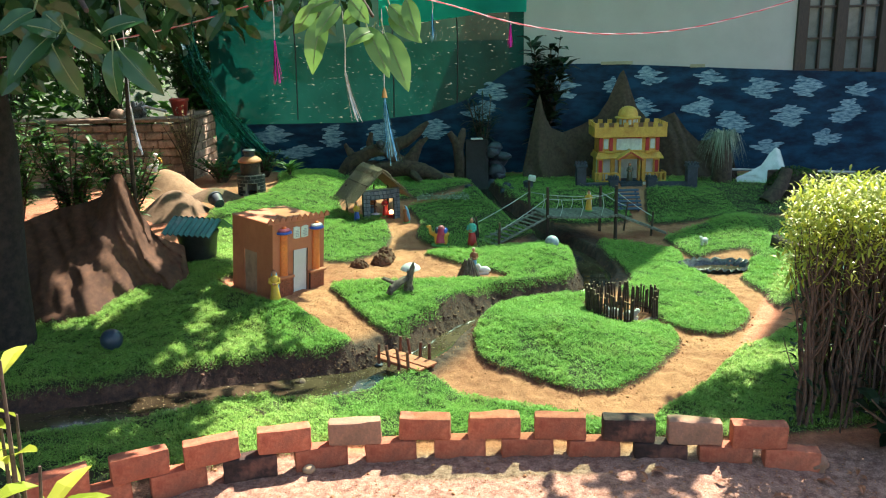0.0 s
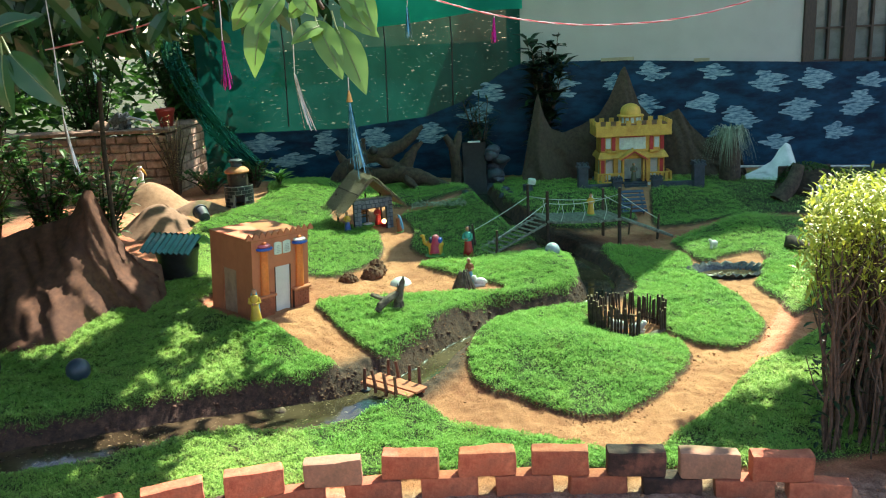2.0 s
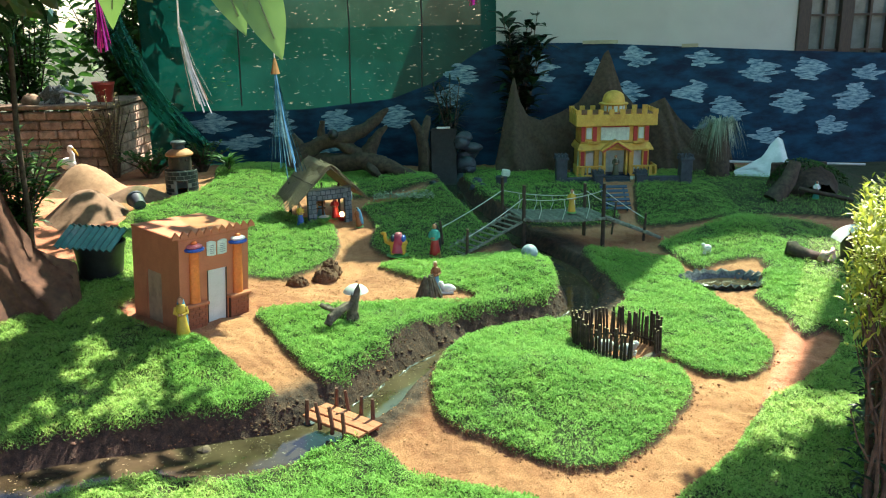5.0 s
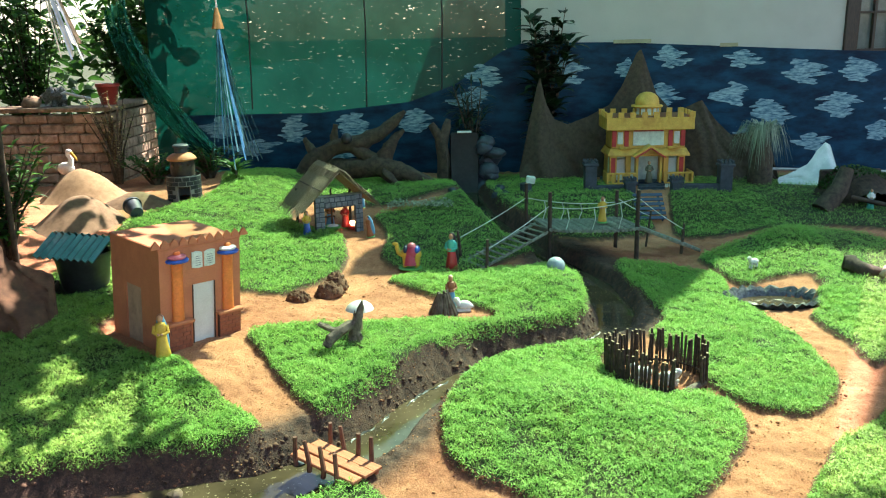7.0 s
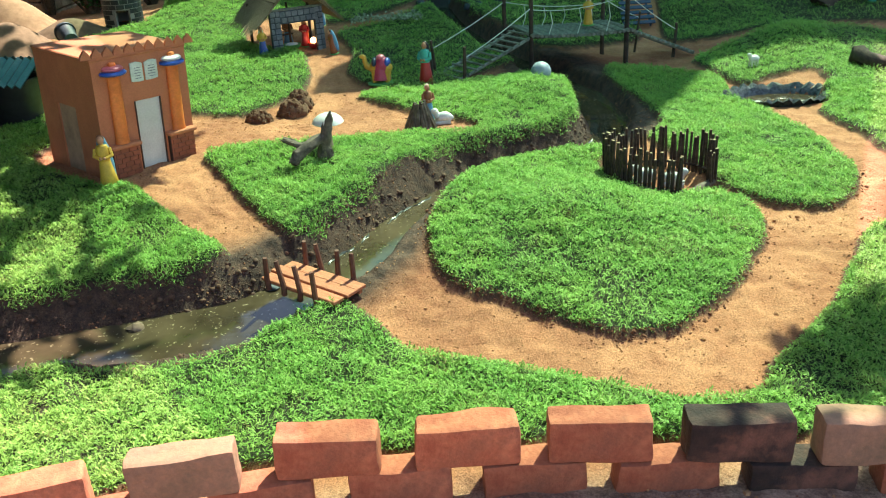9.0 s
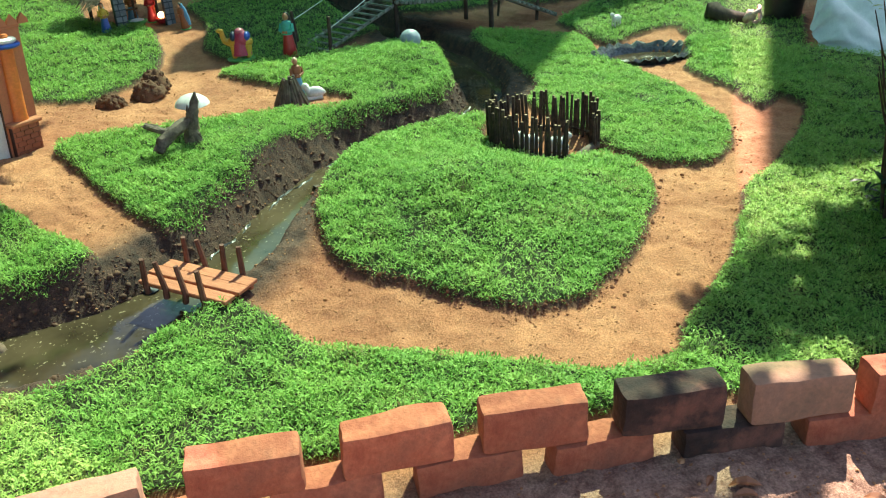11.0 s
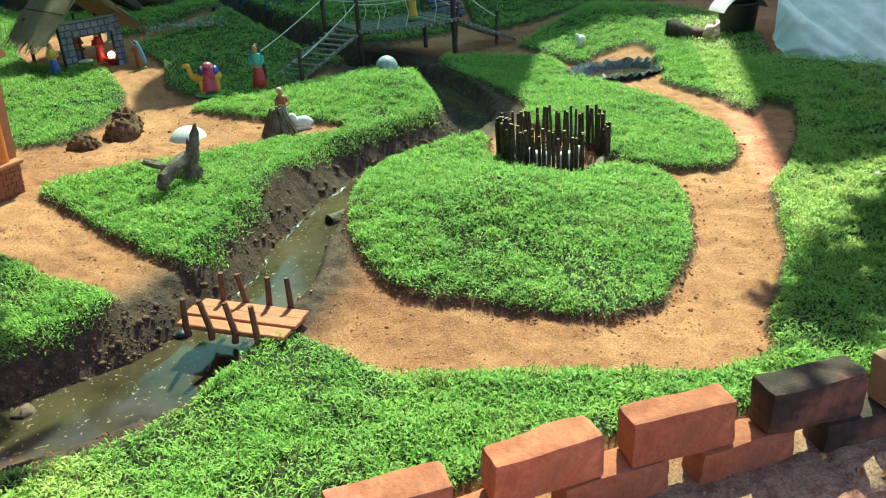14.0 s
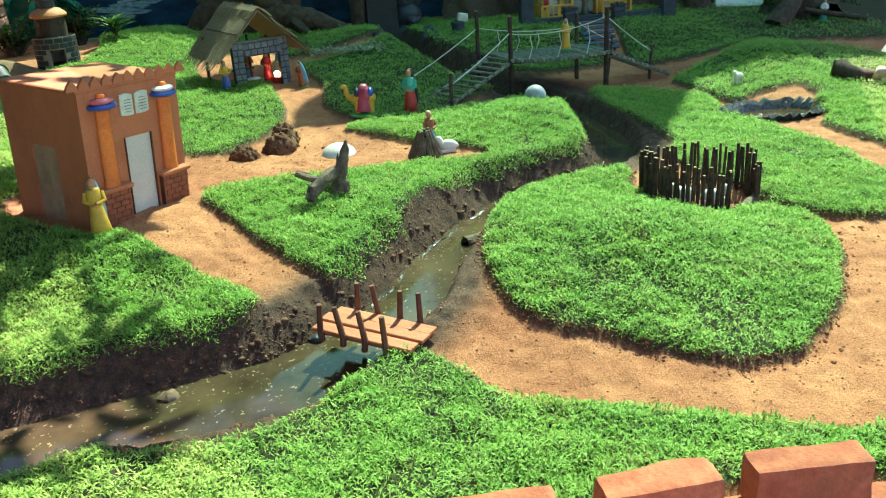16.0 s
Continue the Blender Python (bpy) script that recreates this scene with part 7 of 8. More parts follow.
def build_grotto():
    x, y = 3.5, 8.3
    g = thing("grotto", "dark earthen grotto with an arched opening under moss", "model grotto", pose(x, y, ground_z(x, y) - 0.02))
    vs, fs = [], []
    n, rows = 18, 6
    for j in range(rows + 1):
        for i in range(n + 1):
            a = math.pi * i / n
            r = 0.14 + 0.14 * min(1, j / 3)
            wob = 0.02 * noise.noise(Vector((i * 0.7, j * 0.9, 2)))
            vs.append((-(r + wob) * math.cos(a), -0.12 + 0.08 * j, (r * 0.9 + wob) * math.sin(a) * (1 if j < 5 else 0.7)))
    fs = [(j * (n + 1) + i, j * (n + 1) + i + 1, (j + 1) * (n + 1) + i + 1, (j + 1) * (n + 1) + i) for j in range(rows) for i in range(n)]
    part("arch", Shape().add(vs, fs), M["bark"], g, smooth=60)
    part("back_wall", Shape().box((0, 0.33, 0.1), (0.5, 0.03, 0.28), ch=0.01), M["bark"], g)
    part("leaning_root", Shape().tube([(-0.42, -0.14, 0.0), (-0.28, -0.10, 0.16), (-0.20, -0.05, 0.30)], [0.09, 0.07, 0.05], 10, wobble=0.2, rnd=random.Random(4)), M["bark"], g, smooth=60)
    part("stick", Shape().tube([(-0.2, -0.16, 0.1), (0.2, -0.3, 0.02)], 0.018, 8), M["bark"], g, smooth=60)
    s, rnd = Shape(), random.Random(4)
    for k in range(700):
        a, yy = rnd.uniform(0.3, 2.84), rnd.uniform(-0.1, 0.34)
        c = Vector((-0.285 * math.cos(a), yy, 0.262 * math.sin(a)))
        q = rnd.uniform(0, 6.28)
        s.leaf(c, c + Vector((0.03 * math.cos(q), 0.03 * math.sin(q), 0.02)), 0.015)
    part("moss", s, M["moss"], g, "dark moss and grass")


build_grotto()


# ---------------------------------------------------------------- clouds and tape on the backdrop
def build_clouds():
    rnd = random.Random(40)
    spots = [(1.35, 1.12, 0.34, 0.20), (2.35, 1.22, 0.30, 0.14), (2.25, 0.82, 0.34, 0.22), (3.02, 1.19, 0.36, 0.10), (2.95, 0.86, 0.34, 0.16), (3.62, 1.06, 0.36, 0.17), (3.35, 0.68, 0.40, 0.18), (4.15, 1.07, 0.40, 0.16), (3.95, 0.74, 0.40, 0.18), (4.62, 0.78, 0.38, 0.2), (3.12, 0.46, 0.28, 0.08), (3.05, 0.32, 0.22, 0.06), (4.4, 0.48, 0.34, 0.12), (3.75, 0.38, 0.34, 0.1), (4.75, 1.02, 0.34, 0.1),
             (-2.05, 0.62, 0.40, 0.14), (-1.35, 0.60, 0.28, 0.20), (-0.75, 0.62, 0.34, 0.18), (-0.15, 0.66, 0.36, 0.16), (-1.75, 0.42, 0.50, 0.10), (-0.95, 0.38, 0.40, 0.12), (0.55, 1.08, 0.34, 0.14), (0.42, 0.86, 0.36, 0.16), (1.9, 1.12, 0.2, 0.12), (2.62, 0.50, 0.2, 0.1)]
    for cx, cz, w, h in spots:
        w, h = w * 1.2, h * 1.2
        s = Shape()
        n = max(5, int(h / 0.022))
        for k in range(n):
            t = k / (n - 1)
            ww = w * (0.30 + 0.70 * math.sin(math.pi * (0.12 + 0.8 * t)) ** 1.2) * rnd.uniform(0.6, 1.0)
            x0 = cx + rnd.uniform(-0.16, 0.16) * w - ww / 2
            z = cz + h * (t - 0.5)
            vs, m = [], 8
            hh = h / n * rnd.uniform(0.75, 1.15)
            for i in range(m + 1):
                u = i / m
                thick = hh * (math.sin(math.pi * min(1, max(0.03, u))) ** 0.45)
                x = x0 + ww * u
                yy = 10.03 + 0.03 * float(ripple(np.array([x + 0.1 * z]), np.array([z * 0.35]), 0.35, 4)[0]) - 0.0045 - 0.0004 * (k % 3)
                vs += [(x, yy, z - thick + 0.01 * math.sin(u * 5 + k)), (x, yy, z + thick + 0.01 * math.sin(u * 5 + k))]
            s.add(vs, [(2 * i, 2 * i + 2, 2 * i + 3, 2 * i + 1) for i in range(m)])
        single("painted_cloud", s, M["cloud"], "pale brushed cloud painted on the blue cloth", "painted cloud", group="clouds on the backdrop", smooth=80)
    for x, w, z in ((1.95, 0.36, 1.375), (2.87, 0.17, 1.325)):
        single("masking_tape", Shape().box((x, 9.985, z), (w, 0.004, 0.035), ch=0.001), M["tape"], "tan tape strip holding the cloth to the wall", "tape")


build_clouds()


# ---------------------------------------------------------------- block wall at the side, net drape, pot
def build_block_wall():
    w = thing("wall_garden", "old laterite block wall with a pale coping", "garden wall", pose(0, 0, 0))
    w["kind"] = "structure"
    part("core", Shape().box((-4.45, 9.42, 0.40), (3.0, 0.20, 0.86)).box((-2.98, 10.0, 0.40), (0.20, 1.2, 0.86)), M["wall_dirt"], w)
    rnd = random.Random(14)
    for row in range(9):
        z = 0.04 + row * 0.090
        x = -5.9 - (0.17 if row % 2 else 0)
        while x < -2.95:
            l = rnd.uniform(0.17, 0.23)
            x1 = min(x + l, -2.885)
            if x1 - x > 0.08:
                part("block", Shape().box(((x + x1) / 2, 9.31 + rnd.uniform(-0.005, 0.005), z + 0.045), (x1 - x - rnd.uniform(0.006, 0.020), 0.05 + rnd.uniform(-0.006, 0.006), rnd.uniform(0.070, 0.084)), pose(0, 0, 0), 0.013), M["laterite"], w)
            x += l
    for row in range(9):
        for k in range(5):
            part("block", Shape().box((-2.875, 9.44 + k * 0.215 + (0.10 if row % 2 else 0), 0.085 + row * 0.090), (0.05, 0.203, 0.079), ch=0.008), M["laterite"], w)
    part("coping", Shape().box((-4.4, 9.42, 0.885), (3.1, 0.30, 0.04), ch=0.008).box((-2.98, 10.08, 0.885), (0.30, 1.0, 0.04), ch=0.008), M["pebble"], w, "weathered pale coping")
    pot = thing("flower_pot", "red plastic flower pot on the wall", "plant pot", pose(-2.99, 9.62, 0.905))
    part("pot_body", Shape().lathe([(0.07, 0), (0.10, 0.16), (0.108, 0.165), (0.108, 0.19), (0.09, 0.19)], n=20), M["red_pot"], pot, smooth=50)
    single("hose_pipe", Shape().tube([(-3.55, 9.42, 0.915), (-3.45, 9.42, 0.93), (-3.40, 9.42, 1.0), (-3.3, 9.42, 1.03), (-3.2, 9.42, 1.0), (-3.08, 9.44, 0.97)], 0.014, 8), M["pipe"], "pale bent hose pipe on the wall", "hose pipe", smooth=60)
    single("stone", Shape().ball((0, 0, 0), (0.09, 0.08, 0.06), 14, rough=0.4, seed=3), M["pebble"], "rounded stone lying on the wall coping", "stone", pose(-3.62, 9.42, 0.945), smooth=60)
    single("plastic_bag", Shape().ball((0, 0, 0), (0.09, 0.07, 0.10), 16, rough=0.9, seed=8), M["film"], "crumpled clear plastic bag on the wall", "plastic bag", pose(-3.42, 9.46, 0.98), smooth=30)
    # lower end of the net, gathered
    vs, fs = [], []
    for i in range(41):
        t = i / 40
        for j in range(19):
            u = j / 18
            x = -3.05 + 0.95 * t**1.5 + 0.22 * u * (1 - t * 0.3)
            z = 1.75 - 1.42 * t + 0.12 * u
            vs.append((x, 9.88 - 0.35 * math.sin(t * 1.6) + 0.035 * math.sin(j * 2.1 + t * 3) + 0.02 * math.sin(j * 1.3 + t * 9), z + 0.02 * math.sin(j * 1.9 + t * 14)))
    fs = [(i * 19 + j, i * 19 + j + 1, i * 19 + j + 20, i * 19 + j + 19) for i in range(40) for j in range(18)]
    single("net_drape", Shape().add(vs, fs), M["net_light"], "gathered green net hanging down in a rope of folds", "netting", smooth=80)
    tarp = wavy(-0.75, 0.92, 30, 4, lambda x: 2.3, lambda x: 1.90 + 0.06 * math.sin(x * 2), lambda x: 10.0, 0.03, 3)
    single("tarpaulin", tarp, M["teal_lit"], "bright teal tarpaulin edge hanging above the net", "tarpaulin", smooth=80)
    single("post", Shape().tube([(-2.42, 6.62, 0.05), (-2.40, 6.6, 1.0), (-2.36, 6.6, 1.5)], 0.018, 8), M["bark"], "thin dark upright post beside the bush", "post", smooth=60)


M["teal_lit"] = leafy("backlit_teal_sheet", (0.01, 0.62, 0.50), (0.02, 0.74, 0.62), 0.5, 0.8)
M["wall_dirt"] = surf("wall_mortar", (0.11, 0.075, 0.052), (0.24, 0.165, 0.12), 22, 0.95, 0.8, 0.006, 90)
M["net_light"] = sheet("gathered_green_net", (0.012, 0.15, 0.105), 0.30, (0.6, 1.0, 0.8), 40.0)
build_block_wall()


# ---------------------------------------------------------------- hedge
def build_hedge():
    rnd = random.Random(33)
    h = thing("hedge", "clipped hedge, bare brown stems below yellow-green leaves", "hedge", pose(1.56, 3.70, -0.06))
    e1, e2 = Vector((0.40, 0.74)), Vector((1.3, -0.05))
    stems, leaves = Shape(), Shape()
    for k in range(260):
        u, v = rnd.random(), rnd.random() ** 1.6
        b = e1 * u * 0.92 + e2 * (v * 0.9 + 0.05)
        top = b + Vector((rnd.uniform(-0.10, 0.06), rnd.uniform(-0.06, 0.06)))
        h1 = rnd.uniform(0.65, 0.95)
        r0 = rnd.uniform(0.004, 0.009) * (1.6 if k % 9 == 0 else 1)
        way = [(b.x + (top.x - b.x) * q + rnd.uniform(-0.018, 0.018), b.y + (top.y - b.y) * q + rnd.uniform(-0.015, 0.015), h1 * q) for q in (0, 0.2, 0.4, 0.6, 0.8, 1.0)]
        stems.tube(way, [r0, r0 * 0.9, r0 * 0.8, r0 * 0.65, r0 * 0.5, 0.002], 5)
        for i in range(3):
            z = rnd.uniform(0.25, 0.8)
            a = rnd.uniform(0, 6.28)
            c = Vector((b.x + (top.x - b.x) * z / h1, b.y + (top.y - b.y) * z / h1, z))
            stems.tube([c, c + Vector((0.05 * math.cos(a), 0.05 * math.sin(a), 0.08)), c + Vector((0.09 * math.cos(a), 0.09 * math.sin(a), 0.2))], [0.004, 0.003, 0.0015], 5)
    for k in range(15000):
        u, v = rnd.uniform(-0.06, 1.04), rnd.uniform(-0.06, 1.0)
        z = 1.06 - abs(rnd.gauss(0, 0.15))
        edge = min(u + 0.06, v + 0.06, 1.04 - u) < 0.12
        if edge and rnd.random() < 0.5:
            z = rnd.uniform(0.66, 1.0)
        p = e1 * u + e2 * v
        c = Vector((p.x + rnd.uniform(-0.02, 0.02), p.y, z))
        a, l = rnd.uniform(0, 6.28), rnd.uniform(0.030, 0.062)
        leaves.leaf(c, c + Vector((l * math.cos(a) * 0.8, l * math.sin(a) * 0.8, l * rnd.uniform(-0.1, 0.9))), l * 0.22, (0, 0, 1), 0.1, 0.1)
    part("branchwork", stems, M["stem"], h)
    part("foliage", leaves, M["leaf_yellow"], h)
    # Inner leaves take a near-black green; the hedge's inside shade is in the colour.
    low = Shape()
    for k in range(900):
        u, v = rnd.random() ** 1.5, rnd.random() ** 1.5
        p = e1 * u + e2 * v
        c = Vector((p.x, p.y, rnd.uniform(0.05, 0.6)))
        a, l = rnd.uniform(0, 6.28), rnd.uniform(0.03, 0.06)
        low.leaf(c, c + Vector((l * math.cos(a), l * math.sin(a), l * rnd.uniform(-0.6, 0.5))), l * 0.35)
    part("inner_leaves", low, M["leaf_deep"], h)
    plant("broad_leaf_plant", "low dark broad-leaved plant under the hedge", 2.05, 3.55, -0.09, 9, 5, M["leaf_deep"], rnd, 0.14, 0.10, 0.25, 0.32, 0.4)
    plant("broad_leaf_plant", "low dark plant with wide leaves beside the hedge", 2.4, 3.3, -0.09, 9, 5, M["leaf_deep"], rnd, 0.14, 0.10, 0.3, 0.35, 0.4)


build_hedge()


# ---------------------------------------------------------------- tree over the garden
# One tree, two greens: sunlight in this bright copy, shade in leaf_near.
M["leaf_lit"] = leafy("lit_broad_leaf", (0.07, 0.18, 0.040), (0.17, 0.32, 0.085), 0.28, 0.36, 9.0, 0.45)
M["leaf_rib"] = paint("pale_leaf_rib", (0.13, 0.20, 0.07), 0.5)


def broad_leaf(base, tip, width, normal, rnd):
    """A broad tree leaf: curved blade with a wavy edge, side veins as low ridges, a pale rib and a stalk."""
    d = tip - base
    side = d.cross(Vector(normal)).normalized()
    up = side.cross(d).normalized()
    n, across = 22, 8
    curl, roll = rnd.uniform(0.05, 0.16), rnd.uniform(-0.25, 0.25)
    vs, fs = [], []
    for i in range(n + 1):
        t = i / n
        w = width / 2 * (math.sin(math.pi * min(1.0, 0.02 + t * 0.98) ** 0.82) ** 0.75) * (1 - 0.25 * max(0, t - 0.75) / 0.25) + 0.0006
        mid = base + d * t - up * d.length * curl * t * t + up * d.length * 0.06 * math.sin(t * math.pi)
        for j in range(across + 1):
            u = 2 * j / across - 1
            lift = 0.22 * abs(u) ** 1.3 * w + 0.05 * w * math.sin(t * 17 + u * 2) * abs(u) ** 2
            vein = 0.0011 * (1 if (i + int(abs(u) * 2.2)) % 2 == 0 else -1) * (1 - abs(u)) * (abs(u) > 0.1)
            vs.append(mid + side * w * u + up * (lift + vein) + up * u * w * roll * t)
    for i in range(n):
        fs += [(i * (across + 1) + j, i * (across + 1) + j + 1, (i + 1) * (across + 1) + j + 1, (i + 1) * (across + 1) + j) for j in range(across)]
    s = Shape().add(vs, fs)
    flat = len(fs)
    s.tube([base - d * 0.13 + Vector((0, 0, 0.02)), base] + [vs[i * (across + 1) + across // 2] + up * 0.0006 for i in range(2, n, 4)], [0.0026, 0.0024] + [0.0016] * 5, 5)
    me = s.mesh("leaf", 60)
    for f in me.polygons:
        f.material_index = 1 if f.index >= flat else 0
    return me


def build_tree():
    rnd = random.Random(50)
    t = thing("tree", "dark-trunked garden tree with long glossy leaves overhead", "tree", pose(-2.5, 4.75, ground_z(-2.5, 4.75) - 0.05))
    o = Vector((2.5, -4.75, 0.05 - ground_z(-2.5, 4.75)))
    part("trunk", Shape().tube([(-0.05, 0, 0), (0.0, 0.0, 0.5), (0.05, 0.02, 1.2), (0.0, 0.05, 2.0), (0.1, 0.1, 3.0)], [0.20, 0.16, 0.14, 0.13, 0.10], 14, wobble=0.06, rnd=rnd), M["trunk"], t, smooth=60)
    for pts, rad in (([(-2.5, 4.8, 1.9), (-1.8, 3.8, 2.05), (-1.1, 2.9, 1.98), (-0.8, 2.4, 1.78)], [0.06, 0.04, 0.02, 0.006]), ([(-1.8, 3.8, 2.05), (-0.9, 3.3, 2.1), (-0.25, 2.9, 1.95), (-0.12, 2.78, 1.76)], [0.04, 0.03, 0.015, 0.005]), ([(-2.4, 4.85, 2.6), (-1.4, 5.8, 3.0), (-0.4, 6.6, 3.1), (0.3, 7.1, 3.1)], [0.09, 0.06, 0.04, 0.015]),
                     ([(-2.4, 4.85, 2.9), (-2.0, 6.2, 3.3), (-1.5, 7.5, 3.4)], [0.08, 0.05, 0.02]), ([(-2.45, 4.8, 2.2), (-1.7, 4.6, 2.35), (-1.0, 4.4, 2.3)], [0.05, 0.03, 0.01])):
        part("limb", Shape().tube([Vector(q) + o for q in pts], rad, 8), M["bark"], t, smooth=60)
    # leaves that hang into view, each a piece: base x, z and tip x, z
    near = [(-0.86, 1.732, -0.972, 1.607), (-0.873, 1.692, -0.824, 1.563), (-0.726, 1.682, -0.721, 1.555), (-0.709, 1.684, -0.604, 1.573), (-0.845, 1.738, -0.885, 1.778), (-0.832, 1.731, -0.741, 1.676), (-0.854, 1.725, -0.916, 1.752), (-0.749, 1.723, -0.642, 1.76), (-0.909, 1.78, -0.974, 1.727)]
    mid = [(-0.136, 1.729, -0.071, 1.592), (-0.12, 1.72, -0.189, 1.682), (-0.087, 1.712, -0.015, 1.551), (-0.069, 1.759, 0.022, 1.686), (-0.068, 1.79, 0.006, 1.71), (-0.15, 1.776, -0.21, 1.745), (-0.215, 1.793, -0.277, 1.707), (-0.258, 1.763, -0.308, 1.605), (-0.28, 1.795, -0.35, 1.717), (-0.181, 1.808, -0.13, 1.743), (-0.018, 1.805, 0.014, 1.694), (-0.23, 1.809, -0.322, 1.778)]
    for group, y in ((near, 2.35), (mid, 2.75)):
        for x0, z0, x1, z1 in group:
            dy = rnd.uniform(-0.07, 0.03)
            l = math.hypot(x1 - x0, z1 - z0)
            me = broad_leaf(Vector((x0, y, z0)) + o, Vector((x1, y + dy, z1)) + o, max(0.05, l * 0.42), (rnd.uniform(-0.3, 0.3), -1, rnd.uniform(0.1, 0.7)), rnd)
            me.materials.append(M["leaf_near"] if y < 2.5 else M["leaf_lit"])
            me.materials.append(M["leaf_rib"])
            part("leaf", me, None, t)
    dark, shade_leaves = Shape(), Shape()
    for k in range(2700):
        x = rnd.uniform(-3.4, -0.4) if k < 1400 else rnd.uniform(-3.4, -1.3)
        y = rnd.uniform(3.3, 5.4)
        low = 1.70 + 0.06 * (y - 3.3) + (0.10 if x > -1.4 else 0.0) - 0.14 * max(0, (-1.7 - x)) - (0.16 if x < -0.95 and k % 4 == 0 else 0.0)
        z = low + abs(rnd.gauss(0, 0.28))
        a, l = rnd.uniform(0, 6.28), rnd.uniform(0.11, 0.19)
        c = Vector((x, y, z)) + o
        dark.leaf(c, c + Vector((l * math.cos(a) * 0.6, l * math.sin(a) * 0.6, -l * rnd.uniform(0.2, 0.9))), l * 0.38, (math.cos(a + 1.5), math.sin(a + 1.5), 0.6), 0.1, 0.1)
    # High leaves are unseen, placed and gapped to set the dapples on the ground.
    for k in range(17000):
        x, y = rnd.uniform(-4.4, 0.55), rnd.uniform(2.3, 10.0)
        z = rnd.uniform(2.5, 3.4)
        gx, gy = x - sun_dir.x / sun_dir.z * z, y - sun_dir.y / sun_dir.z * z
        if (((gx + 2.25) / 0.38) ** 2 + ((gy - 5.17) / 0.40) ** 2 < 1 + 0.8 * noise.noise(Vector((gx * 7, gy * 7, 5)))) or (gy > 5.9 and not (gx < -2.1 and gy < 7.6 and rnd.random() < 0.2)):
            continue
        fine = -1.75 < gx < -0.6 and gy > 4.2
        if gx > -0.62 - 0.28 * (gy > 4.65) or (fine and noise.noise(Vector((gx * 9, gy * 9, 3))) > -0.20) or (gy < 4.12 and gx > -1.05) or (gy < 3.35 and gx > -1.5) or noise.noise(Vector((gx * 4.5, gy * 4.5, 9))) > (0.7 if gx < -2.6 else 0.46 if gx < -1.75 else 0.30 if gy < 4.2 and gx < -1.2 else 0.22 if gy < 4.15 else 0.45):
            continue
        hx, hy = x - sun_dir.x / sun_dir.z * (z - 1.68), y - sun_dir.y / sun_dir.z * (z - 1.68)
        if -0.74 < hx < 0.1 and 2.2 < hy < 2.95:
            continue
        a, l = rnd.uniform(0, 6.28), rnd.uniform(0.12, 0.20)
        c = Vector((x, y, z)) + o
        shade_leaves.leaf(c, c + Vector((l * math.cos(a), l * math.sin(a), -l * rnd.uniform(0.0, 0.5))), l * 0.42, (0, 0, 1), 0.1, 0.1)
    # More unseen leaves, added to deepen the shade on the left.
    for k in range(7000):
        gx, gy, z = rnd.uniform(-4.2, -1.62), rnd.uniform(3.2, 5.9), rnd.uniform(2.5, 3.4)
        if ((gx + 2.25) / 0.38) ** 2 + ((gy - 5.17) / 0.40) ** 2 < 1 + 0.8 * noise.noise(Vector((gx * 7, gy * 7, 5))) or noise.noise(Vector((gx * 4.5, gy * 4.5, 9))) > 0.55:
            continue
        a, l = rnd.uniform(0, 6.28), rnd.uniform(0.12, 0.20)
        c = Vector((gx + sun_dir.x / sun_dir.z * z, gy + sun_dir.y / sun_dir.z * z, z)) + o
        shade_leaves.leaf(c, c + Vector((l * math.cos(a), l * math.sin(a), -l * rnd.uniform(0.0, 0.5))), l * 0.42, (0, 0, 1), 0.1, 0.1)
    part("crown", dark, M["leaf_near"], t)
    part("crown", shade_leaves, M["leaf_dark"], t)


build_tree()


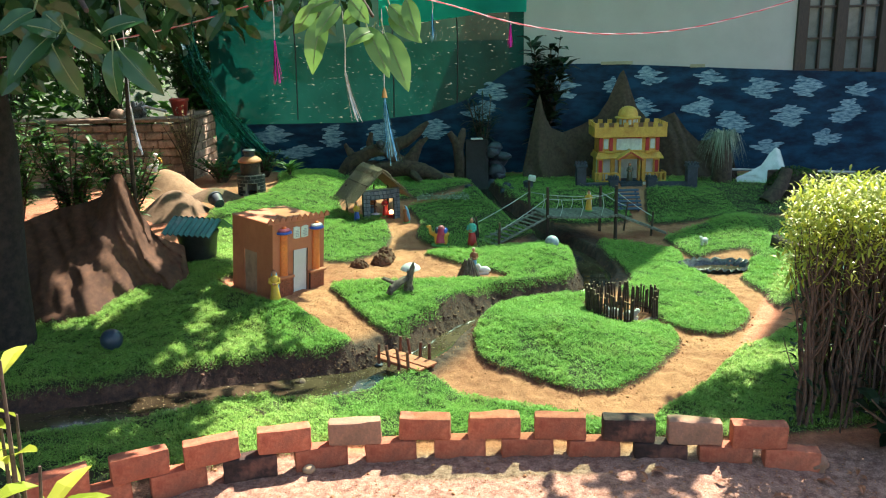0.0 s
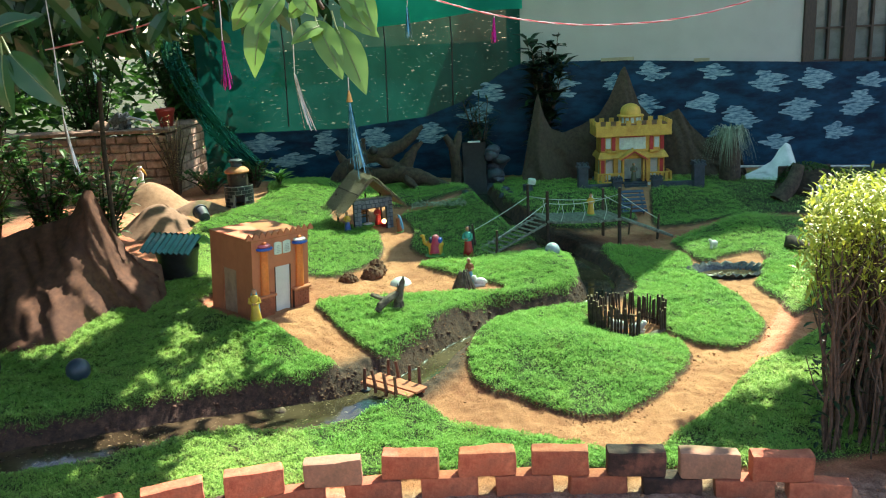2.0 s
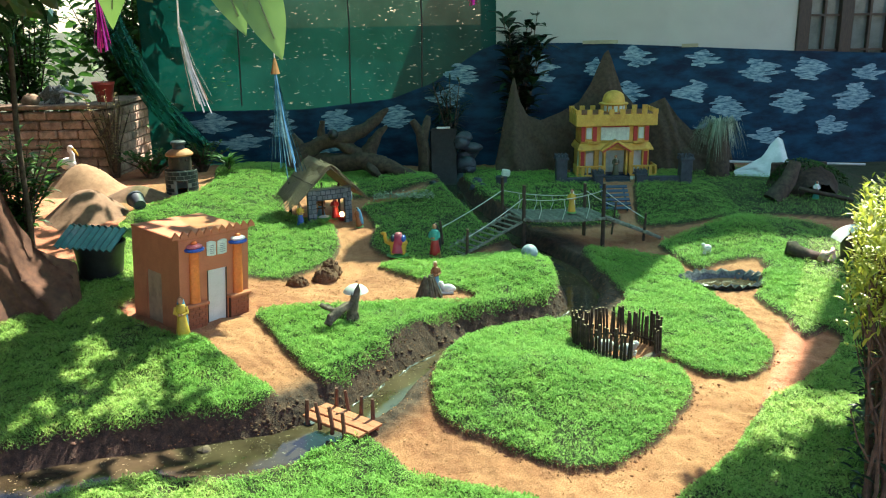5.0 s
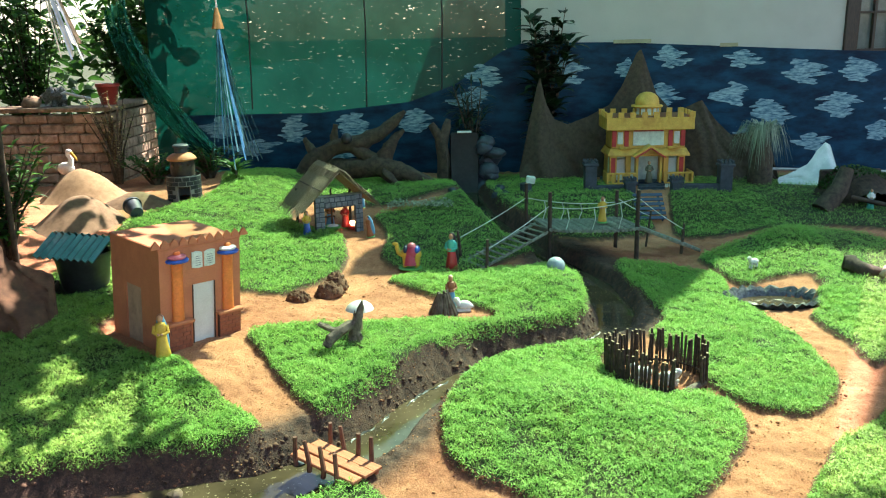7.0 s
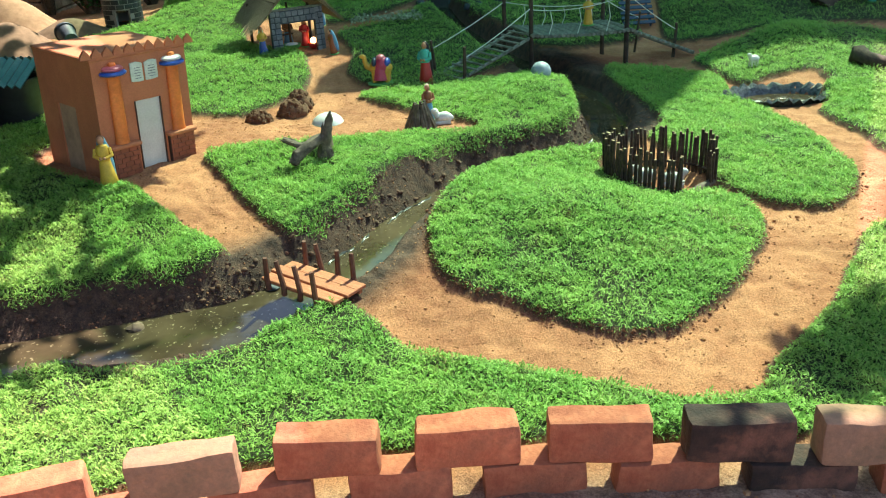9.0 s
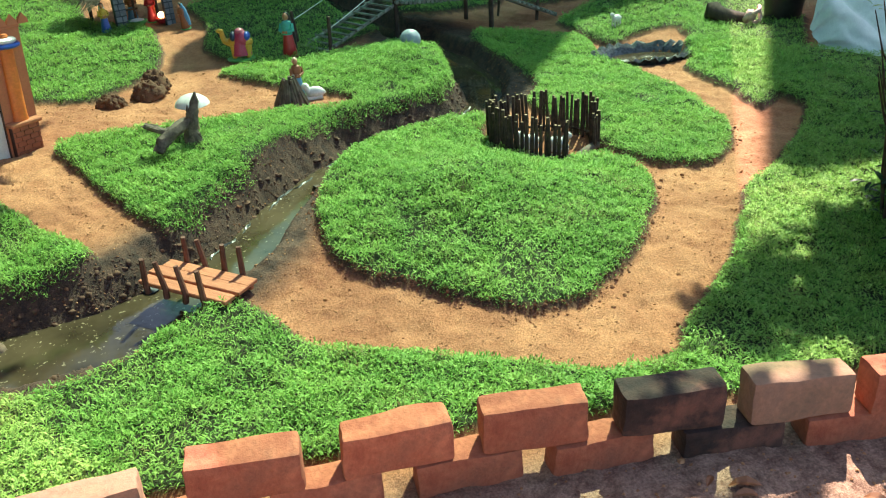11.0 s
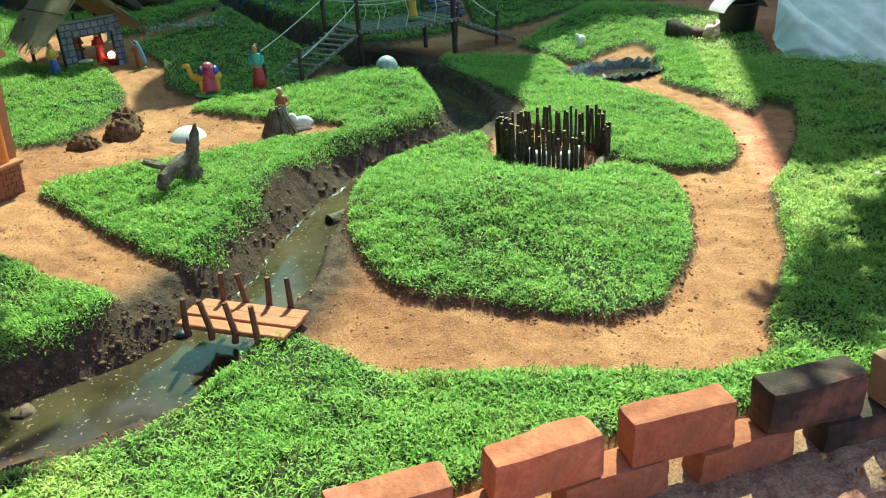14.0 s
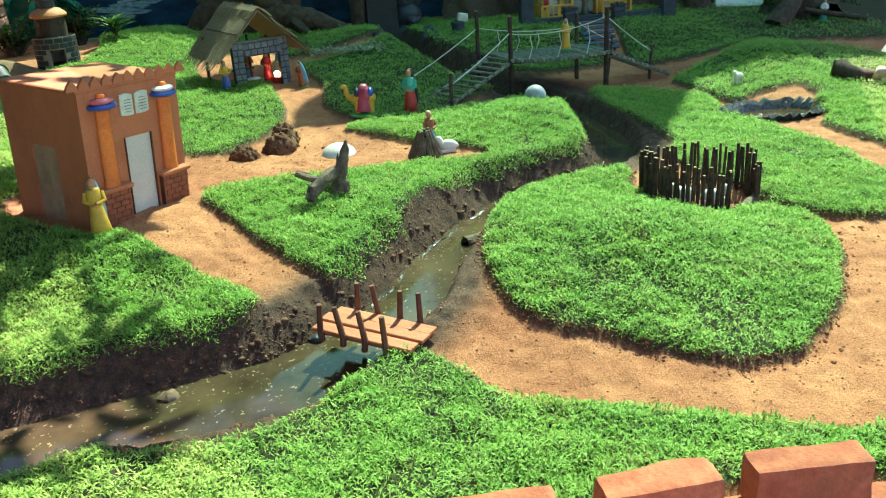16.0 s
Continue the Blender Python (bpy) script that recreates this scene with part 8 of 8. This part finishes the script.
def build_shade_tree():
    """Unseen tree added beside the hedge, its crown above the view; it shades the end of the lawn and of the yard."""
    rnd = random.Random(90)
    t = thing("tree", "slim unseen tree added to shade the hedge end of the lawn", "tree", pose(4.4, 4.7, ground_z(4.4, 4.7) - 0.05))
    part("trunk", Shape().tube([(0, 0, 0), (0.03, 0.05, 1.0), (-0.05, 0.2, 2.0), (-0.3, 0.4, 2.7)], [0.10, 0.085, 0.07, 0.05], 12, wobble=0.06, rnd=rnd), M["bark"], t, smooth=60)
    for end in ((-1.9, 1.1, 2.9), (-2.6, 0.2, 2.8), (-1.3, -0.2, 2.9), (-2.4, 0.8, 2.6)):
        part("limb", Shape().tube([(-0.05, 0.2, 2.0), Vector((-0.05, 0.2, 2.4)).lerp(Vector(end), 0.5), end], [0.05, 0.03, 0.01], 7), M["bark"], t, smooth=60)
    # Leaves are kept only where their shadow should fall on lawn or yard.
    s = Shape()
    for k in range(9000):
        x, y, z = rnd.uniform(1.2, 4.2), rnd.uniform(3.9, 6.6), rnd.uniform(2.5, 3.0)
        gx, gy = x - sun_dir.x / sun_dir.z * z, y - sun_dir.y / sun_dir.z * z
        lawn = 3.72 < gy < 4.10 + 0.5 * (gx - 1.44) - 0.22 * max(0, gx - 1.75) and gx > (1.12 if gy < 3.95 else 1.27)
        yard = 0.45 < gx < 1.25 and 2.3 < gy < 3.5
        if not (lawn or yard) or noise.noise(Vector((gx * 6, gy * 6, 2))) > (0.5 if lawn else -0.25):
            continue
        a, l = rnd.uniform(0, 6.28), rnd.uniform(0.09, 0.15)
        c = Vector((x - 4.4, y - 4.7, z))
        s.leaf(c, c + Vector((l * math.cos(a), l * math.sin(a), -l * rnd.uniform(0.0, 0.5))), l * 0.45, (0, 0, 1), 0.1, 0.1)
    part("crown", s, M["leaf_shrub"], t)


build_shade_tree()


# ---------------------------------------------------------------- cord and tinsel tassels
def tassel(label, x, y, z, length, mat, spread, bell=False, n=26, top=2.0, seed=1, lean=0.0):
    rnd = random.Random(seed)
    t = thing("tinsel_tassel", label, "tassel", pose(x, y, z))
    part("thread", Shape().tube([(0, 0, 0), (0.004, 0, (top - z) * 0.5), (0, 0, top - z)], 0.0016, 5), M["rope"], t)
    if bell:
        part("bell", Shape().lathe([(0.011, -0.03), (0.009, -0.022), (0.006, -0.008), (0.004, 0.0), (0.002, 0.006)], n=14), M["brass"], t, "small brass bell", smooth=50)
    s = Shape()
    z0 = -0.03 if bell else 0.0
    for k in range(n):
        a, r = rnd.uniform(0, 6.28), spread * rnd.uniform(0.2, 1.0)
        l = length * rnd.uniform(0.75, 1.0)
        pts = [Vector((0.003 * math.cos(a), 0.003 * math.sin(a), z0)), Vector((r * 0.45 * math.cos(a) + lean * 0.4, r * 0.45 * math.sin(a), z0 - l * 0.5)), Vector((r * math.cos(a) + lean, r * math.sin(a), z0 - l))]
        w = Vector((math.cos(a + 1.57), math.sin(a + 1.57), 0)) * 0.0013
        s.add([pts[0] - w, pts[0] + w, pts[1] + w, pts[1] - w, pts[2] + w, pts[2] - w], [(0, 1, 2, 3), (3, 2, 4, 5)])
    tagged(part("tinsel", s, mat, t), kind="stuff")


tassel("blue tinsel tassel under a small brass bell", -0.14, 3.3, 1.52, 0.25, M["tinsel_blue"], 0.055, True, 26, 1.80, 1, 0.02)
tassel("magenta tinsel tassel on a thread", -0.515, 3.25, 1.70, 0.155, M["tinsel_pink"], 0.02, False, 34, 1.9, 2)
tassel("silver tinsel tassel on a thread", -0.215, 2.82, 1.60, 0.15, M["tinsel_silver"], 0.02, False, 18, 1.78, 3, 0.03)
tassel("long silver tinsel tassel in the shade", -1.05, 3.25, 1.48, 0.18, M["tinsel_silver"], 0.02, False, 22, 1.95, 4, 0.015)
tassel("blue tinsel tassel on the cord", 0.02, 4.0, 1.80, 0.125, M["tinsel_blue"], 0.02, False, 22, 1.856, 5)
tassel("magenta tinsel tassel on the cord", 0.36, 4.0, 1.745, 0.10, M["tinsel_pink"], 0.018, False, 26, 1.75, 6)


def build_cord():
    pts = [(-3.0, 4.0, 1.52), (-1.415, 4.0, 1.707), (-1.007, 4.0, 1.783), (-0.702, 4.0, 1.871), (-0.35, 4.0, 1.92), (0.034, 4.0, 1.856), (0.351, 4.0, 1.751), (0.696, 4.0, 1.694), (1.088, 4.0, 1.698), (1.4, 4.0, 1.77), (1.589, 4.0, 1.825), (2.6, 4.0, 2.2)]
    x, z = np.array([p[0] for p in pts]), np.array([p[2] for p in pts])
    us = np.linspace(-3.0, 2.6, 420)
    zs = np.interp(us, x, z)
    zs = np.convolve(np.pad(zs, 12, "edge"), np.ones(25) / 25, "valid")
    c = thing("twisted_cord", "red and white twisted cord strung across the garden", "cord", pose(0, 0, 0))
    for k, mat in ((0, "cord"), (1, "cord_white")):
        part("strand", Shape().tube([(u, 4.0 + 0.0020 * math.cos(i * 0.75 + k * math.pi), w + 0.0020 * math.sin(i * 0.75 + k * math.pi)) for i, (u, w) in enumerate(zip(us, zs))], 0.0022, 5), M[mat], c)


build_cord()


# ---------------------------------------------------------------- loose clods, stones and litter
def scatter():
    rnd = random.Random(70)
    s = Shape()
    n = 0
    p = np.array(STREAM)
    while n < 2600:
        k = rnd.randrange(1, 19)
        t = rnd.random()
        q = p[k] * (1 - t) + p[k + 1] * t
        d = (p[k + 1] - p[k])[:2]
        d = d / np.hypot(*d)
        side = 1 if rnd.random() < 0.7 else -1
        off = q[2] + rnd.uniform(-0.01, 0.10 if side > 0 else 0.05)
        x, y = q[0] - d[1] * off * side, q[1] + d[0] * off * side
        r = rnd.uniform(0.002, 0.005) * (2.6 if rnd.random() < 0.14 else 1)
        s.ball((x, y, -r * 0.25), (r, r * rnd.uniform(0.7, 1.1), r * 0.7), 6, rough=0.9, seed=n)
        n += 1
    v = np.array(s.v)
    per = len(v) // n
    c = v.reshape(n, per, 3).mean(1)
    z = land(c[:, 0], c[:, 1])[0]
    v = (v.reshape(n, per, 3) + np.stack([0 * z, 0 * z, z], -1)[:, None]).reshape(-1, 3)
    s.v = [tuple(q) for q in v]
    single("mud_clods", s, M["mudclod"], "wet dark mud clods along the stream bank", "mud", kind="stuff", smooth=75)
    s, n = Shape(), 0
    pts = []
    while n < 9500:
        x, y = (rnd.uniform(-1.6, 1.8), rnd.uniform(2.2, 3.5)) if rnd.random() < 0.45 else (rnd.uniform(-1.0, 2.0), rnd.uniform(3.7, 6.6))
        pts.append((x, y, rnd.uniform(0.0015, 0.0045) * (2.2 if rnd.random() < 0.04 else 1)))
        n += 1
    a = np.array(pts)
    z, mud, turf, yard = land(a[:, 0], a[:, 1])
    for (x, y, r), zz, tf in zip(pts, z, turf):
        if tf < 0.3:
            s.ball((x, y, zz + r * 0.2), (r, r * 0.85, r * 0.7), 6, rough=0.5, seed=x * 50)
    spots = []
    for key, share in (("mound", 1500), ("bank", 700), ("front", 900), ("right", 450), ("left", 350)):
        loop = LOOPS[key]
        q, u = np.array([rnd.randrange(len(loop)) for _ in range(share)]), np.array([[rnd.random()] for _ in range(share)])
        c = loop[q] * (1 - u) + loop[(q + 1) % len(loop)] * u + np.array([[rnd.gauss(0, 0.014), rnd.gauss(0, 0.014)] for _ in range(share)])
        spots.append(c[(np.abs(c[:, 0]) < 2.2) & (c[:, 1] > 3.6) & (c[:, 1] < 6.6)])
    spots = np.concatenate(spots)
    edge = Shape()
    for (ex, ey), ez in zip(spots, land(spots[:, 0], spots[:, 1])[0]):
        r = rnd.uniform(0.0015, 0.0045) * (1.9 if rnd.random() < 0.07 else 1)
        edge.ball((ex, ey, ez + r * 0.2), (r, r * rnd.uniform(0.7, 1.0), r * 0.75), 6, rough=0.8, seed=ex * 40)
    single("soil_crumbs", edge, M["red_crumb"], "dark red soil crumbs along the cut turf", "gravel", kind="stuff")
    single("soil_crumbs", s, M["crumb"], "loose soil crumbs and small pebbles on the paths", "gravel", kind="stuff")
    single("stone", Shape().ball((0, 0, 0), (0.028, 0.024, 0.020), 14, rough=0.2, seed=5), M["cut"], "small smooth pale stone before the bricks", "stone", pose(-0.53, 3.42, ground_z(-0.53, 3.42) + 0.012), smooth=60)
    single("stone", Shape().ball((0, 0, 0), (0.045, 0.035, 0.035), 14, rough=0.5, seed=9), M["brick_worn"], "broken piece of brick at the end of the edging", "stone", pose(1.60, 3.40, ground_z(1.6, 3.4) + 0.02), smooth=40)
    for x, y, r, lab in ((-0.75, 4.43, 0.022, "tan stone at the water's edge"), (-0.345, 4.645, 0.02, "dark stone beside the footbridge")):
        single("rock", Shape().ball((0, 0, 0), (r * 1.2, r, r * 0.8), 12, rough=0.6, seed=x * 9), M["pebble"] if x < -0.5 else M["slate"], lab, "rock", pose(x, y, max(-0.10, ground_z(x, y)) + r * 0.15), smooth=50)
    vs, fs = [], []
    m = 90
    for i in range(m):
        f = 9.2 + 8.6 * i / (m - 1)
        k = int(f)
        q = p[k] * (1 - f + k) + p[k + 1] * (f - k)
        d = (p[k + 1] - p[k])[:2]
        d = d / np.hypot(*d)
        for j, (o, z) in enumerate(((-0.005, -0.001), (0.000, 0.002), (0.004, 0.003))):
            w = q[2] + o * rnd.uniform(0.2, 1.3) + 0.007 * math.sin(i * 0.5) + 0.004 * math.sin(i * 1.7) - 0.004
            vs.append((q[0] - d[1] * w, q[1] + d[0] * w, q[3] + z + rnd.uniform(-0.002, 0.004)))
    fs = [(i * 3 + j, i * 3 + j + 1, i * 3 + j + 4, i * 3 + j + 3) for i in range(m - 1) for j in range(2) if math.sin(i * 0.61) + math.sin(i * 0.23 + 1) > -0.5]
    single("plastic_film", Shape().add(vs, fs), M["film"], "crumpled clear plastic film showing at the water's edge", "plastic film")
    wood = thing("hollow_wood", "dark hollow piece of driftwood lying in the stream", "driftwood", pose(0.255, 5.245, -0.092, 0, 0, 28))
    ring = []
    for i in range(9):
        a = math.pi * i / 8
        ring.append((math.cos(a), math.sin(a)))
    outer = [(x, 0.026 * c * (1 - 0.4 * k), 0.030 * sn * (1 - 0.5 * k) * rnd.uniform(0.85, 1.15)) for k, x in ((0, -0.045), (0.15, -0.01), (0.4, 0.03), (0.8, 0.065)) for c, sn in ring]
    inner = [(x, y * 0.75, z * 0.72) for x, y, z in outer]
    n9 = len(outer)
    faces = []
    for k in range(3):
        for i in range(8):
            a = k * 9 + i
            faces += [(a, a + 9, a + 10, a + 1), (n9 + a, n9 + a + 1, n9 + a + 10, n9 + a + 9)]
    for i in range(8):
        faces += [(i, i + 1, n9 + i + 1, n9 + i), (27 + i, n9 + 27 + i, n9 + 28 + i, 28 + i)]
    part("shell_of_wood", Shape().add(outer + inner, faces), M["driftwood"], wood)
    part("twig", Shape().tube([(0.05, 0.0, 0.012), (0.10, 0.01, 0.018), (0.15, 0.005, 0.03)], [0.008, 0.005, 0.003], 6), M["bark"], wood)
    leafm = Shape()
    for k in range(30):
        x, y = rnd.uniform(0.8, 1.9), rnd.uniform(2.9, 3.4)
        a, l = rnd.uniform(0, 6.28), rnd.uniform(0.03, 0.07)
        z = ground_z(x, y) + 0.004
        leafm.leaf((x, y, z), (x + l * math.cos(a), y + l * math.sin(a), z + rnd.uniform(0, 0.012)), l * 0.4, (0, 0, 1), 0.2, 0.15)
    single("fallen_leaves", leafm, M["brown"], "dry brown fallen leaves on the bare soil", "leaves", kind="stuff")


scatter()
plant("croton_plant", "variegated yellow-green plant at the garden's edge", -0.80, 1.75, ground_z(-0.8, 1.75), 5, 12, M["leaf_yellow"], random.Random(3), 0.12, 0.045, 0.10, 1.32, 0.3)
